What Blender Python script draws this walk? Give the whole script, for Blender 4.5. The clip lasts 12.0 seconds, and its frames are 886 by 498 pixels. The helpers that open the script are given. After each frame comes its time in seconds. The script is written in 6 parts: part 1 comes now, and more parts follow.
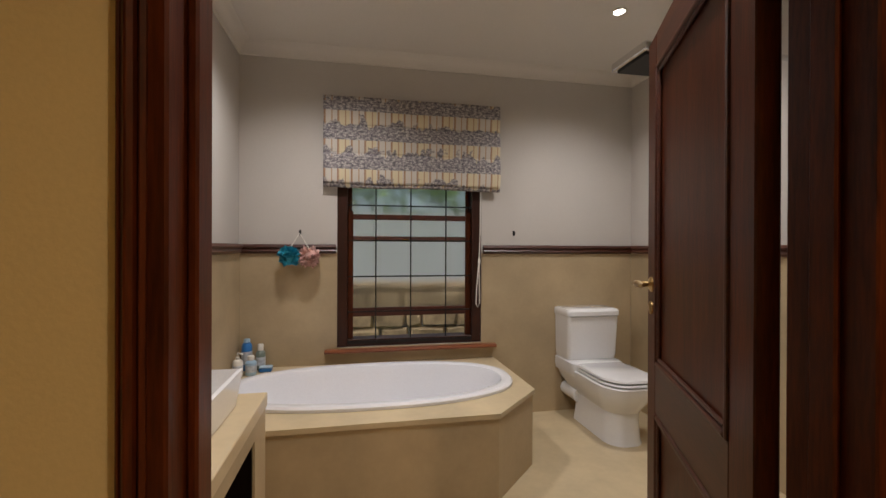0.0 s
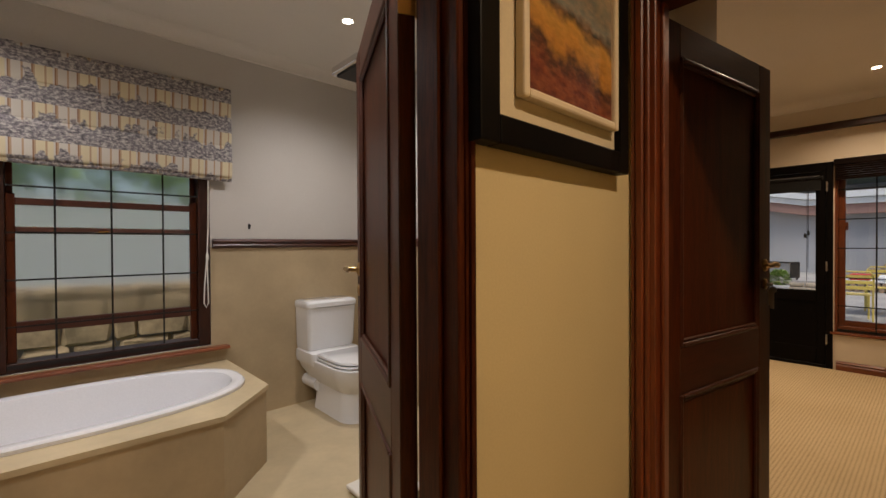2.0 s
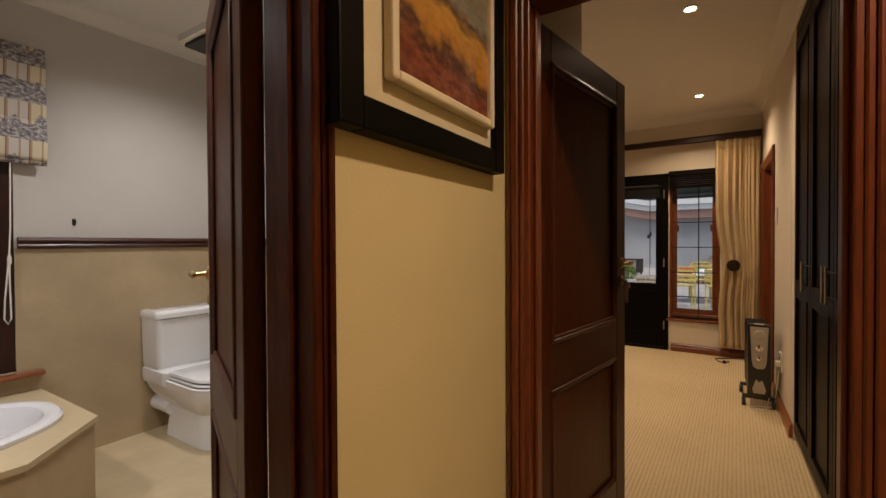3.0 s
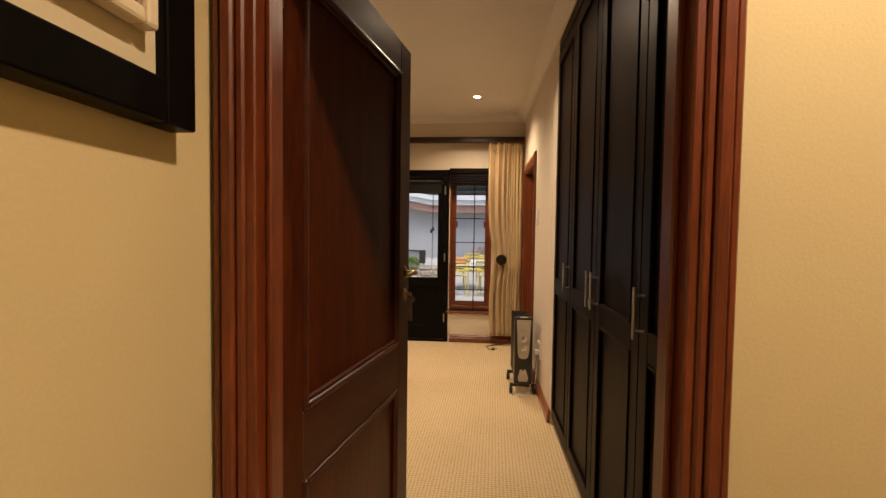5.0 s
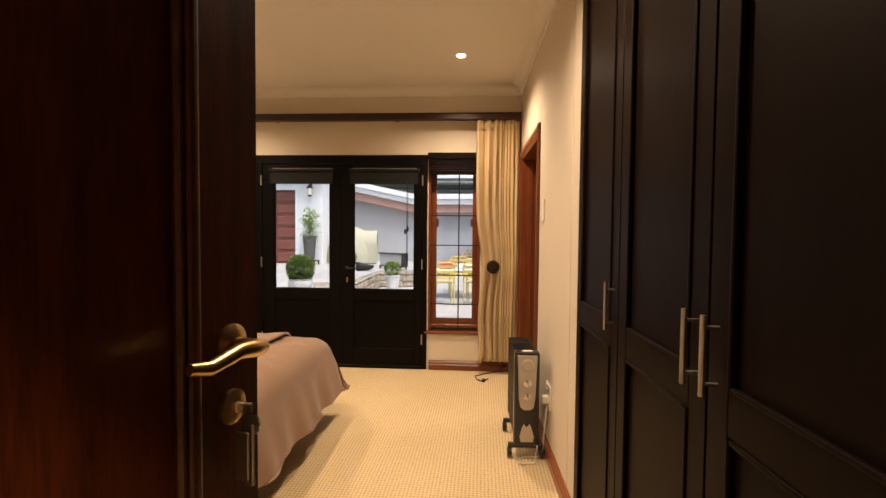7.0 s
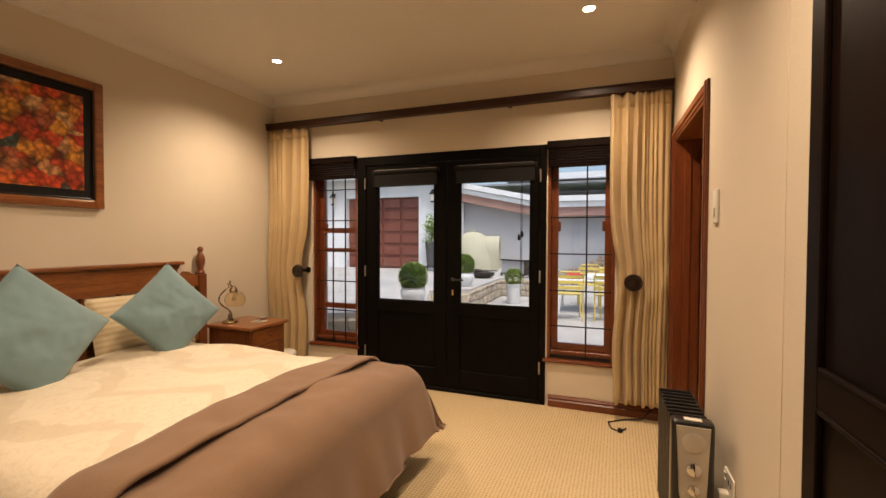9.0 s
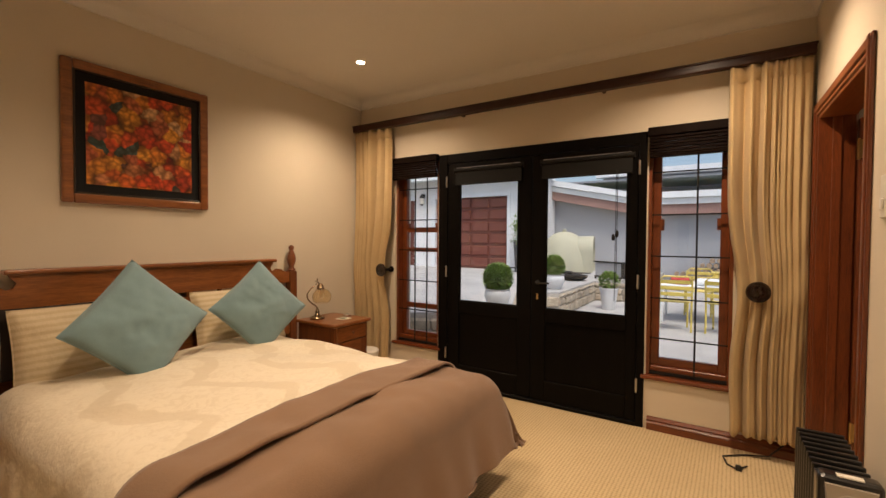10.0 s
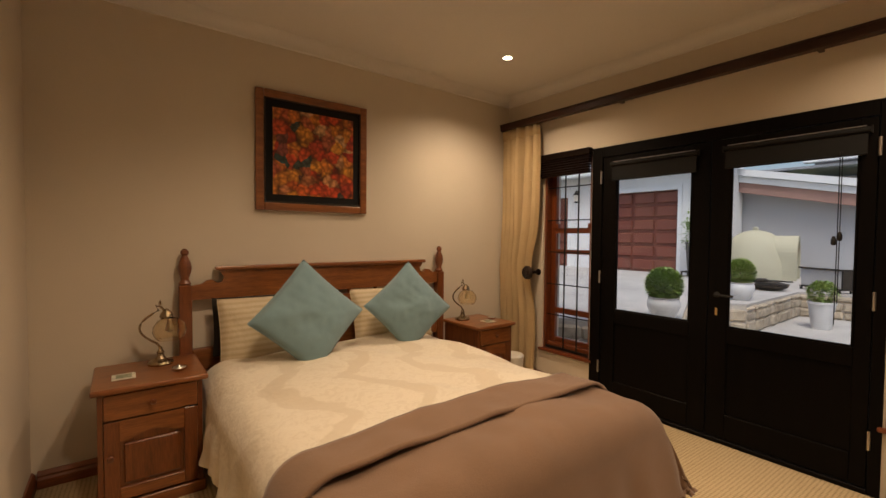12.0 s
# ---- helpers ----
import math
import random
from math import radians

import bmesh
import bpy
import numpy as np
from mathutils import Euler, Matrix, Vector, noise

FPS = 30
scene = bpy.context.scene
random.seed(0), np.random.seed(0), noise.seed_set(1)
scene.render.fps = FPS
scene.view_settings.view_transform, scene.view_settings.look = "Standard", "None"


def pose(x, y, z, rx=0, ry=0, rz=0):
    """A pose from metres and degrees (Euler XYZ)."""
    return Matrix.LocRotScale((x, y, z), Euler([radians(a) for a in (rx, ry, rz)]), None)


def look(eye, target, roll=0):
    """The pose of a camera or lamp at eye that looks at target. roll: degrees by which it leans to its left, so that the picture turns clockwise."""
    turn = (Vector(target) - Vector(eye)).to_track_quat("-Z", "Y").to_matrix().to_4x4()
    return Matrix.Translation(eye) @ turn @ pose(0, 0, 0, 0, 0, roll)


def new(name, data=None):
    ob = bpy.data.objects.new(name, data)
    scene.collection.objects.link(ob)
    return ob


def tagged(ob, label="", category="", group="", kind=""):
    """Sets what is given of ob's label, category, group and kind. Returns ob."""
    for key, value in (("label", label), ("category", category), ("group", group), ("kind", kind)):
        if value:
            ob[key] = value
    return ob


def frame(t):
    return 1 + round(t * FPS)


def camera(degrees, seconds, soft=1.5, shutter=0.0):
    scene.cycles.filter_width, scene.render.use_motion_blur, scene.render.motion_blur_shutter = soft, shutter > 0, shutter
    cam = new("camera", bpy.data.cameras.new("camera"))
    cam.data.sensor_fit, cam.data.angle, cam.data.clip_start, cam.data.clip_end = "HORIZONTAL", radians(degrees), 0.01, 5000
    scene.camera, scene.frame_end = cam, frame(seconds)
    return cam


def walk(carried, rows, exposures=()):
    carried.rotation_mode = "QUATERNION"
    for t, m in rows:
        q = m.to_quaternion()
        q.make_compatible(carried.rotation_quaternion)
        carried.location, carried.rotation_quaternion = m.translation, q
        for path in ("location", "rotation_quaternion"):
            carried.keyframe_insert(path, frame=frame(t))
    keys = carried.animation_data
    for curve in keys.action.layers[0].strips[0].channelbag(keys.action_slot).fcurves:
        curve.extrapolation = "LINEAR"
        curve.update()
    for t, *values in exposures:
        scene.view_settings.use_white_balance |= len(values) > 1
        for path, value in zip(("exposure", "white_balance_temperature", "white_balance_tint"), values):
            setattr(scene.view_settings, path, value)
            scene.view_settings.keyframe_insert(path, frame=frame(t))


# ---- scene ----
cam = camera(92.3, 12.0)
PATH = [
    (0, (0.337, 0.246, 1.32), (0.723, 2.209, 1.316), 0.2),
    (0.5, (0.348, 0.181, 1.296), (0.987, 2.076, 1.292), 0.3),
    (1, (0.376, 0.147, 1.291), (1.28, 1.931, 1.285), 0.3),
    (1.5, (0.406, 0.121, 1.288), (1.538, 1.769, 1.28), 0.1),
    (2, (0.44, 0.106, 1.293), (1.796, 1.577, 1.273), -0.3),
    (2.5, (0.493, 0.115, 1.294), (2.031, 1.394, 1.275), -0.3),
    (3, (0.551, 0.144, 1.296), (2.239, 1.217, 1.27), -0.3),
    (3.5, (0.609, 0.188, 1.309), (2.425, 1.026, 1.27), -0.3),
    (5.5, (1.344, 0.228, 1.355), (3.34, 0.322, 1.281), 0.8),
    (6, (1.644, 0.21, 1.348), (3.64, 0.312, 1.279), 0.4),
    (6.5, (1.895, 0.208, 1.338), (3.891, 0.306, 1.27), 0.5),
    (8.5, (2.676, 0.193, 1.36), (4.622, 0.652, 1.306), 0.3),
    (9, (2.78, 0.187, 1.354), (4.655, 0.881, 1.307), 0.2),
    (9.5, (2.865, 0.175, 1.358), (4.649, 1.078, 1.306), 0.4),
    (10, (2.966, 0.196, 1.351), (4.654, 1.267, 1.302), 0.4),
    (10.5, (3.026, 0.205, 1.378), (4.607, 1.429, 1.317), 0.4),
    (11, (3.054, 0.23, 1.378), (4.522, 1.588, 1.323), 0.5),
    (11.5, (3.104, 0.224, 1.392), (4.43, 1.719, 1.326), 0.4),
    (12, (3.109, 0.247, 1.38), (4.32, 1.837, 1.317), 0.5),
]
EXPOSURES = [(0.0, -0.25), (2.5, -0.25), (3.5, -0.05), (5.5, 0.6), (6.5, 0.85), (8.5, 0.62), (10.5, 0.22), (12.0, 0.03)]
walk(cam, [(t, look(eye, target, roll)) for t, eye, target, roll in PATH], EXPOSURES)

SKY, SUN = 0.15, 2.0
W_BED, W_BATH, W_HALL = 92.0, 84.0, 125.0
WARM, COOL = (1.0, 0.74, 0.505), (1.0, 0.95, 0.95)

# ---- world, light ----
world = bpy.data.worlds.new("sky")
scene.world = world
world.use_nodes = True
wn = world.node_tree
sky = wn.nodes.new("ShaderNodeTexSky")
sky.sky_type = "NISHITA"
sky.sun_disc = False
sky.sun_elevation, sky.sun_rotation = radians(64), radians(235)
sky.dust_density = 4.0
wn.links.new(sky.outputs[0], wn.nodes["Background"].inputs[0])
wn.nodes["Background"].inputs[1].default_value = SKY
sun = new("sun", bpy.data.lights.new("sun", "SUN"))
sun.data.energy, sun.data.angle, sun.data.color = SUN, radians(25), (1.0, 0.96, 0.9)
sun.matrix_world = look((0, 0, 0), (0.36, 0.25, -0.90))


def spot(x, y, z, watts, color, size=142, blend=1.0, radius=0.04):
    lamp = new("downlight_beam", bpy.data.lights.new("downlight_beam", "SPOT"))
    lamp.data.energy, lamp.data.color = watts, color
    lamp.data.spot_size, lamp.data.spot_blend, lamp.data.shadow_soft_size = radians(size), blend, radius
    lamp.location = (x, y, z)
    return lamp


# The last bedroom lamp is an added one that brightens the bed.
BED_LAMPS = [(5.56, 0.27), (5.53, 2.62), (3.67, 0.27), (3.95, 1.80)]
# The third bathroom lamp is unseen, added as fill near the vanity.
BATH_LAMPS = [(1.89, 2.59), (0.1, 2.59), (1.0, 1.3)]
HALL_LAMPS = [(1.25, -0.50)]
for x, y in BED_LAMPS:
    spot(x, y, 2.735, W_BED * (0.9 if y == 1.80 else 1.0), WARM)
for x, y in BATH_LAMPS:
    spot(x, y, 2.735, W_BATH, COOL)
for x, y in HALL_LAMPS:
    spot(x, y, 2.735, W_HALL, WARM)
# Added unseen lamp that brightens the room behind the side door.
spot(5.6, -1.5, 2.735, 40.0, WARM)


# ---- materials ----
def nodes_of(name):
    m = bpy.data.materials.new(name)
    m.use_nodes = True
    nt = m.node_tree
    return m, nt, nt.nodes["Principled BSDF"]


def node(nt, kind, **inputs):
    n = nt.nodes.new(kind)
    for k, v in inputs.items():
        n.inputs[k.replace("_", " ")].default_value = v
    return n


def coords(nt, scale=(1, 1, 1), random_shift=False):
    tc = nt.nodes.new("ShaderNodeTexCoord")
    mp = nt.nodes.new("ShaderNodeMapping")
    mp.inputs["Scale"].default_value = scale
    nt.links.new(tc.outputs["Object"], mp.inputs["Vector"])
    if random_shift:
        oi = nt.nodes.new("ShaderNodeObjectInfo")
        mul = nt.nodes.new("ShaderNodeMath")
        mul.operation = "MULTIPLY"
        mul.inputs[1].default_value = 37.0
        nt.links.new(oi.outputs["Random"], mul.inputs[0])
        nt.links.new(mul.outputs[0], mp.inputs["Location"])
    return mp.outputs["Vector"]


def noise_at(nt, vec, scale, detail=4.0, rough=0.55, distortion=0.0):
    n = node(nt, "ShaderNodeTexNoise", Scale=scale, Detail=detail, Roughness=rough, Distortion=distortion)
    nt.links.new(vec, n.inputs["Vector"])
    return n.outputs["Fac"]


def ramp(nt, fac, stops):
    r = nt.nodes.new("ShaderNodeValToRGB")
    while len(r.color_ramp.elements) < len(stops):
        r.color_ramp.elements.new(0.5)
    for e, (p, c) in zip(r.color_ramp.elements, stops):
        e.position, e.color = p, (*c, 1.0)
    nt.links.new(fac, r.inputs["Fac"])
    return r.outputs["Color"]


def mixed(nt, fac, a, b, mode="MIX"):
    m = nt.nodes.new("ShaderNodeMix")
    m.data_type, m.blend_type = "RGBA", mode
    for socket, v in ((m.inputs[0], fac), (m.inputs[6], a), (m.inputs[7], b)):
        if hasattr(v, "is_output"):
            nt.links.new(v, socket)
        else:
            socket.default_value = v if isinstance(v, (int, float)) else (*v, 1.0)
    return m.outputs[2]


def bump(nt, bsdf, height, strength, distance=0.002):
    b = nt.nodes.new("ShaderNodeBump")
    b.inputs["Strength"].default_value, b.inputs["Distance"].default_value = strength, distance
    nt.links.new(height, b.inputs["Height"])
    nt.links.new(b.outputs["Normal"], bsdf.inputs["Normal"])


def shade(c, k):
    return tuple(min(1.0, v * k) for v in c)


def plain(name, color, rough=0.6, metal=0.0, var=0.12, big=3.0, fine=120.0, relief=0.15, coat=0.0, dist=0.001):
    """A surface with slow stains and a fine grain."""
    m, nt, p = nodes_of(name)
    v = coords(nt)
    slow = noise_at(nt, v, big, 3)
    grain = noise_at(nt, v, fine, 2)
    c = ramp(nt, slow, [(0.3, shade(color, 1 - var)), (0.7, shade(color, 1 + var))])
    c = mixed(nt, 0.12, c, ramp(nt, grain, [(0.3, shade(color, 0.8)), (0.7, shade(color, 1.2))]))
    nt.links.new(c, p.inputs["Base Color"])
    p.inputs["Roughness"].default_value, p.inputs["Metallic"].default_value = rough, metal
    p.inputs["Coat Weight"].default_value = coat
    if relief:
        bump(nt, p, grain, relief, dist)
    return m


def wood(name, dark, light, axis="z", rough=0.35, coat=0.3, spec=0.5):
    m, nt, p = nodes_of(name)
    s = {"x": (1.2, 14, 14), "y": (14, 1.2, 14), "z": (14, 14, 1.2)}[axis]
    v = coords(nt, s, True)
    g = noise_at(nt, v, 2.0, 6, 0.6, 0.6)
    v2 = coords(nt, tuple(5 * k for k in s), True)
    f = noise_at(nt, v2, 3.0, 4, 0.6)
    c = ramp(nt, g, [(0.3, dark), (0.55, tuple((a + b) / 2 for a, b in zip(dark, light))), (0.75, light)])
    c = mixed(nt, 0.35, c, ramp(nt, f, [(0.35, shade(dark, 0.75)), (0.65, light)]))
    nt.links.new(c, p.inputs["Base Color"])
    p.inputs["Roughness"].default_value = rough
    p.inputs["Coat Weight"].default_value = coat
    p.inputs["Coat Roughness"].default_value = 0.25
    p.inputs["Specular IOR Level"].default_value = spec
    bump(nt, p, f, 0.12, 0.001)
    return m


def glass_mat(name, rough=0.0, color=(1, 1, 1), frosted=False, ior=1.45):
    m, nt, p = nodes_of(name)
    p.inputs["Base Color"].default_value = (*color, 1)
    p.inputs["Transmission Weight"].default_value = 1.0
    p.inputs["Roughness"].default_value = rough
    p.inputs["IOR"].default_value = ior
    if frosted:
        h = noise_at(nt, coords(nt), 90.0, 3)
        bump(nt, p, h, 0.25, 0.002)
    return m


def clear_pane(name):
    m, nt, p = nodes_of(name)
    t = nt.nodes.new("ShaderNodeBsdfTransparent")
    g = nt.nodes.new("ShaderNodeBsdfGlossy")
    g.inputs["Roughness"].default_value = 0.02
    fr = nt.nodes.new("ShaderNodeFresnel")
    fr.inputs["IOR"].default_value = 1.45
    mx = nt.nodes.new("ShaderNodeMixShader")
    nt.links.new(fr.outputs[0], mx.inputs[0])
    nt.links.new(t.outputs[0], mx.inputs[1])
    nt.links.new(g.outputs[0], mx.inputs[2])
    nt.links.new(mx.outputs[0], nt.nodes["Material Output"].inputs["Surface"])
    return m


def glow(name, color, strength):
    m, nt, p = nodes_of(name)
    p.inputs["Emission Color"].default_value = (*color, 1)
    p.inputs["Emission Strength"].default_value = strength
    return m


PAINT_BED = plain("bedroom_paint", (0.63, 0.55, 0.435), 0.8, var=0.04, big=1.2, fine=180, relief=0.25)
PAINT_HALL = plain("hall_paint", (0.61, 0.505, 0.28), 0.75, var=0.05, big=1.5, fine=160, relief=0.3)
PAINT_BATH = plain("bathroom_paint", (0.52, 0.485, 0.44), 0.8, var=0.04, big=1.2, fine=180, relief=0.2)
CEIL_PAINT = plain("ceiling_paint", (0.72, 0.68, 0.62), 0.9, var=0.03, big=1.0, fine=150, relief=0.15)
SAND = plain("sand_cement_plaster", (0.42, 0.32, 0.19), 0.5, var=0.16, big=2.2, fine=40, relief=0.1)
SAND_FLOOR = plain("sand_floor_screed", (0.55, 0.44, 0.27), 0.35, var=0.14, big=3.0, fine=30, relief=0.06)
MAHOG = wood("mahogany", (0.026, 0.005, 0.0015), (0.115, 0.024, 0.0045), "z", 0.40, 0.06, 0.2)
MAHOG_X = wood("mahogany_across", (0.028, 0.006, 0.002), (0.095, 0.021, 0.006), "x", 0.42, 0.12)
MAHOG_Y = wood("mahogany_along", (0.04, 0.01, 0.004), (0.12, 0.03, 0.010), "y", 0.42, 0.12)
MERANTI = wood("oiled_meranti", (0.075, 0.016, 0.0045), (0.235, 0.058, 0.014), "z", 0.35, 0.3)
MERANTI_DARK = wood("red_mahogany", (0.085, 0.016, 0.004), (0.23, 0.050, 0.011), "z", 0.38, 0.15)
MERANTI_Y = wood("oiled_meranti_along", (0.075, 0.016, 0.0045), (0.235, 0.058, 0.014), "y", 0.35, 0.3)
MERANTI_X = wood("oiled_meranti_across", (0.14, 0.035, 0.012), (0.36, 0.11, 0.035), "x", 0.35, 0.3)
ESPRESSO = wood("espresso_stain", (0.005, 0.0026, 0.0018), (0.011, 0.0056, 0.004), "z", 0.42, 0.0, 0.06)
DOORBLACK = wood("dark_stained_door", (0.002, 0.0016, 0.0014), (0.005, 0.0036, 0.003), "z", 0.42, 0.0, 0.09)
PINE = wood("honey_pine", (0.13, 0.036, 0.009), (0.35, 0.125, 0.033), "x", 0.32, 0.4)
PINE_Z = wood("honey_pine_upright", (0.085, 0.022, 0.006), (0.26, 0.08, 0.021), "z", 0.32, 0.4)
IRON = plain("black_iron", (0.012, 0.011, 0.010), 0.5, 0.3, relief=0.1)
BRASS = plain("aged_brass", (0.62, 0.42, 0.18), 0.28, 1.0, relief=0.05)
NICKEL = plain("brushed_nickel", (0.55, 0.53, 0.50), 0.32, 1.0, relief=0.05)
CHROME = plain("chrome", (0.75, 0.75, 0.76), 0.08, 1.0, var=0.02, relief=0)
CERAMIC = plain("white_glaze", (0.80, 0.80, 0.80), 0.12, var=0.02, relief=0, coat=0.5)
ACRYLIC = plain("white_acrylic", (0.80, 0.80, 0.82), 0.15, var=0.015, relief=0, coat=0.4)
BLACK_PAINT = plain("black_enamel", (0.010, 0.010, 0.010), 0.28, relief=0.03, coat=0.3)
SILVER_PLASTIC = plain("silver_plastic", (0.50, 0.46, 0.40), 0.35, 0.5, relief=0.05)
WHITE_PLASTIC = plain("white_plastic", (0.72, 0.68, 0.60), 0.4, var=0.03, relief=0.03)
PANE = clear_pane("window_pane")
FROST = glass_mat("obscured_pane", 0.30, (0.98, 0.99, 0.98), True, 1.12)
BULB = glow("lamp_face", (1.0, 0.86, 0.66), 30.0)
BULB_COOL = glow("lamp_face_cool", (1.0, 0.95, 0.88), 30.0)


def woven_carpet():
    m, nt, p = nodes_of("woven_carpet")
    v = coords(nt)
    rot = nt.nodes.new("ShaderNodeMapping")
    rot.inputs["Rotation"].default_value = (0, 0, radians(2))
    nt.links.new(v, rot.inputs["Vector"])
    vor = node(nt, "ShaderNodeTexVoronoi", Scale=50.0, Randomness=0.12)
    nt.links.new(rot.outputs[0], vor.inputs["Vector"])
    slow = noise_at(nt, v, 1.6, 3)
    fine = noise_at(nt, v, 300, 2)
    base = ramp(nt, vor.outputs["Distance"], [(0.1, (0.68, 0.54, 0.33)), (0.40, (0.60, 0.46, 0.26)), (0.66, (0.19, 0.125, 0.055))])
    base = mixed(nt, 0.25, base, ramp(nt, slow, [(0.35, (0.48, 0.36, 0.20)), (0.65, (0.70, 0.56, 0.36))]))
    base = mixed(nt, 0.2, base, ramp(nt, fine, [(0.3, (0.3, 0.22, 0.11)), (0.7, (0.62, 0.5, 0.3))]))
    nt.links.new(base, p.inputs["Base Color"])
    p.inputs["Roughness"].default_value = 0.95
    inv = nt.nodes.new("ShaderNodeMath")
    inv.operation = "SUBTRACT"
    inv.inputs[0].default_value = 1.0
    nt.links.new(vor.outputs["Distance"], inv.inputs[1])
    bump(nt, p, inv.outputs[0], 0.7, 0.006)
    return m


CARPET = woven_carpet()

# ---- mesh tools ----
ORG = {}


def thing(name, loc=(0, 0, 0), label="", category="", group="", kind=""):
    ob = new(name)
    ob.empty_display_size = 0.1
    ob.location = loc
    ORG[ob.name] = Vector(loc)
    return tagged(ob, label, category, group, kind)


def root_of(ob):
    while ob.parent:
        ob = ob.parent
    return ob


def part(name, bm, material, parent=None, label="", smooth=False, kind="", mods=()):
    """Links a bmesh, in world metres, as one mesh under a thing or a part."""
    if parent is not None:
        bmesh.ops.translate(bm, verts=bm.verts, vec=-ORG.get(root_of(parent).name, Vector()))
    bmesh.ops.recalc_face_normals(bm, faces=bm.faces)
    me = bpy.data.meshes.new(name)
    bm.to_mesh(me)
    bm.free()
    for poly in me.polygons:
        poly.use_smooth = smooth
    if smooth:
        me.set_sharp_from_angle(angle=radians(38))
    for m in material if isinstance(material, (list, tuple)) else [material]:
        me.materials.append(m)
    ob = new(name, me)
    ob.parent = parent
    return tagged(ob, label, kind=kind)


def setting(name, bm, material, label, category, smooth=False):
    return tagged(part(name, bm, material, None, "", smooth), label, category, kind="structure")


def box(bm, x0, x1, y0, y1, z0, z1, bevel=0.0, seg=1, turn=None):
    r = bmesh.ops.create_cube(bm, size=1.0)
    vs = r["verts"]
    bmesh.ops.scale(bm, verts=vs, vec=(abs(x1 - x0), abs(y1 - y0), abs(z1 - z0)))
    bmesh.ops.translate(bm, verts=vs, vec=((x0 + x1) / 2, (y0 + y1) / 2, (z0 + z1) / 2))
    if bevel:
        es = list({e for v in vs for e in v.link_edges})
        out = bmesh.ops.bevel(bm, geom=es, offset=bevel, segments=seg, affect="EDGES", profile=0.5)
        vs = list({v for f in out["faces"] for v in f.verts} | {v for v in vs if v.is_valid})
    if turn is not None:
        bmesh.ops.transform(bm, matrix=turn, verts=vs)
    return bm


def nbox(*a, **k):
    return box(bmesh.new(), *a, **k)


def lathe(bm, cx, cy, profile, seg=24, turn=None):
    """Spins (radius, height) pairs round the upright line at cx, cy."""
    rings = []
    for r, z in profile:
        rings.append([bm.verts.new((cx + r * math.cos(2 * math.pi * i / seg), cy + r * math.sin(2 * math.pi * i / seg), z)) for i in range(seg)])
    for a, b in zip(rings, rings[1:]):
        for i in range(seg):
            j = (i + 1) % seg
            bm.faces.new((a[i], a[j], b[j], b[i]))
    for ring in (rings[0], rings[-1]):
        bm.faces.new(ring)
    if turn is not None:
        bmesh.ops.transform(bm, matrix=turn, verts=[v for ring in rings for v in ring])
    return bm


def tube(bm, pts, radius, seg=8):
    pts = [Vector(p) for p in pts]
    rings = []
    for i, p in enumerate(pts):
        d = (pts[min(i + 1, len(pts) - 1)] - pts[max(i - 1, 0)]).normalized()
        up = Vector((0, 0, 1)) if abs(d.z) < 0.9 else Vector((1, 0, 0))
        a = d.cross(up).normalized()
        b = d.cross(a)
        r = radius[i] if isinstance(radius, (list, tuple)) else radius
        rings.append([bm.verts.new(p + r * (a * math.cos(2 * math.pi * k / seg) + b * math.sin(2 * math.pi * k / seg))) for k in range(seg)])
    for s, t in zip(rings, rings[1:]):
        for k in range(seg):
            bm.faces.new((s[k], s[(k + 1) % seg], t[(k + 1) % seg], t[k]))
    bm.faces.new(rings[0])
    bm.faces.new(rings[-1])
    return bm


def prism(bm, outline, z0, z1):
    """An upright block over a plan outline."""
    lo = [bm.verts.new((x, y, z0)) for x, y in outline]
    hi = [bm.verts.new((x, y, z1)) for x, y in outline]
    n = len(outline)
    bm.faces.new(lo)
    bm.faces.new(hi)
    for i in range(n):
        bm.faces.new((lo[i], lo[(i + 1) % n], hi[(i + 1) % n], hi[i]))
    return bm


def profile_run(bm, profile, a, b, axis):
    """Runs a closed (out, up) profile from a to b along x or y. out is the other level axis."""
    def at(s, o, u):
        return (s, o, u) if axis == "x" else (o, s, u)
    A = [bm.verts.new(at(a, o, u)) for o, u in profile]
    B = [bm.verts.new(at(b, o, u)) for o, u in profile]
    n = len(profile)
    bm.faces.new(A)
    bm.faces.new(B)
    for i in range(n):
        bm.faces.new((A[i], A[(i + 1) % n], B[(i + 1) % n], B[i]))
    return bm


def sheet(bm, nu, nv, fn, close=False):
    g = [[bm.verts.new(fn(i / nu, j / nv)) for j in range(nv + 1)] for i in range(nu + 1)]
    for i in range(nu):
        for j in range(nv):
            bm.faces.new((g[i][j], g[i + 1][j], g[i + 1][j + 1], g[i][j + 1]))
    return bm


def wall_with_holes(axis, at0, at1, s0, s1, z0, z1, holes):
    """A wall slab from at0 to at1 across, s0 to s1 along, with openings (a, b, lo, hi)."""
    bm = bmesh.new()

    def block(a, b, lo, hi):
        if b - a < 1e-4 or hi - lo < 1e-4:
            return
        if axis == "x":
            box(bm, at0, at1, a, b, lo, hi)
        else:
            box(bm, a, b, at0, at1, lo, hi)
    cur = s0
    for a, b, lo, hi in sorted(holes):
        block(cur, a, z0, z1)
        block(a, b, z0, lo)
        block(a, b, hi, z1)
        cur = b
    block(cur, s1, z0, z1)
    return bm


H = 2.77

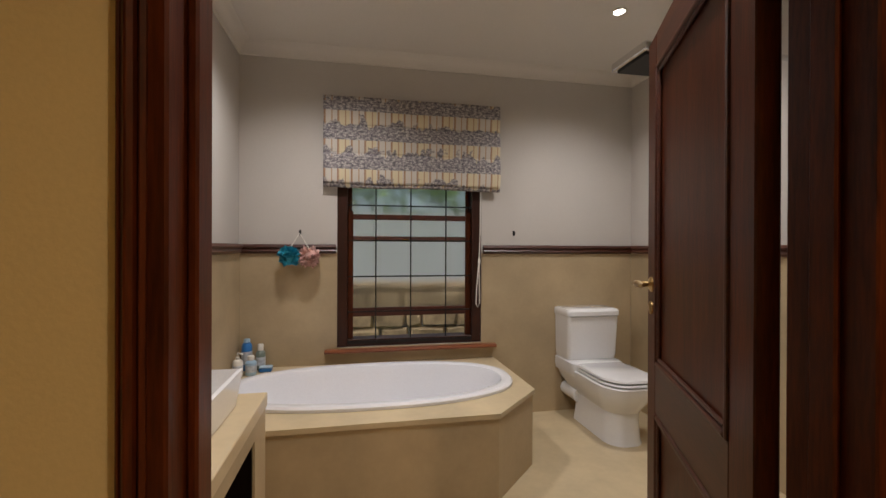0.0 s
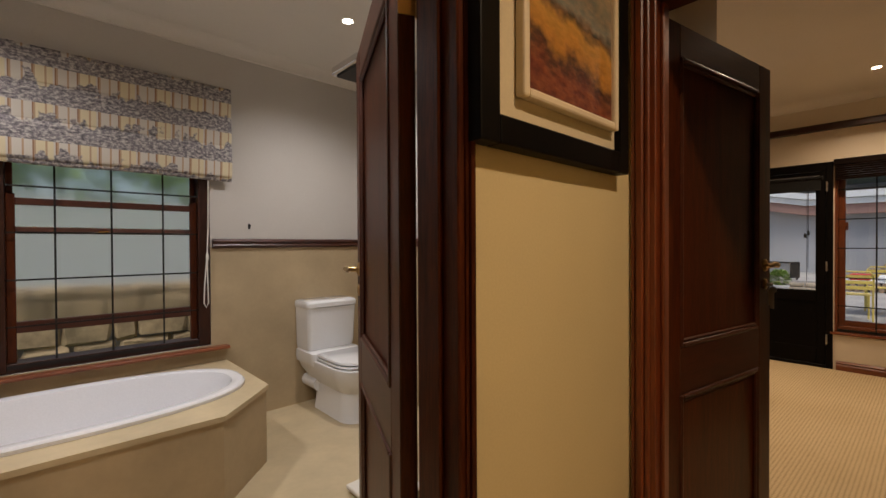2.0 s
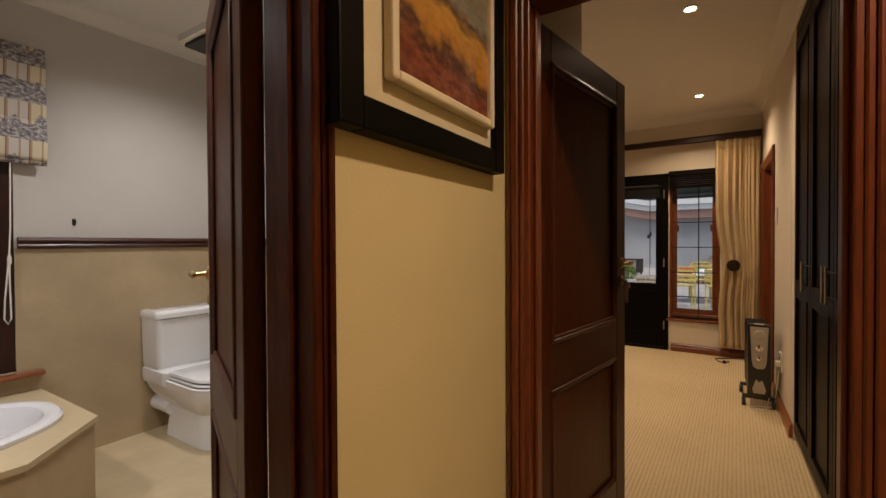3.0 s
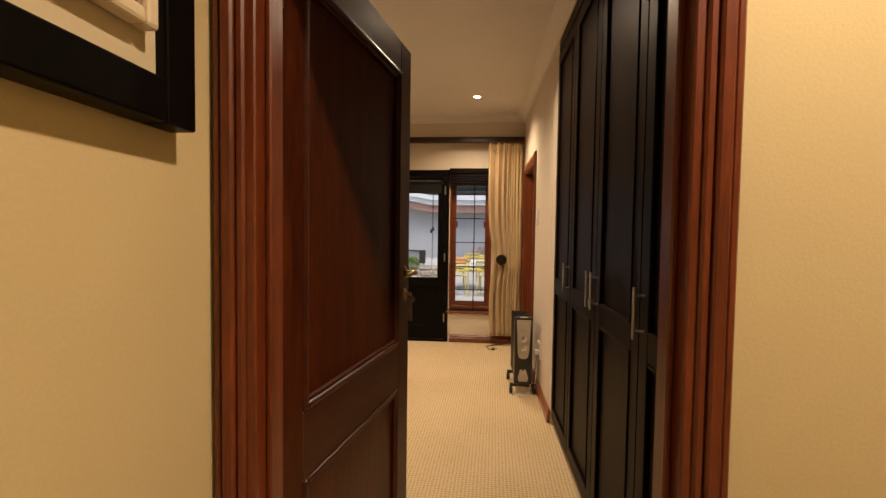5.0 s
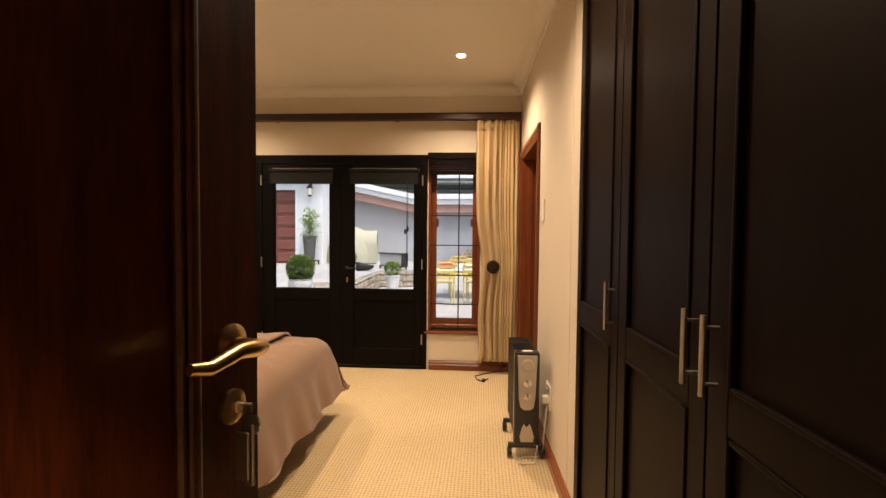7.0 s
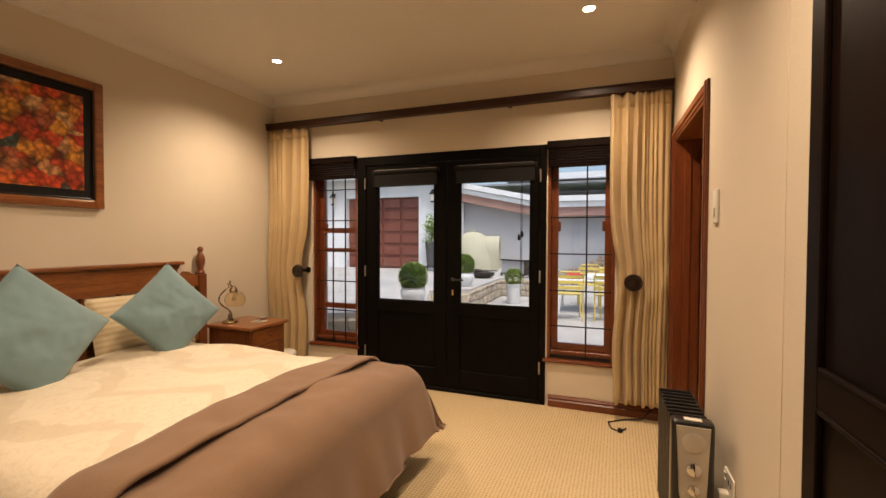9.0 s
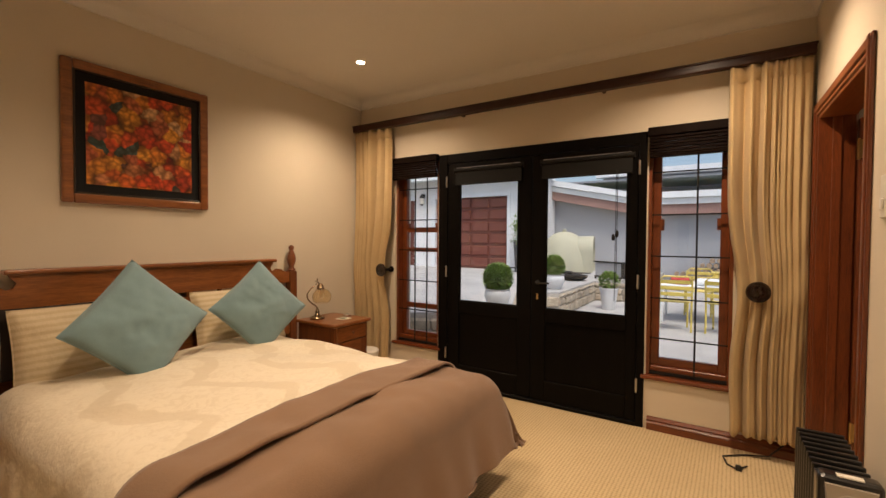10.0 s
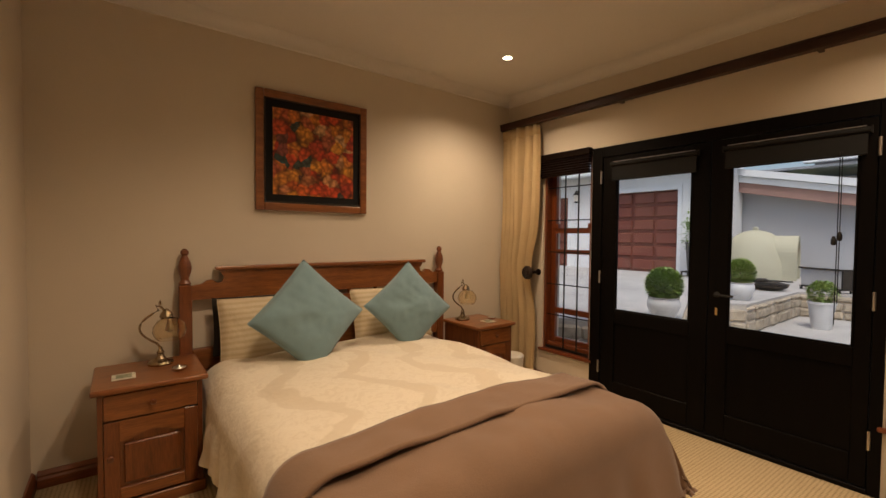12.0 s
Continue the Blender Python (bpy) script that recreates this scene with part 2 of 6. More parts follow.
# ---- structure ----
LPLAN = [(1.84, -0.95), (6.56, -0.95), (6.56, 3.62), (2.62, 3.62), (2.62, 0.76), (1.84, 0.76)]
setting("floor_bedroom", prism(bmesh.new(), LPLAN, -0.12, 0.0), CARPET, "beige woven loop-pile carpet across the bedroom", "carpet")
setting("floor_hall", nbox(-1.62, 1.84, -1.32, 0.76, -0.12, 0.0), CARPET, "beige woven carpet in the hallway", "carpet")
setting("floor_bathroom", nbox(-0.62, 2.62, 0.76, 3.62, -0.12, 0.0), SAND_FLOOR, "polished sand-coloured screed bathroom floor", "floor")
setting("floor_dressing_room", nbox(1.84, 6.56, -2.6, -0.95, -0.12, 0.0), CARPET, "beige carpet of the room beyond the side door", "carpet")
setting("ceiling_bedroom", prism(bmesh.new(), [(1.84, -2.6), (6.56, -2.6), (6.56, 3.62), (2.62, 3.62), (2.62, 0.76), (1.84, 0.76)], H, H + 0.12), CEIL_PAINT, "warm white plastered bedroom ceiling", "ceiling")
setting("ceiling_hall", nbox(-1.62, 1.84, -1.32, 0.76, H, H + 0.12), CEIL_PAINT, "warm white hallway ceiling", "ceiling")
setting("ceiling_bathroom", nbox(-0.62, 2.62, 0.76, 3.62, H, H + 0.12), CEIL_PAINT, "white plastered bathroom ceiling", "ceiling")

# east wall with the french doors and two side windows
EAST = wall_with_holes("x", 6.31, 6.56, -2.6, 3.62, 0, H, [(0.08, 0.59, 0.36, 2.12), (0.60, 2.36, 0.0, 2.12), (2.37, 2.88, 0.30, 2.12)])
setting("wall_east", EAST, PAINT_BED, "cream painted bedroom wall round the french doors", "wall")
setting("wall_north", nbox(2.72, 6.31, 3.35, 3.62, 0, H), PAINT_BED, "cream painted wall behind the headboard", "wall")
setting("wall_west", nbox(2.62, 2.72, 0.76, 3.62, 0, H), PAINT_BED, "cream painted bedroom side wall", "wall")
setting("wall_passage", nbox(1.90, 2.72, 0.70, 0.76, 0, H), PAINT_BED, "cream wall behind the open bedroom door", "wall")
SOUTH = wall_with_holes("y", -0.45, -0.30, 4.24, 6.31, 0, H, [(5.22, 6.17, 0, 2.07)])
setting("wall_south", SOUTH, PAINT_BED, "cream bedroom wall with the side doorway", "wall")
setting("wall_cupboard_recess", nbox(1.90, 4.24, -0.95, -0.90, 0, H), PAINT_BED, "plain wall behind the cupboards", "wall")
setting("wall_cupboard_end", nbox(4.108, 4.24, -0.90, -0.302, 0, H), PAINT_BED, "cream return wall beside the cupboards", "wall")
setting("wall_dressing_back", nbox(1.84, 6.31, -2.72, -2.6, 0, H), PAINT_BATH, "pale wall of the room beyond the side door", "wall")
setting("wall_dressing_side", nbox(4.12, 4.24, -2.6, -0.45, 0, H), PAINT_BATH, "pale side wall of the room beyond", "wall")
# wall between hall and bedroom
DOORWALL = wall_with_holes("x", 1.80, 1.90, -1.32, 0.76, 0, H, [(-0.135, 0.645, 0, 2.06)])
setting("wall_door_bedroom", DOORWALL, PAINT_HALL, "yellow-cream hallway wall with the bedroom doorway", "wall")
# hall and bathroom walls
HALLN = wall_with_holes("y", 0.70, 0.76, -1.62, 1.80, 0, H, [(0.132, 1.05, 0, 2.06)])
setting("wall_hall_north", HALLN, PAINT_HALL, "yellow-cream hallway wall beside the bathroom doorway", "wall")
BATHS = wall_with_holes("y", 0.76, 0.82, -0.62, 2.62, 0, H, [(0.132, 1.05, 0, 2.06)])
setting("wall_bath_south", BATHS, PAINT_BATH, "grey-white bathroom wall round its doorway", "wall")
setting("wall_hall_south", nbox(-1.62, 1.80, -1.44, -1.32, 0, H), PAINT_HALL, "yellow-cream hallway wall", "wall")
setting("wall_hall_west", nbox(-1.74, -1.62, -1.44, 0.76, 0, H), PAINT_HALL, "yellow-cream hallway end wall", "wall")
BATHN = wall_with_holes("y", 3.48, 3.72, -0.62, 2.62, 0, H, [(0.177, 1.28, 0.58, 2.30)])
setting("wall_bath_north", BATHN, PAINT_BATH, "grey-white bathroom wall with the sash window", "wall")
setting("wall_bath_west", nbox(-0.74, -0.50, 0.82, 3.48, 0, H), PAINT_BATH, "grey-white bathroom side wall", "wall")
setting("wall_bath_east", nbox(2.60, 2.62, 0.82, 3.48, 0, H), PAINT_BATH, "grey-white bathroom wall beside the toilet", "wall")
# plaster wainscot, 6 mm proud
WN = wall_with_holes("y", 3.472, 3.48, -0.49, 2.59, 0, 1.285, [(0.177, 1.28, 0.58, 1.285)])
setting("wainscot_north", WN, SAND, "sand-coloured smooth cement plaster below the dado rail", "wainscot")
setting("wainscot_west", nbox(-0.50, -0.49, 0.83, 3.47, 0, 1.285), SAND, "sand-coloured smooth cement plaster", "wainscot")
setting("wainscot_east", nbox(2.59, 2.60, 0.83, 3.47, 0, 1.285), SAND, "sand-coloured smooth cement plaster", "wainscot")


def dado(face, sign):
    return [(face, 1.278), (face + sign * 0.012, 1.280), (face + sign * 0.026, 1.296), (face + sign * 0.018, 1.310),
            (face + sign * 0.034, 1.326), (face + sign * 0.028, 1.342), (face, 1.345)]


for a, b in ((-0.49, 0.17), (1.29, 2.585)):
    bm = profile_run(bmesh.new(), dado(3.471, -1), a, b, "x")
    setting("trim_dado_north", bm, MAHOG_X, "dark mahogany moulded dado rail on the bathroom wall", "dado rail")
setting("trim_dado_west", profile_run(bmesh.new(), dado(-0.489, 1), 0.84, 3.43, "y"), MAHOG_Y, "dark mahogany moulded dado rail", "dado rail")
setting("trim_dado_east", profile_run(bmesh.new(), dado(2.589, -1), 0.84, 3.43, "y"), MAHOG_Y, "dark mahogany moulded dado rail", "dado rail")


def cove(face, sign, d=0.085):
    pts = [(face, H - 0.001), (face, H - d)]
    for k in range(6):
        a = k / 5 * math.pi / 2
        pts.append((face + sign * (0.012 + (d - 0.02) * (1 - math.cos(a))), H - d + 0.006 + (d - 0.012) * math.sin(a)))
    pts.append((face + sign * d, H - 0.001))
    return pts


for name, face, sign, a, b, axis in (("north", 3.349, -1, 2.72, 6.31, "x"), ("east", 6.309, -1, -0.30, 3.35, "y"), ("south", -0.299, 1, 1.9, 6.31, "x"),
                                     ("west", 2.721, 1, 0.76, 3.35, "y")):
    setting("cornice_" + name, profile_run(bmesh.new(), cove(face, sign), a, b, axis), CEIL_PAINT, "small white coved plaster cornice", "cornice", True)
for name, face, sign, a, b, axis in (("bath_north", 3.479, -1, -0.5, 2.6, "x"), ("bath_west", -0.499, 1, 0.82, 3.48, "y"), ("bath_east", 2.599, -1, 0.82, 3.48, "y")):
    setting("cornice_" + name, profile_run(bmesh.new(), cove(face, sign), a, b, axis), CEIL_PAINT, "small white coved plaster cornice", "cornice", True)


def skirting(face, sign):
    return [(face, 0.002), (face + sign * 0.022, 0.002), (face + sign * 0.022, 0.05), (face + sign * 0.014, 0.062), (face + sign * 0.018, 0.074),
            (face + sign * 0.008, 0.092), (face, 0.094)]


SK = "reddish varnished wooden skirting board"
setting("baseboard_north", profile_run(bmesh.new(), skirting(3.349, -1), 2.745, 6.285, "x"), MERANTI_X, SK, "skirting")
setting("baseboard_east", profile_run(bmesh.new(), skirting(6.309, -1), -0.27, 0.575, "y"), MERANTI_Y, SK, "skirting")
setting("baseboard_east", profile_run(bmesh.new(), skirting(6.309, -1), 2.385, 3.345, "y"), MERANTI_Y, SK, "skirting")
setting("baseboard_west", profile_run(bmesh.new(), skirting(2.721, 1), 0.78, 3.345, "y"), MERANTI_Y, SK, "skirting")
setting("baseboard_south", profile_run(bmesh.new(), skirting(-0.299, 1), 4.13, 5.145, "x"), MERANTI_X, SK, "skirting")


# ---- doors ----
def door_frame(name, axis, s0, s1, face_a, face_b, top, materials, label, trims=(1, 1), trim_w=0.075):
    """Jambs, head, stops and moulded architraves round an opening. face_a and face_b are the wall faces."""
    root = thing(name, (0, 0, 0), label, "door frame", kind="structure")
    up, across = materials
    j = 0.025

    def blk(a, b, o0, o1, lo, hi, bev=0.003):
        bm = bmesh.new()
        if axis == "x":
            box(bm, o0, o1, a, b, lo, hi, bev)
        else:
            box(bm, a, b, o0, o1, lo, hi, bev)
        return bm
    lo, hi = min(face_a, face_b), max(face_a, face_b)
    part("jamb", blk(s0 - 0.002, s0 + j, lo - 0.004, hi + 0.004, 0.001, top), up, root)
    part("jamb", blk(s1 - j, s1 + 0.002, lo - 0.004, hi + 0.004, 0.001, top), up, root)
    part("head", blk(s0 + j, s1 - j, lo - 0.004, hi + 0.004, top - j, top), across, root)
    mid = (lo + hi) / 2
    part("door_stop", blk(s0 + j, s0 + j + 0.012, mid - 0.02, mid + 0.02, 0.001, top - j), up, root)
    part("door_stop", blk(s1 - j - 0.012, s1 - j, mid - 0.02, mid + 0.02, 0.001, top - j), up, root)
    for face, sgn, want in ((lo, -1, trims[0]), (hi, 1, trims[1])):
        if not want:
            continue
        w = trim_w
        for side in (0, 1):
            bm = bmesh.new()
            edge = s0 + 0.008 if side == 0 else s1 - 0.008
            d = -1 if side == 0 else 1
            for k0, k1, t in ((0, 0.3, 0.012), (0.3, 0.72, 0.020), (0.72, 1.0, 0.015)):
                a, b = sorted((edge + d * w * k0, edge + d * w * k1))
                o0, o1 = sorted((face + sgn * 0.0005, face + sgn * t))
                if axis == "x":
                    box(bm, o0, o1, a, b, 0.002, top + w * 0.9, 0.004)
                else:
                    box(bm, a, b, o0, o1, 0.002, top + w * 0.9, 0.004)
            part("architrave", bm, up, root)
        bm = bmesh.new()
        for k0, k1, t in ((0, 0.3, 0.0125), (0.3, 0.72, 0.0205), (0.72, 1.0, 0.0155)):
            o0, o1 = sorted((face + sgn * 0.0005, face + sgn * t))
            z0, z1 = top - 0.008 + w * k0, top - 0.008 + w * k1
            if axis == "x":
                box(bm, o0, o1, s0 + 0.008 - w * k1, s1 - 0.008 + w * k1, z0, z1, 0.004)
            else:
                box(bm, s0 + 0.008 - w * k1, s1 - 0.008 + w * k1, o0, o1, z0, z1, 0.004)
        part("architrave", bm, across, root)
    return root


def lever(parent, x, y0, z, sgn, d, metal):
    """A lever handle with rose and key plate on the face at y0, looking along sgn*y, lever reaching along d*x."""
    bm = bmesh.new()
    t = Matrix.Translation((x, y0, z)) @ Matrix.Rotation(radians(-90 * sgn), 4, "X")
    lathe(bm, 0, 0, [(0.026, 0.0), (0.026, 0.004), (0.018, 0.009), (0.010, 0.012), (0.009, 0.045)], 18, t)
    pts = [(x, y0 + sgn * 0.045, z), (x + d * 0.02, y0 + sgn * 0.052, z + 0.004), (x + d * 0.05, y0 + sgn * 0.053, z + 0.008), (x + d * 0.09, y0 + sgn * 0.05, z), (x + d * 0.115, y0 + sgn * 0.048, z + 0.006)]
    tube(bm, pts, [0.010, 0.011, 0.009, 0.008, 0.006], 10)
    h = part("door_handle", bm, metal, parent, "brass lever handle", True)
    bm = lathe(bmesh.new(), 0, 0, [(0.022, 0), (0.022, 0.005), (0.012, 0.008)], 18, Matrix.Translation((x, y0, z - 0.08)) @ Matrix.Rotation(radians(-90 * sgn), 4, "X"))
    part("key_plate", bm, metal, parent, "round brass key plate", True)
    return h


def panel_door(name, hinge, angle, width, height, up, across, label, mid=0.80, keys=False):
    """A two-panel leaf. Built along +x from the hinge, 40 mm thick, then turned by angle degrees."""
    root = thing(name, (0, 0, 0), label, "door", kind="structure")
    w, h, t, s = width, height, 0.02, 0.105
    part("stile", nbox(0, s, -t, t, 0.008, h, 0.003), up, root)
    part("stile", nbox(w - s, w, -t, t, 0.008, h, 0.003), up, root)
    for z0, z1 in ((0.008, 0.21), (mid - 0.02, mid + 0.14), (h - 0.11, h)):
        part("rail", nbox(s, w - s, -t, t, z0, z1, 0.003), across, root)
    for z0, z1 in ((0.21, mid - 0.02), (mid + 0.14, h - 0.11)):
        bm = nbox(s, w - s, -0.008, 0.008, z0, z1)
        part("panel", bm, up, root)
        bm = bmesh.new()
        for sg in (-1, 1):
            o0, o1 = sorted((sg * 0.0085, sg * 0.026))
            p0, p1 = sorted((sg * 0.0085, sg * 0.020))
            for a, b, c, d in ((s, s + 0.016, z0, z1), (w - s - 0.016, w - s, z0, z1), (s + 0.016, w - s - 0.016, z0, z0 + 0.016), (s + 0.016, w - s - 0.016, z1 - 0.016, z1)):
                box(bm, a, b, o0, o1, c, d, 0.006, 2)
            for a, b, c, d in ((s + 0.016, s + 0.028, z0 + 0.016, z1 - 0.016), (w - s - 0.028, w - s - 0.016, z0 + 0.016, z1 - 0.016), (s + 0.028, w - s - 0.028, z0 + 0.016, z0 + 0.028), (s + 0.028, w - s - 0.028, z1 - 0.028, z1 - 0.016)):
                box(bm, a, b, p0, p1, c, d, 0.004)
        part("panel_moulding", bm, across, root)
    hz = 1.20
    lever(root, w - 0.055, t, hz, 1, -1, BRASS)
    lever(root, w - 0.055, -t, hz, -1, -1, BRASS)
    part("latch_plate", nbox(w, w + 0.0025, -0.011, 0.011, hz - 0.14, hz + 0.06), BRASS, root, "brass latch plate on the door edge")
    for z in (0.25, 1.80):
        bm = nbox(-0.004, 0.03, -t - 0.003, -t - 0.0005, z, z + 0.10)
        lathe(bm, -0.004, -t - 0.006, [(0.007, z - 0.006), (0.007, z + 0.106)], 10)
        box(bm, -0.0025, -0.0005, -t, t, z, z + 0.10)
        part("hinge", bm, BRASS, root, "brass butt hinge")
    if keys:
        bm = nbox(w - 0.058, w - 0.052, -t - 0.03, -t - 0.007, hz - 0.086, hz - 0.074)
        lathe(bm, 0, 0, [(0.012, 0), (0.014, 0.001), (0.012, 0.003)], 12, Matrix.Translation((w - 0.055, -t - 0.03, hz - 0.10)) @ Matrix.Rotation(radians(90), 4, "Y"))
        box(bm, w - 0.058, w - 0.052, -t - 0.034, -t - 0.02, hz - 0.18, hz - 0.10, 0.002)
        box(bm, w - 0.07, w - 0.066, -t - 0.036, -t - 0.018, hz - 0.165, hz - 0.105, 0.001)
        part("key", bm, NICKEL, root, "key left in the lock with a tag")
    root.matrix_world = pose(*hinge, 0.0, 0, 0, angle)
    return root


door_frame("door_frame_bathroom", "y", 0.132, 1.05, 0.70, 0.82, 2.06, (MAHOG, MAHOG_X), "dark mahogany bathroom door frame with moulded architrave", (1, 1), 0.024)
door_frame("door_frame_bedroom", "x", -0.135, 0.645, 1.80, 1.90, 2.06, (MERANTI_DARK, MAHOG_Y), "reddish mahogany bedroom door frame", (1, 1), 0.055)
panel_door("door_bathroom", (1.022, 0.852), 65.2, 0.79, 2.03, MAHOG, MAHOG_X, "dark mahogany two-panel bathroom door standing open")
panel_door("door_bedroom", (1.896, 0.655), -9.8, 0.82, 2.03, MAHOG, MAHOG_X, "dark mahogany two-panel bedroom door standing open with a key", keys=True)
door_frame("door_frame_side", "y", 5.22, 6.17, -0.45, -0.30, 2.07, (MERANTI, MERANTI_X), "orange-brown varnished side door frame", (1, 1), 0.07)
panel_door("door_side", (6.14, -0.462), -88, 0.88, 2.02, MERANTI, MERANTI_X, "orange-brown wooden side door standing open into the next room")


# ---- french doors and side windows ----
def french_doors():
    root = thing("door_french", (6.30, 1.48, 0), "dark-stained half-glazed double french doors, closed", "door", kind="structure")
    for a, b in ((0.60, 0.652), (2.265, 2.36)):
        part("jamb", nbox(6.296, 6.40, a, b, 0.001, 2.12, 0.003), DOORBLACK, root)
    part("head", nbox(6.296, 6.40, 0.652, 2.265, 2.035, 2.12, 0.003), DOORBLACK, root)
    part("threshold", nbox(6.292, 6.50, 0.652, 2.265, 0.001, 0.03, 0.004), DOORBLACK, root)
    for y0, y1, g0, g1 in ((0.655, 1.452, 0.724, 1.336), (1.456, 2.262, 1.571, 2.143)):
        leaf = part("door_leaf", nbox(6.305, 6.35, y0, g0, 0.035, 2.032, 0.003), DOORBLACK, root)
        part("stile", nbox(6.305, 6.35, g1, y1, 0.035, 2.032, 0.003), DOORBLACK, leaf)
        part("rail", nbox(6.305, 6.35, g0, g1, 0.68, 0.785, 0.003), DOORBLACK, leaf)
        part("rail", nbox(6.305, 6.35, g0, g1, 0.035, 0.20, 0.003), DOORBLACK, leaf)
        part("rail", nbox(6.305, 6.35, g0, g1, 1.985, 2.032, 0.003), DOORBLACK, leaf)
        part("panel", nbox(6.318, 6.338, g0 - 0.004, g1 + 0.004, 0.20, 0.68), DOORBLACK, leaf)
        pane = part("pane", nbox(6.324, 6.330, g0 - 0.004, g1 + 0.004, 0.785, 1.985), PANE, leaf, "clear glass pane")
        pane.visible_shadow = False
        bead = bmesh.new()
        for a, b, lo, hi in ((g0, g0 + 0.012, 0.785, 1.985), (g1 - 0.012, g1, 0.785, 1.985), (g0 + 0.012, g1 - 0.012, 0.785, 0.797)):
            box(bead, 6.306, 6.322, a, b, lo, hi, 0.003)
        part("glazing_bead", bead, DOORBLACK, leaf)
        bl = thing("roller_blind", (6.30, (g0 + g1) / 2, 1.84), "black rolled-up blind in the head of the glass", "blind", "roller blinds of the french doors")
        part("fabric", nbox(6.286, 6.290, g0 - 0.03, g1 + 0.03, 1.845, 1.95), BLACK_CLOTH, bl)
        part("roll", lathe(bmesh.new(), 0, 0, [(0.016, g0 - 0.04), (0.016, g1 + 0.04)], 16, Matrix.Translation((6.287, 0, 1.965)) @ Matrix.Rotation(radians(-90), 4, "X")), BLACK_CLOTH, bl, smooth=True)
        part("bottom_bar", nbox(6.282, 6.294, g0 - 0.03, g1 + 0.03, 1.832, 1.845, 0.003), BLACK_CLOTH, bl)
        part("bracket", nbox(6.280, 6.304, g0 - 0.046, g0 - 0.041, 1.945, 1.985), IRON, bl)
        part("bracket", nbox(6.280, 6.304, g1 + 0.041, g1 + 0.046, 1.945, 1.985), IRON, bl)
        tape = nbox(6.2905, 6.292, g0 - 0.02, g1 + 0.02, 1.985, 1.989)
        part("cord_strip", tape, NICKEL, bl, "thin pale edge strip")
    h = bmesh.new()
    lathe(h, 0, 0, [(0.02, 0), (0.02, 0.006), (0.009, 0.01), (0.009, 0.04)], 14, Matrix.Translation((6.305, 1.40, 1.0)) @ Matrix.Rotation(radians(-90), 4, "Y"))
    tube(h, [(6.268, 1.40, 1.0), (6.262, 1.38, 1.0), (6.262, 1.29, 1.0)], 0.008, 8)
    part("door_handle", h, IRON, root, "black lever handle", True)
    part("key_plate", nbox(6.301, 6.305, 1.392, 1.408, 0.86, 0.91, 0.002), BRASS, root, "small brass keyhole plate")
    for y in (0.648, 2.27):
        for z in (0.25, 1.0, 1.82):
            part("hinge", lathe(bmesh.new(), 6.292, y, [(0.008, z), (0.008, z + 0.10)], 8), NICKEL, root, "steel hinge")
    cord = bmesh.new()
    tube(cord, [(6.27, 0.79, 1.86), (6.268, 0.79, 1.5), (6.27, 0.792, 1.02)], 0.0025, 6)
    tube(cord, [(6.27, 0.80, 1.86), (6.268, 0.80, 1.5), (6.27, 0.802, 0.90)], 0.0025, 6)
    c = thing("blind_cord", (6.27, 0.79, 0.9), "thin dark blind cord with small toggles", "cord")
    part("cord", cord, IRON, c)
    part("toggle", lathe(bmesh.new(), 6.27, 0.79, [(0.008, 1.37), (0.012, 1.38), (0.012, 1.40), (0.006, 1.42)], 10), IRON, c)
    part("toggle", lathe(bmesh.new(), 6.27, 0.815, [(0.008, 1.345), (0.012, 1.355), (0.012, 1.375), (0.006, 1.395)], 10), IRON, c)


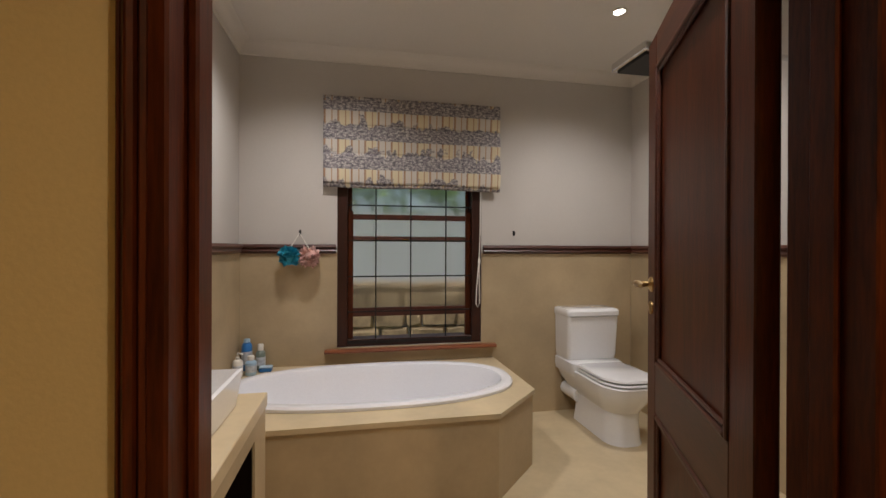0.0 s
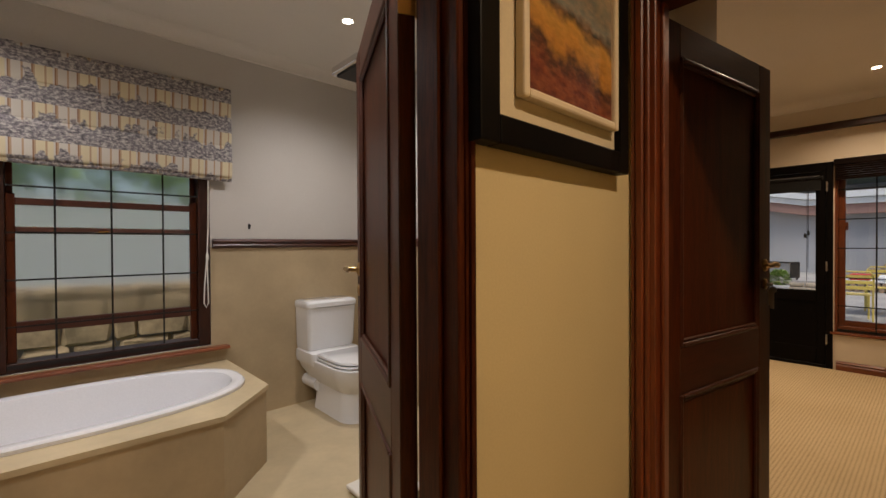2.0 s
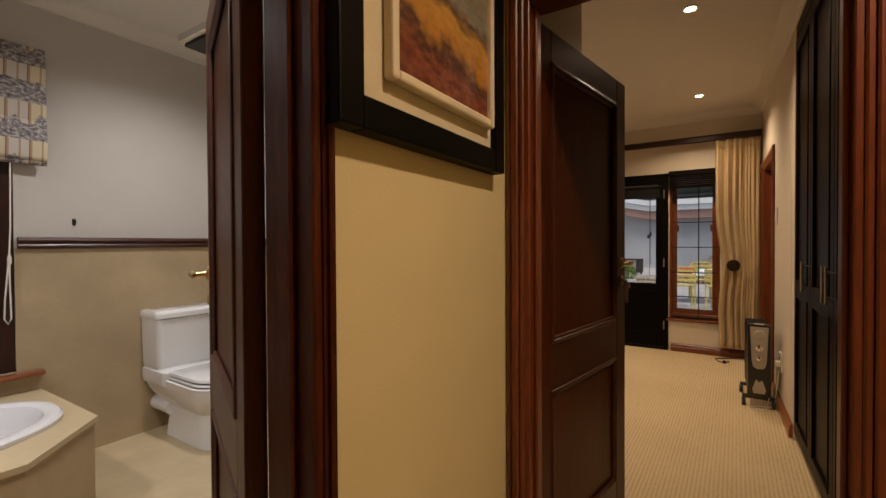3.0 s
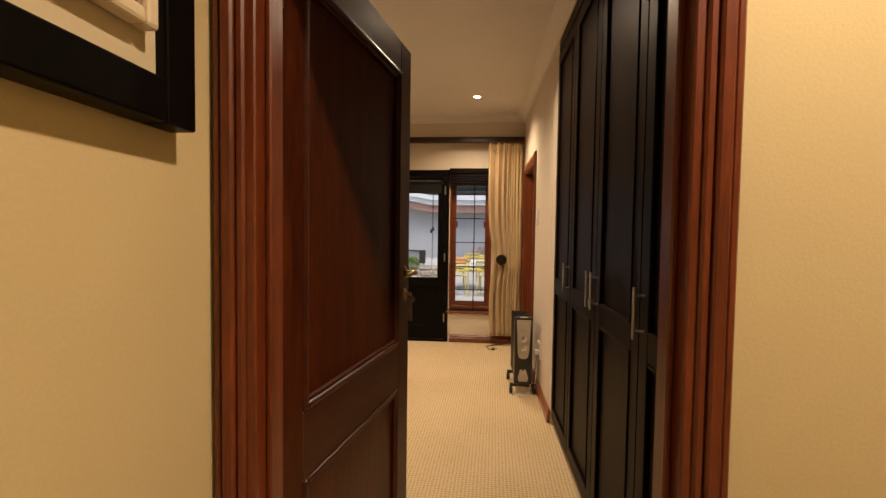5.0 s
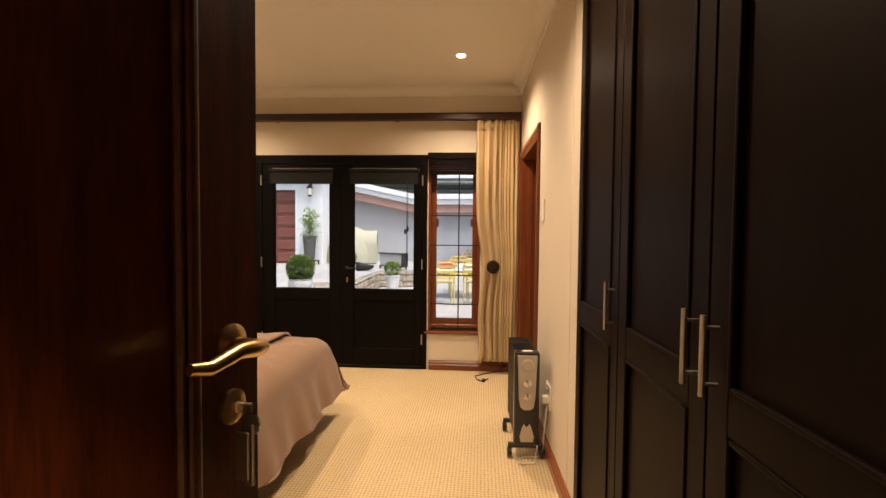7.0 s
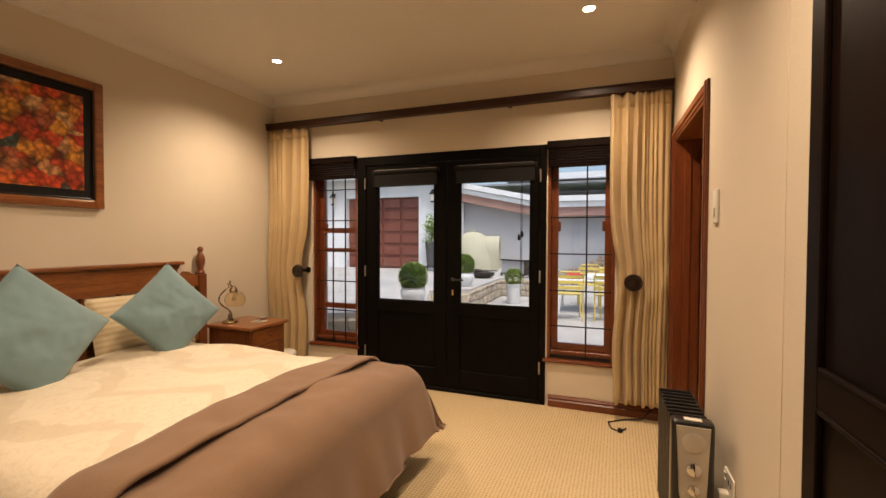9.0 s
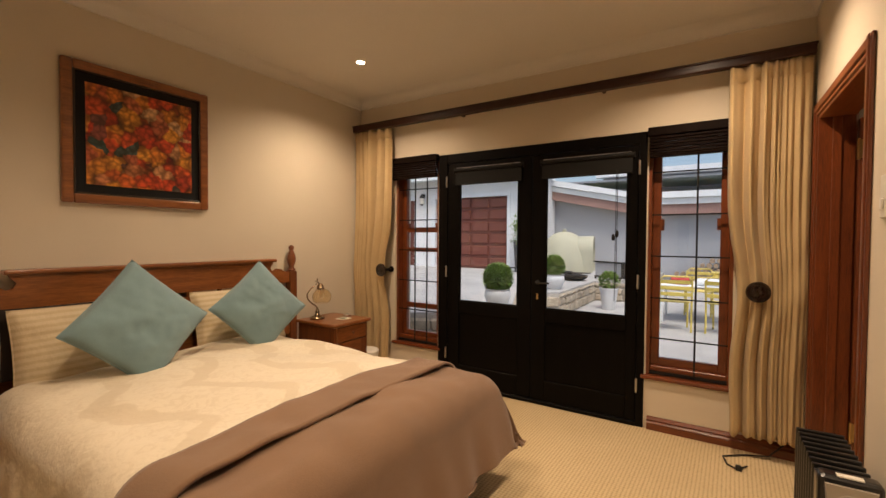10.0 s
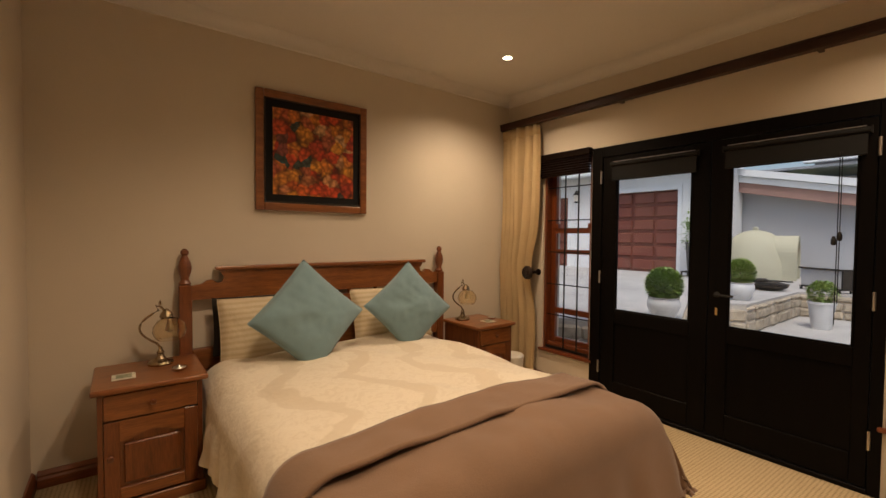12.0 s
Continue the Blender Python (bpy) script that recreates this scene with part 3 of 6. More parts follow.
def side_window(name, y0, y1, z0, z1, bars_z, bars_y, rails, label):
    root = thing(name, (6.35, (y0 + y1) / 2, z0), label, "window", kind="structure")
    up, al = MERANTI, MERANTI_Y
    part("window_frame", nbox(6.33, 6.50, y0, y0 + 0.022, z0, z1), up, root)
    part("window_frame", nbox(6.33, 6.50, y1 - 0.022, y1, z0, z1), up, root)
    part("window_frame", nbox(6.33, 6.50, y0 + 0.022, y1 - 0.022, z1 - 0.03, z1), al, root)
    part("window_sill", nbox(6.285, 6.50, y0 - 0.03, y1 + 0.03, z0 - 0.025, z0 + 0.002, 0.006, 2), al, root)
    part("window_frame", nbox(6.36, 6.46, y0 + 0.022, y1 - 0.022, z0 + 0.002, z0 + 0.06, 0.004), al, root)
    # sash
    part("sash_stile", nbox(6.40, 6.44, y0 + 0.022, y0 + 0.075, z0 + 0.06, z1 - 0.03, 0.003), up, root)
    part("sash_stile", nbox(6.40, 6.44, y1 - 0.075, y1 - 0.022, z0 + 0.06, z1 - 0.03, 0.003), up, root)
    for a, b in rails:
        part("sash_rail", nbox(6.401, 6.439, y0 + 0.075, y1 - 0.075, a, b, 0.003), al, root)
    for sgn, y in ((1, y0 + 0.075), (-1, y1 - 0.075)):
        horn = prism(bmesh.new(), [(6.402, y), (6.438, y), (6.438, y + sgn * 0.02), (6.402, y + sgn * 0.02)], 1.42, 1.50)
        part("sash_horn", horn, up, root)
    pane = part("pane", nbox(6.418, 6.423, y0 + 0.07, y1 - 0.07, z0 + 0.06, z1 - 0.03), PANE, root, "clear glass pane")
    pane.visible_shadow = False
    g = thing("burglar_bars", (6.335, (y0 + y1) / 2, z0), "black iron burglar bars across a window", "burglar bars", "window bars")
    for z in bars_z:
        part("bar", nbox(6.345, 6.351, y0 + 0.022, y1 - 0.022, z - 0.005, z + 0.005), IRON, g)
    for y in bars_y:
        part("bar", nbox(6.338, 6.345, y - 0.006, y + 0.006, z0 + 0.005, z1 - 0.05), IRON, g)
    part("bar", nbox(6.338, 6.346, y0 + 0.022, y1 - 0.022, z0 + 0.006, z0 + 0.03), IRON, g)


def pelmet_blind(y0, y1, flip):
    b = thing("window_blind", (6.27, (y0 + y1) / 2, 1.93), "dark brown blind drawn up at the top of a side window", "blind", "blinds of the side windows")
    part("headrail", nbox(6.255, 6.309, y0, y1, 2.075, 2.135, 0.004), ESPRESSO, b)
    n = 6
    for i in range(n):
        z = 1.945 + i * 0.0215
        part("slat", nbox(6.262 + 0.002 * (i % 2), 6.302, y0 + 0.01, y1 - 0.01, z, z + 0.017, 0.003), ESPRESSO, b)
    part("bottom_rail", nbox(6.260, 6.304, y0 + 0.012, y1 - 0.012, 1.925, 1.944, 0.004), ESPRESSO, b)


BLACK_CLOTH = plain("black_blind_cloth", (0.0025, 0.0025, 0.0025), 0.9, relief=0.2)
french_doors()
side_window("window_right", 0.08, 0.59, 0.385, 2.12, (1.83, 1.53, 1.236, 0.937, 0.65), (0.29,), ((0.445, 0.50), (2.03, 2.09)), "narrow sash window of orange-brown wood beside the french doors")
side_window("window_left", 2.37, 2.88, 0.325, 2.12, (1.83, 1.53, 1.236, 0.937, 0.65), (2.66, 2.52), ((0.385, 0.43), (0.66, 0.71), (1.22, 1.26), (1.41, 1.46), (2.03, 2.09)), "narrow sash window of orange-brown wood by the bedside")
pelmet_blind(0.05, 0.595, False)
pelmet_blind(2.365, 2.90, True)


# ---- curtains ----
def cloth(name, color, rough=0.9, sheen=0.3, weave=500.0, relief=0.0015):
    m, nt, p = nodes_of(name)
    v = coords(nt)
    slow = noise_at(nt, v, 4.0, 3)
    fine = noise_at(nt, v, weave, 2)
    c = ramp(nt, slow, [(0.3, shade(color, 0.9)), (0.7, shade(color, 1.08))])
    c = mixed(nt, 0.3, c, ramp(nt, fine, [(0.3, shade(color, 0.75)), (0.7, shade(color, 1.2))]))
    nt.links.new(c, p.inputs["Base Color"])
    p.inputs["Roughness"].default_value = rough
    p.inputs["Sheen Weight"].default_value = sheen
    bump(nt, p, fine, 0.4, relief)
    return m


CURTAIN = cloth("oatmeal_curtain", (0.48, 0.345, 0.175), sheen=0.15)


def curtain(name, y_wall, y_open, tie_y, z0, z1, label, seed):
    """y_wall is the edge at the side wall, y_open the free edge at the top; both edges drift to the tie."""
    root = thing(name, (6.19, (y_wall + y_open) / 2, z0), label, "curtain", "bedroom curtains")
    rnd = random.Random(seed)
    ph = [rnd.uniform(0, 6.28) for _ in range(6)]
    zt = 1.04

    def fn(u, v):
        z = z0 + (z1 - z0) * v
        k = math.exp(-((z - zt) / 0.33) ** 2)
        low = max(0.0, min(1.0, (zt - z) / 0.8))
        edge = y_open + (tie_y - y_open) * k * 0.6 + (y_wall - y_open) * 0.10 * low
        y = y_wall + (edge - y_wall) * u
        amp = 0.034 * (1 - 0.45 * k) * (0.55 + 0.45 * min(1, (z1 - z) / 0.25 + 0.2))
        s = u + 0.045 * math.sin(u * 7 + ph[1]) + 0.006 * math.sin(z * 2.3 + u * 9 + ph[3])
        w = math.sin(s * 2 * math.pi * 6.0 + ph[0]) * (0.55 + 0.45 * math.sin(s * 5 + ph[4])) + 0.28 * math.sin(s * 2 * math.pi * 12 + ph[2] + z * 0.4)
        w += 1.1 * (noise.noise(Vector((u * 7, z * 0.7, seed))))
        w += 0.5 * k * math.sin(z * 18 + u * 9 + ph[4]) * 0.5
        x = 6.20 + amp * w - 0.02 * k
        hem = 0.012 * math.sin(u * 2 * math.pi * 6 + ph[5]) * (1 - v) ** 6
        return (x, y, z + hem)
    body = part("curtain_panel", sheet(bmesh.new(), 110, 60, fn), CURTAIN, root, smooth=True)
    sol = body.modifiers.new("thick", "SOLIDIFY")
    sol.thickness = 0.003
    head = bmesh.new()

    def hd(u, v):
        x, y, z = fn(u, 1.0)
        return (x - 0.006, y, z1 - 0.09 + 0.095 * v)
    sheet(head, 110, 2, hd)
    ph_ob = part("pleat_heading", head, CURTAIN, root, smooth=True)
    sol = ph_ob.modifiers.new("thick", "SOLIDIFY")
    sol.thickness = 0.003
    return root


curtain("curtain", -0.275, 0.125, 0.02, 0.13, 2.42, "oatmeal linen curtain tied back beside the side door", 3)
curtain("curtain", 3.33, 2.86, 2.98, 0.10, 2.42, "oatmeal linen curtain tied back beside the bedside table", 5)


def holdback(y, tilt):
    root = thing("curtain_holdback", (6.15, y, 1.04), "dark turned wooden curtain holdback on the wall", "holdback", "curtain holdbacks")
    t = Matrix.Translation((6.308, y, 1.04)) @ Matrix.Rotation(radians(-90), 4, "Y")
    part("stem", lathe(bmesh.new(), 0, 0, [(0.03, 0), (0.03, 0.008), (0.014, 0.012), (0.014, 0.15)], 14, t), ESPRESSO, root, smooth=True)
    prof = [(0.02, 0.15), (0.058, 0.152), (0.064, 0.160), (0.060, 0.170), (0.046, 0.168), (0.042, 0.176), (0.036, 0.176), (0.032, 0.170), (0.020, 0.172), (0.016, 0.180), (0.002, 0.181)]
    part("rosette", lathe(bmesh.new(), 0, 0, prof, 28, t), GLOSS_DARK, root, smooth=True)


GLOSS_DARK = plain("dark_varnish", (0.018, 0.008, 0.005), 0.25, relief=0.02, coat=0.5)
holdback(-0.04, 0)
holdback(2.93, 0)

RAILWOOD = wood("dark_rail_wood", (0.014, 0.004, 0.002), (0.05, 0.013, 0.005), "y", 0.4, 0.1, 0.35)
RAILWOOD_UP = wood("dark_window_wood", (0.014, 0.004, 0.002), (0.05, 0.013, 0.005), "z", 0.4, 0.1, 0.35)
rail = thing("curtain_rail", (6.2, 1.5, 2.43), "long dark wooden curtain rail across the wall", "curtain rail")
part("rail", nbox(6.165, 6.225, -0.285, 3.33, 2.425, 2.480, 0.008, 2), RAILWOOD, rail)
part("lip", nbox(6.160, 6.232, -0.29, 3.335, 2.476, 2.490, 0.005, 2), RAILWOOD, rail)
for y in (-0.2, 0.9, 2.1, 3.2):
    part("bracket", nbox(6.225, 6.308, y - 0.012, y + 0.012, 2.44, 2.47), RAILWOOD, rail)


# ---- cupboards ----
def cupboards():
    edges = [4.105, 3.57, 3.04, 2.51, 1.93]
    for i in range(4):
        x1, x0 = edges[i], edges[i + 1]
        c = thing("cupboard", ((x0 + x1) / 2, -0.6, 0), "tall espresso-stained built-in cupboard with a two-panel door", "cupboard", "built-in cupboards")
        part("body", nbox(x0 + 0.001, x1 - 0.001, -0.89, -0.325, 0.001, 2.60), ESPRESSO, c)
        f0, f1 = -0.322, -0.300
        a, b = x0 + 0.003, x1 - 0.003
        s = 0.07
        d = part("door", nbox(a, a + s, f0, f1, 0.06, 2.58, 0.002), ESPRESSO, c)
        part("stile", nbox(b - s, b, f0, f1, 0.06, 2.58, 0.002), ESPRESSO, d)
        for z0, z1 in ((0.06, 0.14), (0.955, 1.045), (2.50, 2.58)):
            part("rail", nbox(a + s, b - s, f0, f1, z0, z1, 0.002), ESPRESSO, d)
        for z0, z1 in ((0.14, 0.955), (1.045, 2.50)):
            part("panel", nbox(a + s, b - s, f0 + 0.002, f1 - 0.010, z0, z1), ESPRESSO, d)
            bm = bmesh.new()
            for p, q, lo, hi in ((a + s, a + s + 0.011, z0, z1), (b - s - 0.011, b - s, z0, z1), (a + s + 0.011, b - s - 0.011, z0, z0 + 0.011), (a + s + 0.011, b - s - 0.011, z1 - 0.011, z1)):
                box(bm, p, q, f1 - 0.010, f1 + 0.005, lo, hi, 0.004, 2)
            part("panel_moulding", bm, ESPRESSO, d)
        hx = a + 0.035 if i in (0, 1) else b - 0.035
        h = bmesh.new()
        tube(h, [(hx, f1 + 0.032, 1.02), (hx, f1 + 0.032, 1.185)], 0.006, 10)
        for z in (1.045, 1.16):
            tube(h, [(hx, f1 - 0.001, z), (hx, f1 + 0.032, z)], 0.004, 8)
        part("handle", h, NICKEL, d, "brushed steel bar handle", True)
        part("plinth", nbox(x0 + 0.001, x1 - 0.001, -0.345, -0.33, 0.001, 0.055), ESPRESSO, c)
        part("top_panel", nbox(x0 + 0.001, x1 - 0.001, -0.324, -0.305, 2.602, 2.68), ESPRESSO, c)
    setting("wall_over_cupboards", nbox(1.90, 4.107, -0.90, -0.30, 2.683, H), PAINT_BED, "cream strip of wall above the cupboards", "wall")


cupboards()


# ---- bed ----
def weave_damask():
    m, nt, p = nodes_of("damask_duvet")
    v = coords(nt)
    sp = nt.nodes.new("ShaderNodeSeparateXYZ")
    nt.links.new(v, sp.inputs[0])

    def calc(op, a, b=0.0, c=0.0):
        n = nt.nodes.new("ShaderNodeMath")
        n.operation = op
        for k, q in enumerate((a, b, c)):
            if hasattr(q, "is_output"):
                nt.links.new(q, n.inputs[k])
            else:
                n.inputs[k].default_value = q
        return n.outputs[0]
    wave = calc("SINE", calc("MULTIPLY_ADD", sp.outputs["Y"], 8.6, 0.4))
    drift = calc("MULTIPLY_ADD", noise_at(nt, v, 5.0, 2), 0.7, -0.35)
    w = calc("FRACT", calc("ADD", calc("MULTIPLY_ADD", wave, 0.27, calc("MULTIPLY", sp.outputs["X"], 2.5)), drift))
    n2 = noise_at(nt, v, 15.0, 3, 0.5, 2.5)
    fine = noise_at(nt, v, 500, 2)
    wav = noise_at(nt, v, 28.0, 3)
    mask = ramp(nt, w, [(0.30, (0, 0, 0)), (0.34, (1, 1, 1)), (0.58, (1, 1, 1)), (0.62, (0, 0, 0))])
    m2 = ramp(nt, n2, [(0.52, (0, 0, 0)), (0.55, (1, 1, 1))])
    c = mixed(nt, mask, (0.76, 0.68, 0.54), (0.66, 0.57, 0.43))
    c = mixed(nt, mixed(nt, 0.45, (0, 0, 0), m2), c, (0.65, 0.56, 0.42))
    c = mixed(nt, 0.15, c, ramp(nt, fine, [(0.3, (0.4, 0.33, 0.22)), (0.7, (0.7, 0.62, 0.46))]))
    nt.links.new(c, p.inputs["Base Color"])
    p.inputs["Roughness"].default_value = 0.75
    p.inputs["Sheen Weight"].default_value = 0.2
    bump(nt, p, wav, 0.4, 0.012)
    return m


DAMASK = weave_damask()
THROW = cloth("taupe_fleece", (0.21, 0.12, 0.066), sheen=0.25, weave=210.0, relief=0.004)
TEAL = cloth("teal_cushion", (0.175, 0.275, 0.30), sheen=0.3, weave=260.0, relief=0.003)
def striped():
    m, nt, p = nodes_of("gold_pillow")
    w = node(nt, "ShaderNodeTexWave", Scale=9.0, Distortion=1.2, Detail=1.0)
    w.bands_direction = "Z"
    nt.links.new(coords(nt), w.inputs["Vector"])
    fine = noise_at(nt, coords(nt), 300, 2)
    c = ramp(nt, w.outputs["Fac"], [(0.2, (0.52, 0.42, 0.26)), (0.45, (0.58, 0.47, 0.30)), (0.7, (0.62, 0.52, 0.35))])
    c = mixed(nt, 0.15, c, ramp(nt, fine, [(0.3, (0.3, 0.2, 0.1)), (0.7, (0.7, 0.6, 0.4))]))
    nt.links.new(c, p.inputs["Base Color"])
    p.inputs["Roughness"].default_value = 0.7
    p.inputs["Sheen Weight"].default_value = 0.2
    bump(nt, p, noise_at(nt, coords(nt), 30, 3), 0.4, 0.008)
    return m


PILLOW_STRIPE = striped()
DARK_SHAM = cloth("dark_pillow", (0.02, 0.015, 0.012), sheen=0.1)
BX0, BX1, BY0, BY1 = 3.50, 5.12, 1.19, 3.20


def drape(x0, x1, y0, y1, top, drop, corner, thick, seed, nu=90, nv=90, foot=True, flare=0.05):
    """A cloth laid over the mattress: flat on top, rolling over the sides and hanging down in folds."""
    rnd = random.Random(seed)
    ph = [rnd.uniform(0, 6.28) for _ in range(8)]

    def side(d, r):
        # d: metres past the rounding's start; gives (out, down)
        if d <= 0:
            return 0.0, 0.0
        arc = r * math.pi / 2
        if d < arc:
            a = d / r
            return r * math.sin(a), r * (1 - math.cos(a))
        return r, r + d - arc
    r = corner
    W, L = x1 - x0, y1 - y0

    def fn(u, v):
        s = -drop + u * (W + 2 * drop)
        t = (-drop if foot else 0.0) + v * (L + (drop if foot else 0.0))
        ox = oz = oy = 0.0
        x = min(max(s, r), W - r)
        y = max(t, r) if foot else t
        dl, dr, df = r - s, s - (W - r), (r - t if foot else -1)
        zx, zy = 0.0, 0.0
        if dl > 0:
            o, zx = side(dl, r)
            x = r - o
        elif dr > 0:
            o, zx = side(dr, r)
            x = W - r + o
        if df > 0:
            o, zy = side(df, r)
            y = r - o
        down = math.sqrt(zx * zx + zy * zy) if (zx > 0 and zy > 0) else max(zx, zy)
        down = min(down, drop * 1.02 + 0.02)
        hang = max(0.0, down - r) / max(drop, 0.01)
        fold = hang * (0.024 * math.sin(t * 15 + ph[0]) + 0.012 * math.sin(t * 31 + ph[1]))
        fold2 = hang * (0.020 * math.sin(s * 13 + ph[2]) + 0.012 * math.sin(s * 29 + ph[3]))
        if dl > 0:
            x -= flare * hang + fold
        if dr > 0:
            x += flare * hang + fold
        if df > 0:
            y -= flare * hang + fold2
        puff = 0.010 * math.sin(s * 5 + ph[4]) * math.sin(t * 4 + ph[5]) + 0.006 * math.sin(s * 11 + t * 7 + ph[6])
        puff += 0.014 * noise.noise(Vector((s * 3.5, t * 3.5, seed))) + 0.006 * noise.noise(Vector((s * 9, t * 9, seed)))
        if dl > 0:
            x -= hang * 0.06 * noise.noise(Vector((t * 9, down * 7, seed)))
        crown = 0.02 * math.sin(math.pi * min(max(s / W, 0), 1))
        return (x0 + x, y0 + y, top + thick + crown + puff * (1 - hang) - down)
    return sheet(bmesh.new(), nu, nv, fn)


def bed():
    b = thing("bed", (4.4, 2.3, 0), "double bed frame with a honey-stained wooden spindle headboard", "bed")
    part("bed_base", nbox(BX0 + 0.06, BX1 - 0.06, BY0 + 0.08, BY1, 0.14, 0.36, 0.01), cloth("bed_base_cloth", (0.05, 0.035, 0.03)), b, "dark upholstered bed base")
    part("mattress", nbox(BX0 + 0.03, BX1 - 0.03, BY0 + 0.05, BY1 - 0.01, 0.361, 0.552, 0.05, 3), cloth("mattress_ticking", (0.6, 0.55, 0.45)), b)
    for x in (BX0 + 0.15, BX1 - 0.15):
        for y in (BY0 + 0.2, BY1 - 0.15):
            part("leg", lathe(bmesh.new(), x, y, [(0.025, 0.001), (0.03, 0.14)], 12), GLOSS_DARK, b)
    y0, y1 = 3.275, 3.325
    for x in (3.43, 5.39):
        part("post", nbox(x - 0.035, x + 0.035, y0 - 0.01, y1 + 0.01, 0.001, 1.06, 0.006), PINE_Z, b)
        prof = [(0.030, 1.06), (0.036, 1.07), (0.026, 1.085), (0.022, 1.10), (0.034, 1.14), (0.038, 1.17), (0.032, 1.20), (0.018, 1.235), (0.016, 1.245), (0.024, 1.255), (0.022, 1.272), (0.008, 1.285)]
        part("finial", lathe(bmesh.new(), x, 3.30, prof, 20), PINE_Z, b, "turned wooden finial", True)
    # crest with stepped, scrolled shoulders
    out = [(3.465, 0.965), (5.355, 0.965), (5.355, 1.055)]
    right = [(5.30, 1.062), (5.27, 1.085), (5.24, 1.088), (5.21, 1.065), (5.185, 1.07), (5.17, 1.10), (5.19, 1.125), (5.20, 1.145)]
    left = [(8.82 - x, z) for x, z in reversed(right)]
    out += right + left + [(3.465, 1.055)]
    bm = bmesh.new()
    A = [bm.verts.new((x, y0 + 0.008, z)) for x, z in out]
    Bv = [bm.verts.new((x, y1 - 0.008, z)) for x, z in out]
    bm.faces.new(A)
    bm.faces.new(Bv)
    for i in range(len(out)):
        j = (i + 1) % len(out)
        bm.faces.new((A[i], A[j], Bv[j], Bv[i]))
    part("crest_rail", bm, PINE, b)
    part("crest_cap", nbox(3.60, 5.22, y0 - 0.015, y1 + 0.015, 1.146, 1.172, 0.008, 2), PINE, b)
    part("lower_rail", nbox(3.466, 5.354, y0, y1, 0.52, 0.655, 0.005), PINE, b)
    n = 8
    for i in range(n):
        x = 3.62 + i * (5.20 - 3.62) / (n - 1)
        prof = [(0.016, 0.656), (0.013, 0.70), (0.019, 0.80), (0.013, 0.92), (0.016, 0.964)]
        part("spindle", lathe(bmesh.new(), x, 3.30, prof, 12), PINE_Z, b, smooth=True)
    # inner arched panel
    arch = [(3.83, 0.656), (5.0, 0.656), (5.0, 0.90)] + [(4.995 - k * 1.16 / 12, 0.90 + 0.035 * math.sin(k / 12 * math.pi)) for k in range(1, 12)] + [(3.83, 0.90)]
    bm = bmesh.new()
    A = [bm.verts.new((x, y0 - 0.012, z)) for x, z in arch]
    Bv = [bm.verts.new((x, y0 - 0.002, z)) for x, z in arch]
    bm.faces.new(A)
    bm.faces.new(Bv)
    for i in range(len(arch)):
        j = (i + 1) % len(arch)
        bm.faces.new((A[i], A[j], Bv[j], Bv[i]))
    part("headboard_panel", bm, PINE, b)

    d = tagged(part("duvet", drape(BX0, BX1, 1.62, 3.06, 0.555, 0.35, 0.13, 0.03, 2, foot=False), DAMASK, None, "", True), "cream duvet with a woven scroll pattern on the bed", "duvet")
    sol = d.modifiers.new("thick", "SOLIDIFY")
    sol.thickness, sol.offset = 0.025, -1
    t = thing("throw", (4.4, 1.5, 0.6), "taupe fleece throw folded over the foot of the bed", "throw")
    o = part("blanket", drape(BX0 - 0.02, BX1 + 0.02, BY0 - 0.025, 1.655, 0.588, 0.39, 0.15, 0.035, 9, 110, 60, True, 0.10), THROW, t, smooth=True)
    sol = o.modifiers.new("thick", "SOLIDIFY")
    sol.thickness, sol.offset = 0.012, -1
    o = part("folded_edge", drape(BX0 - 0.025, BX1 + 0.02, 1.46, 1.675, 0.604, 0.35, 0.15, 0.035, 9, 110, 12, False, 0.10), THROW, t, smooth=True)
    sol = o.modifiers.new("thick", "SOLIDIFY")
    sol.thickness, sol.offset = 0.016, 0


bed()


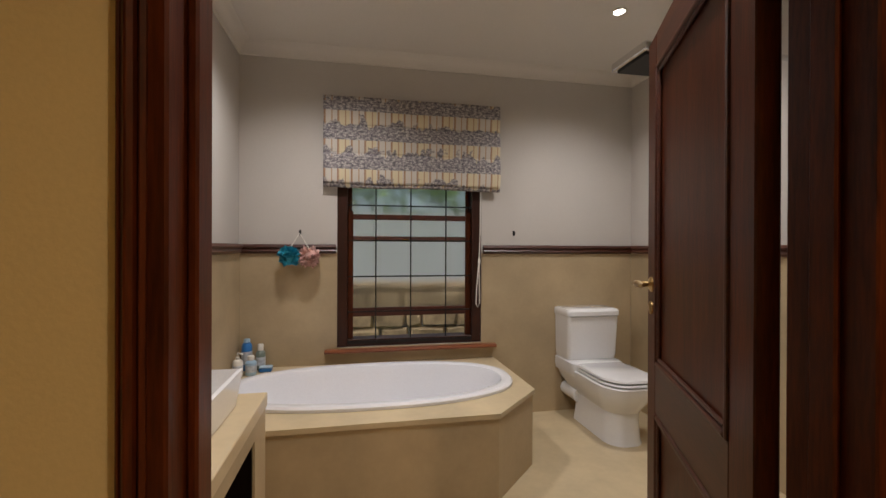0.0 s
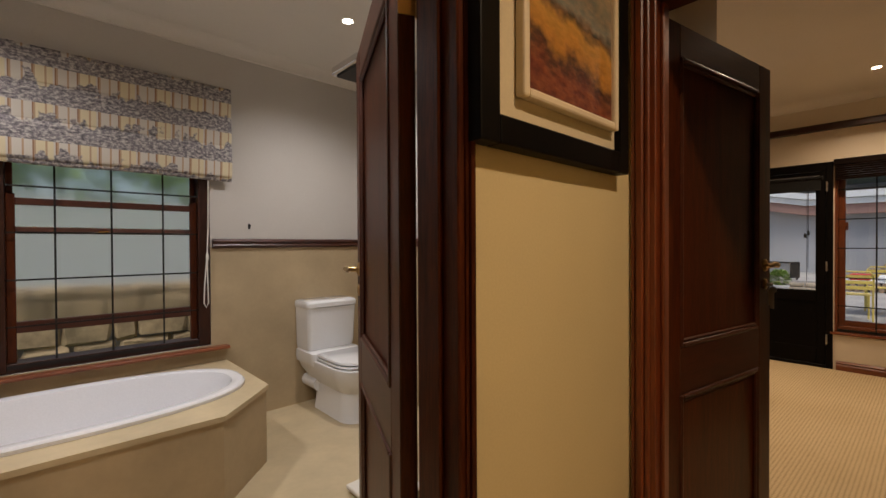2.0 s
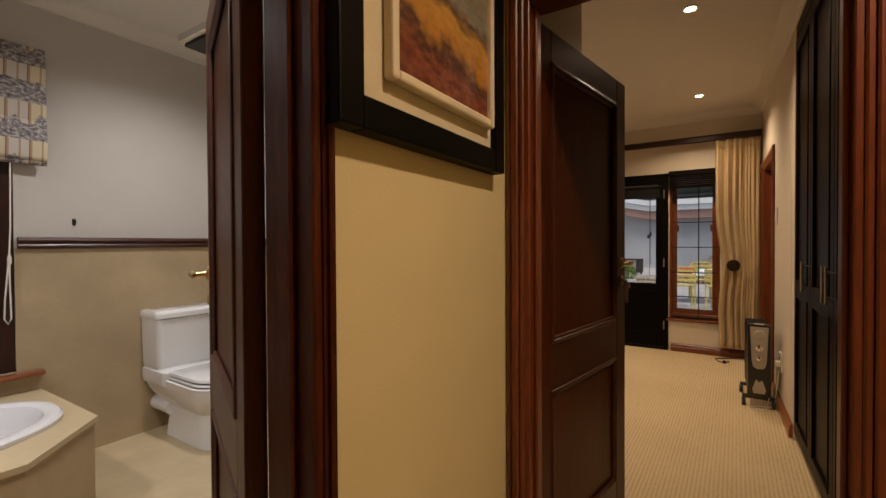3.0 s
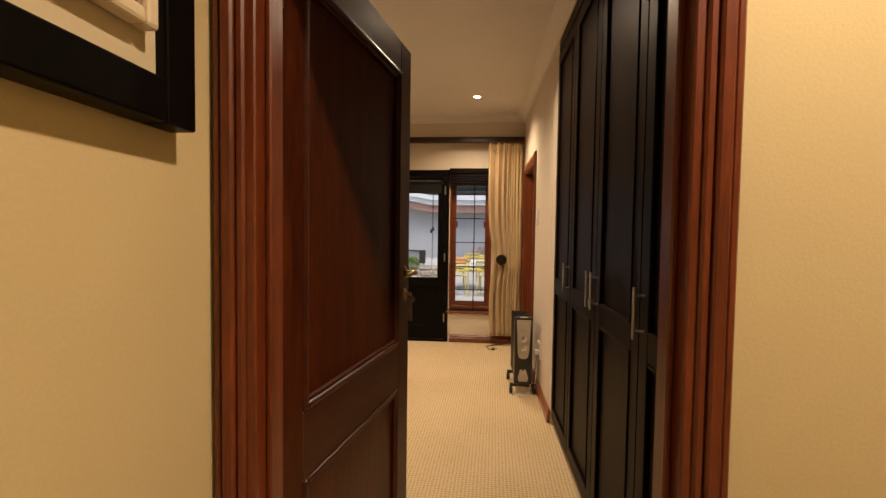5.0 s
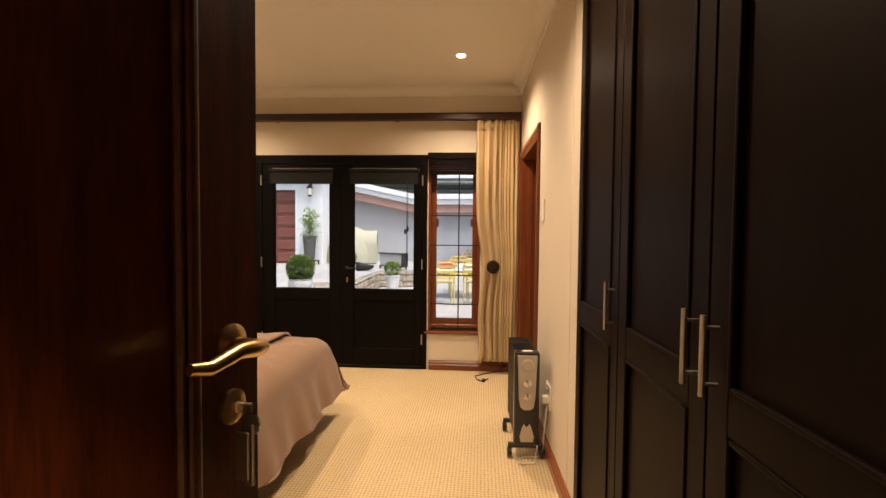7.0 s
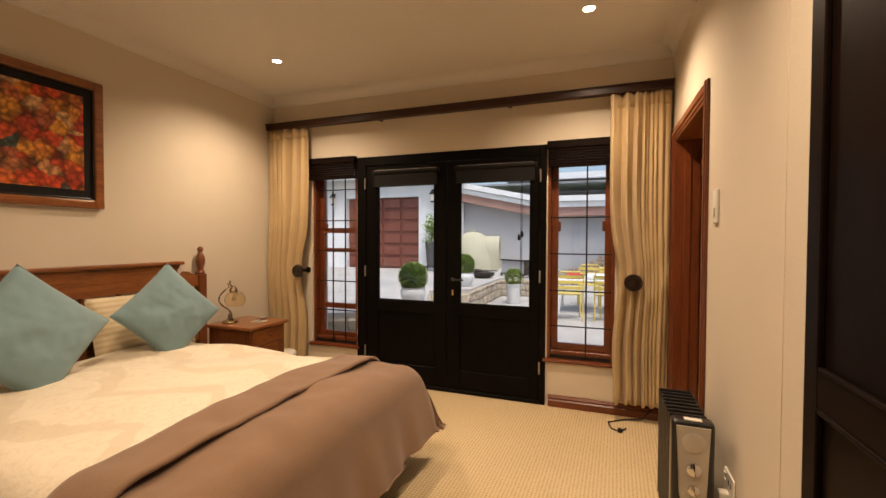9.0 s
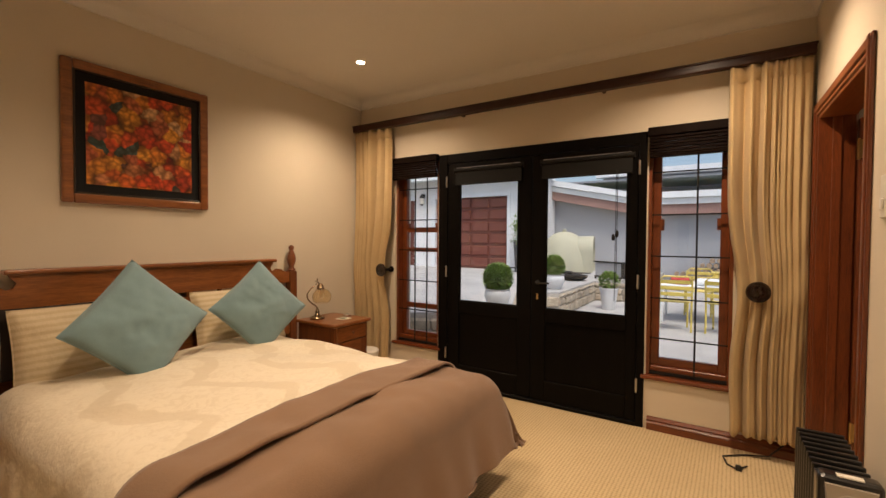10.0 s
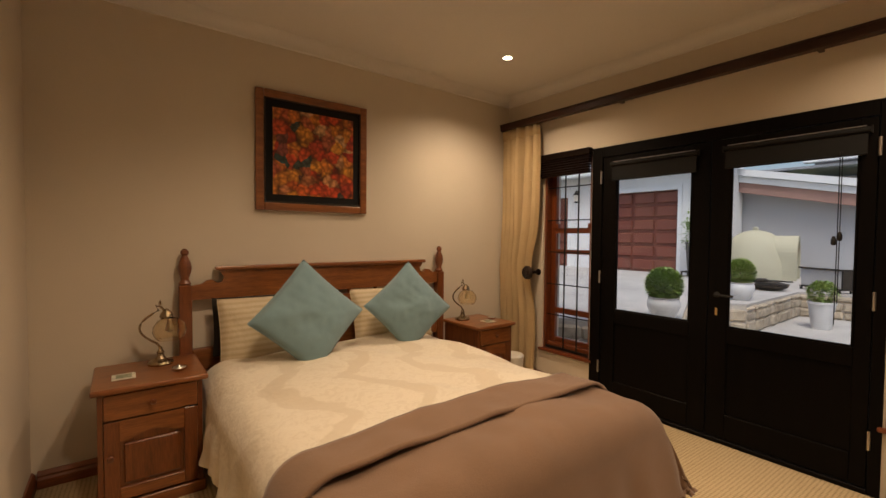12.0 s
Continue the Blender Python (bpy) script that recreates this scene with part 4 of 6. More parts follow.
def cushion(name, w, h, t, material, m, label, group, seed, pinch=0.16, piping=True):
    """A filled cushion in its own x-z plane, thickness along y."""
    root = thing(name, (0, 0, 0), label, "cushion", group)
    rnd = random.Random(seed)
    ph = [rnd.uniform(0, 6.28) for _ in range(6)]
    bm = bmesh.new()
    n = 34

    def edge(u, v):
        x, z = u * 2 - 1, v * 2 - 1
        px = x * (1 - pinch * (1 - x * x) * 0 - pinch * 0.5 * (1 - z * z) * (abs(x) ** 3) * 0.6)
        pz = z * (1 - pinch * 0.5 * (1 - x * x) * (abs(z) ** 3) * 0.6)
        return px, pz
    for sgn in (-1, 1):
        def fn(u, v):
            x, z = u * 2 - 1, v * 2 - 1
            px, pz = edge(u, v)
            d = max(0.0, (1 - x * x)) ** 0.5 * max(0.0, (1 - z * z)) ** 0.5
            puff = d ** 0.8 * (1 + 0.06 * math.sin(4 * x + ph[0]) * math.sin(3 * z + ph[1]))
            wr = 0.004 * math.sin(3.1 * x + 2.2 * z + ph[2]) * d + d * 0.016 * noise.noise(Vector((x * 2.2 + seed, z * 2.2, sgn))) + d * 0.006 * noise.noise(Vector((x * 6, z * 6 + seed, sgn)))
            return (px * w / 2, sgn * (t / 2 * puff + 0.002) + wr, pz * h / 2)
        sheet(bm, n, n, fn)
    bmesh.ops.remove_doubles(bm, verts=bm.verts, dist=0.0045)
    part("cover", bm, material, root, smooth=True)
    if piping:
        bm = bmesh.new()
        pts = []
        for k in range(80):
            q = k / 20
            s = q % 1
            u, v = ((s, 0), (1, s), (1 - s, 1), (0, 1 - s))[int(q) % 4]
            px, pz = edge(u, v)
            pts.append((px * w / 2, 0, pz * h / 2))
        pts.append(pts[0])
        tube(bm, pts, 0.004, 6)
        part("seam", bm, material, root, smooth=True)
    root.matrix_world = m
    return root


cushion("pillow", 0.68, 0.42, 0.17, PILLOW_STRIPE, pose(3.93, 3.14, 0.765, -16, 0, 0), "gold and cream striped pillow propped on the headboard", "bed pillows", 1, 0.1)
cushion("pillow", 0.68, 0.42, 0.17, PILLOW_STRIPE, pose(4.82, 3.14, 0.765, -16, 0, 0), "gold and cream striped pillow propped on the headboard", "bed pillows", 2, 0.1)
cushion("dark_pillow", 0.70, 0.36, 0.08, DARK_SHAM, pose(3.92, 3.235, 0.79, -6, 0, 0), "dark brown pillow behind the gold one", "bed pillows", 3, 0.1)
cushion("scatter_cushion", 0.51, 0.51, 0.18, TEAL, pose(4.05, 2.85, 0.87, -20, 42, -14), "teal-blue square cushion standing on its corner", "teal cushions", 4)
cushion("scatter_cushion", 0.47, 0.47, 0.17, TEAL, pose(4.79, 2.86, 0.86, -20, 47, -27), "teal-blue square cushion leaning on the pillows", "teal cushions", 5)


# ---- bedside tables and lamps ----
def nightstand(x0, x1, label):
    n = thing("bedside_table", ((x0 + x1) / 2, 3.0, 0), label, "bedside table", "bedside tables")
    y0, y1 = 2.82, 3.26
    a, b = x0 + 0.025, x1 - 0.025
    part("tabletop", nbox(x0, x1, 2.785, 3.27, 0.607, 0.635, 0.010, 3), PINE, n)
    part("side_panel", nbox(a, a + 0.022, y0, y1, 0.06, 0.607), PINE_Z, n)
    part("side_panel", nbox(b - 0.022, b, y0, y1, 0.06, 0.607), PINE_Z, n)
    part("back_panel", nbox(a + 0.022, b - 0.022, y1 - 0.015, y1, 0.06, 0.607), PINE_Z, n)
    part("base", nbox(a - 0.012, b + 0.012, y0 - 0.014, y1, 0.001, 0.062, 0.005), PINE, n)
    d = part("drawer", nbox(a + 0.024, b - 0.024, y0 - 0.012, y0 + 0.30, 0.475, 0.600, 0.005, 2), PINE, n)
    knob = [(0.007, 0), (0.006, 0.010), (0.013, 0.016), (0.015, 0.022), (0.010, 0.029), (0.001, 0.031)]
    part("knob", lathe(bmesh.new(), 0, 0, knob, 14, Matrix.Translation(((a + b) / 2, y0 - 0.012, 0.54)) @ Matrix.Rotation(radians(90), 4, "X")), PINE_Z, d, "turned wooden knob", True)
    dr = part("door", nbox(a + 0.024, a + 0.085, y0 - 0.012, y0 + 0.008, 0.075, 0.468, 0.003), PINE_Z, n)
    part("stile", nbox(b - 0.085, b - 0.024, y0 - 0.012, y0 + 0.008, 0.075, 0.468, 0.003), PINE_Z, dr)
    part("rail", nbox(a + 0.085, b - 0.085, y0 - 0.012, y0 + 0.008, 0.075, 0.135, 0.003), PINE, dr)
    arch = [(a + 0.085, 0.468), (b - 0.085, 0.468), (b - 0.085, 0.365)] + [(b - 0.085 - (b - a - 0.17) * k / 12, 0.365 + 0.03 * math.sin(k / 12 * math.pi) ** 2) for k in range(1, 12)] + [(a + 0.085, 0.365)]
    bm = bmesh.new()
    A = [bm.verts.new((x, y0 - 0.011, z)) for x, z in arch]
    C = [bm.verts.new((x, y0 + 0.008, z)) for x, z in arch]
    bm.faces.new(A)
    bm.faces.new(C)
    for i in range(len(arch)):
        j = (i + 1) % len(arch)
        bm.faces.new((A[i], A[j], C[j], C[i]))
    part("arched_rail", bm, PINE, dr)
    part("panel", nbox(a + 0.10, b - 0.10, y0 - 0.008, y0 + 0.004, 0.15, 0.35, 0.007), PINE_Z, dr)
    part("panel_backing", nbox(a + 0.08, b - 0.08, y0 + 0.004, y0 + 0.010, 0.13, 0.40), PINE_Z, dr)
    part("knob", lathe(bmesh.new(), 0, 0, knob, 14, Matrix.Translation((a + 0.05, y0 - 0.012, 0.30)) @ Matrix.Rotation(radians(90), 4, "X")), PINE_Z, dr, "turned wooden knob", True)


nightstand(2.99, 3.48, "honey-stained wooden bedside table with drawer and arched door")
nightstand(5.41, 5.85, "honey-stained wooden bedside table by the window wall")

LAMPGLASS = glass_mat("amber_lamp_glass", 0.03, (1.0, 0.93, 0.78))
PEWTER = plain("antique_pewter_brass", (0.36, 0.27, 0.17), 0.25, 1.0, relief=0.05)


def table_lamp(x, y, label, turn):
    z = 0.635
    l = thing("table_lamp", (x, y, z), label, "table lamp", "bedside lamps")
    c, s = math.cos(radians(turn)), math.sin(radians(turn))

    def P(r, h):
        return (x + c * r, y + s * r, z + h)
    part("base", lathe(bmesh.new(), x, y, [(0.062, z + 0.001), (0.064, z + 0.010), (0.058, z + 0.020), (0.030, z + 0.030), (0.020, z + 0.044), (0.016, z + 0.06), (0.020, z + 0.068), (0.012, z + 0.08), (0.008, z + 0.10)], 28), PEWTER, l, "domed metal base", True)
    pts = [P(0, 0.09)] + [P(0.02 - 0.125 * math.sin(math.pi * k / 12) ** 0.9 + 0.01 * k / 12, 0.10 + 0.225 * k / 12) for k in range(1, 12)] + [P(-0.02, 0.335), P(0.005, 0.325), P(0.02, 0.305)]
    part("arm", tube(bmesh.new(), pts, 0.006, 10), PEWTER, l, "curved metal arm", True)
    cx, cy = P(0.03, 0)[0], P(0.03, 0)[1]
    part("cap", lathe(bmesh.new(), cx, cy, [(0.006, z + 0.315), (0.012, z + 0.31), (0.028, z + 0.292), (0.034, z + 0.270), (0.030, z + 0.262)], 20), PEWTER, l, "metal shade cap", True)
    gx, gy = P(0.045, 0)[0], P(0.045, 0)[1]
    outer = [(0.030, 0.262), (0.058, 0.248), (0.080, 0.215), (0.084, 0.185), (0.074, 0.155), (0.058, 0.138)]
    inner = [(r - 0.003, h) for r, h in reversed(outer)]
    part("shade", lathe(bmesh.new(), gx, gy, [(r, z + h) for r, h in outer + inner], 32), LAMPGLASS, l, "clear crackled glass globe shade", True)
    part("bulb", lathe(bmesh.new(), gx, gy, [(0.010, z + 0.262), (0.012, z + 0.235), (0.022, z + 0.205), (0.020, z + 0.188), (0.004, z + 0.178)], 16), glass_mat("bulb_glass", 0.3, (0.95, 0.9, 0.8)), l, "unlit bulb", True)
    part("finial", lathe(bmesh.new(), cx - 0.03 * c, cy - 0.03 * s, [(0.004, z + 0.335), (0.007, z + 0.345), (0.003, z + 0.362)], 10), PEWTER, l, smooth=True)


table_lamp(3.29, 3.13, "brass bedside lamp with curved arm and glass globe shade", -15)
table_lamp(5.53, 3.13, "brass bedside lamp with glass globe shade by the curtain", -10)


def small_things():
    PAPER = plain("printed_card", (0.6, 0.56, 0.46), 0.6, var=0.2, big=30, relief=0)
    for x, y, r in ((3.12, 2.97, 20), (5.66, 2.94, 10)):
        c = thing("coaster", (x, y, 0.636), "pale square printed coaster on the bedside table", "coaster", "coasters")
        part("board", nbox(x - 0.05, x + 0.05, y - 0.05, y + 0.05, 0.636, 0.641, 0.001), PAPER, c)
        part("print", nbox(x - 0.033, x + 0.033, y - 0.033, y + 0.033, 0.6411, 0.6416), plain("green_print", (0.25, 0.27, 0.18), 0.6, var=0.4, big=60, relief=0), c)
    for x, y in ((3.36, 2.93), (5.75, 2.99)):
        a = thing("trinket_dish", (x, y, 0.636), "small shiny metal trinket dish", "dish", "trinket dishes")
        prof = [(0.018, 0.636), (0.034, 0.646), (0.038, 0.656), (0.034, 0.656), (0.02, 0.646), (0.002, 0.643)]
        part("bowl", lathe(bmesh.new(), x, y, prof, 20), CHROME, a, smooth=True)
        part("lid", lathe(bmesh.new(), x, y, [(0.031, 0.651), (0.026, 0.659), (0.01, 0.664), (0.006, 0.670), (0.001, 0.672)], 20), NICKEL, a, smooth=True)
    p = thing("waste_basket", (6.0, 2.95, 0), "white enamel bin between bedside table and curtain", "bin")
    part("body", lathe(bmesh.new(), 5.985, 2.95, [(0.085, 0.001), (0.10, 0.26), (0.096, 0.262), (0.082, 0.01)], 24), WHITE_PLASTIC, p, smooth=True)
    part("lid", lathe(bmesh.new(), 5.985, 2.95, [(0.104, 0.262), (0.104, 0.285), (0.09, 0.30), (0.002, 0.305)], 24), WHITE_PLASTIC, p, "white rounded lid", True)


small_things()


# ---- pictures ----
def flower_art():
    m, nt, p = nodes_of("flower_painting")
    v = coords(nt, (1, 1, 1))
    warp = node(nt, "ShaderNodeTexNoise", Scale=14.0, Detail=3.0)
    nt.links.new(v, warp.inputs["Vector"])
    v2 = mixed(nt, 0.06, v, warp.outputs["Color"])
    vor = node(nt, "ShaderNodeTexVoronoi", Scale=13.0)
    nt.links.new(v2, vor.inputs["Vector"])
    sep = nt.nodes.new("ShaderNodeSeparateColor")
    nt.links.new(vor.outputs["Color"], sep.inputs[0])
    c = ramp(nt, sep.outputs[0], [(0.0, (0.60, 0.04, 0.015)), (0.3, (0.75, 0.11, 0.03)), (0.48, (0.78, 0.34, 0.04)), (0.62, (0.50, 0.05, 0.02)), (0.74, (0.03, 0.10, 0.09)), (0.80, (0.62, 0.13, 0.04)), (0.92, (0.72, 0.42, 0.18))])
    ring = node(nt, "ShaderNodeTexVoronoi", Scale=34.0)
    nt.links.new(v2, ring.inputs["Vector"])
    dk = ramp(nt, ring.outputs["Distance"], [(0.25, (1, 1, 1)), (0.75, (0.12, 0.07, 0.05))])
    c = mixed(nt, 0.75, c, dk, "MULTIPLY")
    e = ramp(nt, vor.outputs["Distance"], [(0.5, (1, 1, 1)), (0.85, (0.06, 0.04, 0.03))])
    c = mixed(nt, 0.8, c, e, "MULTIPLY")
    nt.links.new(c, p.inputs["Base Color"])
    p.inputs["Roughness"].default_value = 0.35
    return m


def landscape_art():
    m, nt, p = nodes_of("landscape_painting")
    v = coords(nt)
    sp = nt.nodes.new("ShaderNodeSeparateXYZ")
    nt.links.new(v, sp.inputs[0])
    n = noise_at(nt, v, 9.0, 4)
    slope = nt.nodes.new("ShaderNodeMath")
    slope.operation = "MULTIPLY_ADD"
    slope.inputs[1].default_value = 0.13
    nt.links.new(sp.outputs["X"], slope.inputs[0])
    nt.links.new(sp.outputs["Z"], slope.inputs[2])
    add = nt.nodes.new("ShaderNodeMath")
    add.operation = "MULTIPLY_ADD"
    add.inputs[1].default_value = 0.16
    nt.links.new(n, add.inputs[0])
    nt.links.new(slope.outputs[0], add.inputs[2])
    mr = node(nt, "ShaderNodeMapRange")
    mr.inputs["From Min"].default_value, mr.inputs["From Max"].default_value = -0.30, 0.20
    nt.links.new(add.outputs[0], mr.inputs["Value"])
    c = ramp(nt, mr.outputs[0], [(0.0, (0.10, 0.016, 0.012)), (0.30, (0.17, 0.022, 0.012)), (0.42, (0.05, 0.018, 0.012)), (0.48, (0.55, 0.25, 0.035)), (0.60, (0.62, 0.33, 0.06)), (0.66, (0.06, 0.055, 0.04)), (0.72, (0.26, 0.29, 0.25)), (0.82, (0.20, 0.22, 0.18)), (1.0, (0.42, 0.37, 0.24))])
    f = noise_at(nt, coords(nt, (30, 30, 60)), 1.0, 3)
    c = mixed(nt, 0.35, c, ramp(nt, f, [(0.35, (0.03, 0.015, 0.012)), (0.7, (0.45, 0.18, 0.06))]))
    nt.links.new(c, p.inputs["Base Color"])
    p.inputs["Roughness"].default_value = 0.4
    bump(nt, p, f, 0.5, 0.003)
    return m


def mitred(bm, axis, a0, a1, z0, z1, w, o0, o1, bevel=0.004):
    """Four frame members in the x-z plane; o0 to o1 is the depth along y."""
    for p, q, lo, hi in ((a0, a0 + w, z0, z1), (a1 - w, a1, z0, z1), (a0 + w, a1 - w, z0, z0 + w), (a0 + w, a1 - w, z1 - w, z1)):
        box(bm, p, q, o0, o1, lo, hi, bevel, 2)
    return bm


a = thing("flower_picture", (4.26, 3.33, 1.96), "framed picture of red, orange and green flowers", "picture")
part("frame", mitred(bmesh.new(), "x", 3.85, 4.68, 1.545, 2.375, 0.055, 3.312, 3.348, 0.010), PINE, a, "honey-coloured wooden frame")
part("inner_frame", mitred(bmesh.new(), "x", 3.903, 4.627, 1.598, 2.322, 0.014, 3.318, 3.345), GLOSS_DARK, a)
part("mount", nbox(3.905, 4.625, 3.330, 3.345, 1.60, 2.32), BLACK_CLOTH, a, "black mount")
part("print", nbox(3.965, 4.565, 3.325, 3.3295, 1.66, 2.26), flower_art(), a, "crowded red and orange flowers")

a = thing("landscape_picture", (1.37, 0.68, 1.9), "landscape painting in a wide cream mount and black frame", "picture")
part("frame", mitred(bmesh.new(), "x", 1.046, 1.692, 1.496, 2.33, 0.060, 0.655, 0.698), DOORBLACK, a, "black box frame")
part("mount", nbox(1.104, 1.634, 0.672, 0.690, 1.554, 2.272), plain("cream_mount", (0.62, 0.53, 0.36), 0.8, var=0.03, relief=0.1), a, "cream mount board")
part("inner_frame", mitred(bmesh.new(), "x", 1.172, 1.608, 1.606, 2.19, 0.022, 0.645, 0.671, 0.006), plain("cream_slip", (0.66, 0.56, 0.40), 0.5, relief=0.1), a, "raised cream inner frame")
part("canvas", nbox(1.193, 1.587, 0.658, 0.668, 1.627, 2.169), landscape_art(), a, "ochre and red landscape in thick paint")


# ---- heater ----
def heater():
    x0, x1, y0, y1 = 4.65, 5.08, -0.232, -0.082
    h = thing("oil_heater", (4.8, -0.16, 0), "black oil-filled radiator heater with a silver control panel", "heater")
    n = 9
    for i in range(n):
        x = x0 + 0.07 + i * (x1 - x0 - 0.08) / (n - 1)
        bm = nbox(x - 0.006, x + 0.006, y0 + 0.005, y1 - 0.005, 0.12, 0.635, 0.005, 2)
        lathe(bm, 0, 0, [(0.026, x - 0.022), (0.026, x + 0.022)], 10, Matrix.Translation((0, (y0 + y1) / 2, 0.19)) @ Matrix.Rotation(radians(90), 4, "Y"))
        lathe(bm, 0, 0, [(0.026, x - 0.022), (0.026, x + 0.022)], 10, Matrix.Translation((0, (y0 + y1) / 2, 0.57)) @ Matrix.Rotation(radians(90), 4, "Y"))
        part("fin", bm, BLACK_PAINT, h)
    part("control_box", nbox(x0 - 0.015, x0 + 0.05, y0, y1, 0.09, 0.655, 0.018, 3), BLACK_PAINT, h)
    prof = [(-0.056, 0.635), (0.056, 0.635), (0.052, 0.55), (0.045, 0.37), (0.036, 0.325), (0.018, 0.312), (-0.018, 0.312), (-0.036, 0.325), (-0.045, 0.37), (-0.052, 0.55)]
    bm = bmesh.new()
    cy = (y0 + y1) / 2
    A = [bm.verts.new((x0 - 0.026, cy + a, z)) for a, z in prof]
    C = [bm.verts.new((x0 - 0.014, cy + a * 1.06, z)) for a, z in prof]
    bm.faces.new(A)
    bm.faces.new(C)
    for i in range(len(prof)):
        j = (i + 1) % len(prof)
        bm.faces.new((A[i], A[j], C[j], C[i]))
    panel = part("control_panel", bm, SILVER_PLASTIC, h, "silver plastic control panel")
    for z, r in ((0.475, 0.026), (0.395, 0.021)):
        part("dial", lathe(bmesh.new(), 0, 0, [(r, 0), (r * 0.95, 0.010), (r * 0.5, 0.016), (0.002, 0.017)], 20, Matrix.Translation((x0 - 0.026, cy, z)) @ Matrix.Rotation(radians(-90), 4, "Y")), CHROME, panel, "round dial", True)
    recess = lathe(bmesh.new(), 0, 0, [(0.040, 0.0), (0.034, 0.004), (0.02, 0.005), (0.002, 0.005)], 24, Matrix.Translation((x0 - 0.026, cy, 0.575)) @ Matrix.Rotation(radians(-90), 4, "Y"))
    part("name_boss", recess, SILVER_PLASTIC, panel, "rounded silver boss", True)
    part("label_plate", nbox(x0 - 0.010, x0 + 0.012, cy - 0.03, cy + 0.03, 0.655, 0.659), WHITE_PLASTIC, h, "pale label plate")
    cw = bmesh.new()
    prof = [(-0.035, 0.12), (0.035, 0.12), (0.042, 0.15), (0.028, 0.20), (0.018, 0.225), (0.0, 0.205), (-0.018, 0.225), (-0.028, 0.20), (-0.042, 0.15)]
    A = [cw.verts.new((x0 - 0.024, cy + a, z)) for a, z in prof]
    C = [cw.verts.new((x0 - 0.014, cy + a, z)) for a, z in prof]
    cw.faces.new(A)
    cw.faces.new(C)
    for i in range(len(prof)):
        j = (i + 1) % len(prof)
        cw.faces.new((A[i], A[j], C[j], C[i]))
    part("cable_winder", cw, SILVER_PLASTIC, h, "silver cable winder")
    for x in (x0 + 0.03, x1 - 0.06):
        part("axle", nbox(x - 0.012, x + 0.012, y0 - 0.03, y1 + 0.03, 0.062, 0.09, 0.004), BLACK_PAINT, h)
        for y in (y0 - 0.02, y1 + 0.02):
            part("castor", lathe(bmesh.new(), 0, 0, [(0.026, -0.014), (0.03, -0.010), (0.03, 0.010), (0.026, 0.014)], 16, Matrix.Translation((x, y, 0.032)) @ Matrix.Rotation(radians(90), 4, "X")), BLACK_PAINT, h, "black castor wheel", True)
    c = thing("heater_cable", (4.6, -0.2, 0.0), "white heater cable lying on the carpet", "cable")
    pts = [(x0 - 0.02, -0.22, 0.10), (x0 - 0.05, -0.20, 0.012), (x0 - 0.06, -0.12, 0.008), (x0 - 0.03, -0.09, 0.008), (x0 + 0.02, -0.15, 0.008), (4.66, -0.255, 0.02), (4.69, -0.27, 0.15), (4.70, -0.285, 0.31)]
    part("cord", tube(bmesh.new(), pts, 0.004, 8), WHITE_PLASTIC, c, smooth=True)
    part("plug", nbox(4.68, 4.72, -0.292, -0.255, 0.33, 0.375, 0.006, 2), WHITE_PLASTIC, c, "white plug")


heater()


def wall_plates():
    s = thing("wall_socket", (4.70, -0.3, 0.38), "white double wall socket", "socket")
    part("plate", nbox(4.64, 4.765, -0.2995, -0.290, 0.30, 0.445, 0.004, 2), WHITE_PLASTIC, s)
    for z in (0.395, 0.42):
        part("switch", nbox(4.725, 4.75, -0.290, -0.285, z, z + 0.015, 0.002), WHITE_PLASTIC, s)
    for x in (4.67, 4.70):
        part("socket_hole", nbox(x - 0.005, x + 0.005, -0.2902, -0.2892, 0.40, 0.42), IRON, s)
    s = thing("light_switch", (4.99, -0.3, 1.52), "cream rectangular light switch", "light switch")
    part("plate", nbox(4.955, 5.025, -0.2995, -0.288, 1.43, 1.58, 0.005, 2), WHITE_PLASTIC, s)
    part("rocker", nbox(4.975, 5.005, -0.288, -0.282, 1.46, 1.50, 0.003), WHITE_PLASTIC, s)
    c = thing("floor_cable", (6.1, 0.1, 0.0), "dark loose cable end on the carpet", "cable")
    pts = [(6.28, -0.2, 0.10), (6.24, -0.12, 0.02), (6.2, 0.02, 0.008), (6.12, 0.12, 0.008), (6.02, 0.10, 0.008), (5.98, 0.05, 0.008), (6.05, 0.0, 0.01)]
    part("cord", tube(bmesh.new(), pts, 0.005, 8), IRON, c, smooth=True)
    part("plug", nbox(5.97, 6.0, 0.03, 0.06, 0.002, 0.03, 0.005, 2), IRON, c)


wall_plates()


def downlight(x, y, face, label):
    d = thing("downlight", (x, y, H), label, "downlight", "ceiling downlights")
    part("ring", lathe(bmesh.new(), x, y, [(0.044, H - 0.0005), (0.046, H - 0.006), (0.036, H - 0.009), (0.033, H - 0.004)], 24), WHITE_PLASTIC, d, smooth=True)
    part("lamp_face", lathe(bmesh.new(), x, y, [(0.033, H - 0.003), (0.030, H - 0.0045), (0.002, H - 0.005)], 20), face, d, "glowing lamp face")


for x, y in BED_LAMPS:
    downlight(x, y, BULB, "small round recessed downlight, lit warm; one of the four is added")
for x, y in HALL_LAMPS + [(5.6, -1.5)]:
    downlight(x, y, BULB, "small round recessed downlight placed out of view, lit warm")
for x, y in BATH_LAMPS:
    downlight(x, y, BULB_COOL, "small round bathroom downlight, lit white, from a set with one added lamp")


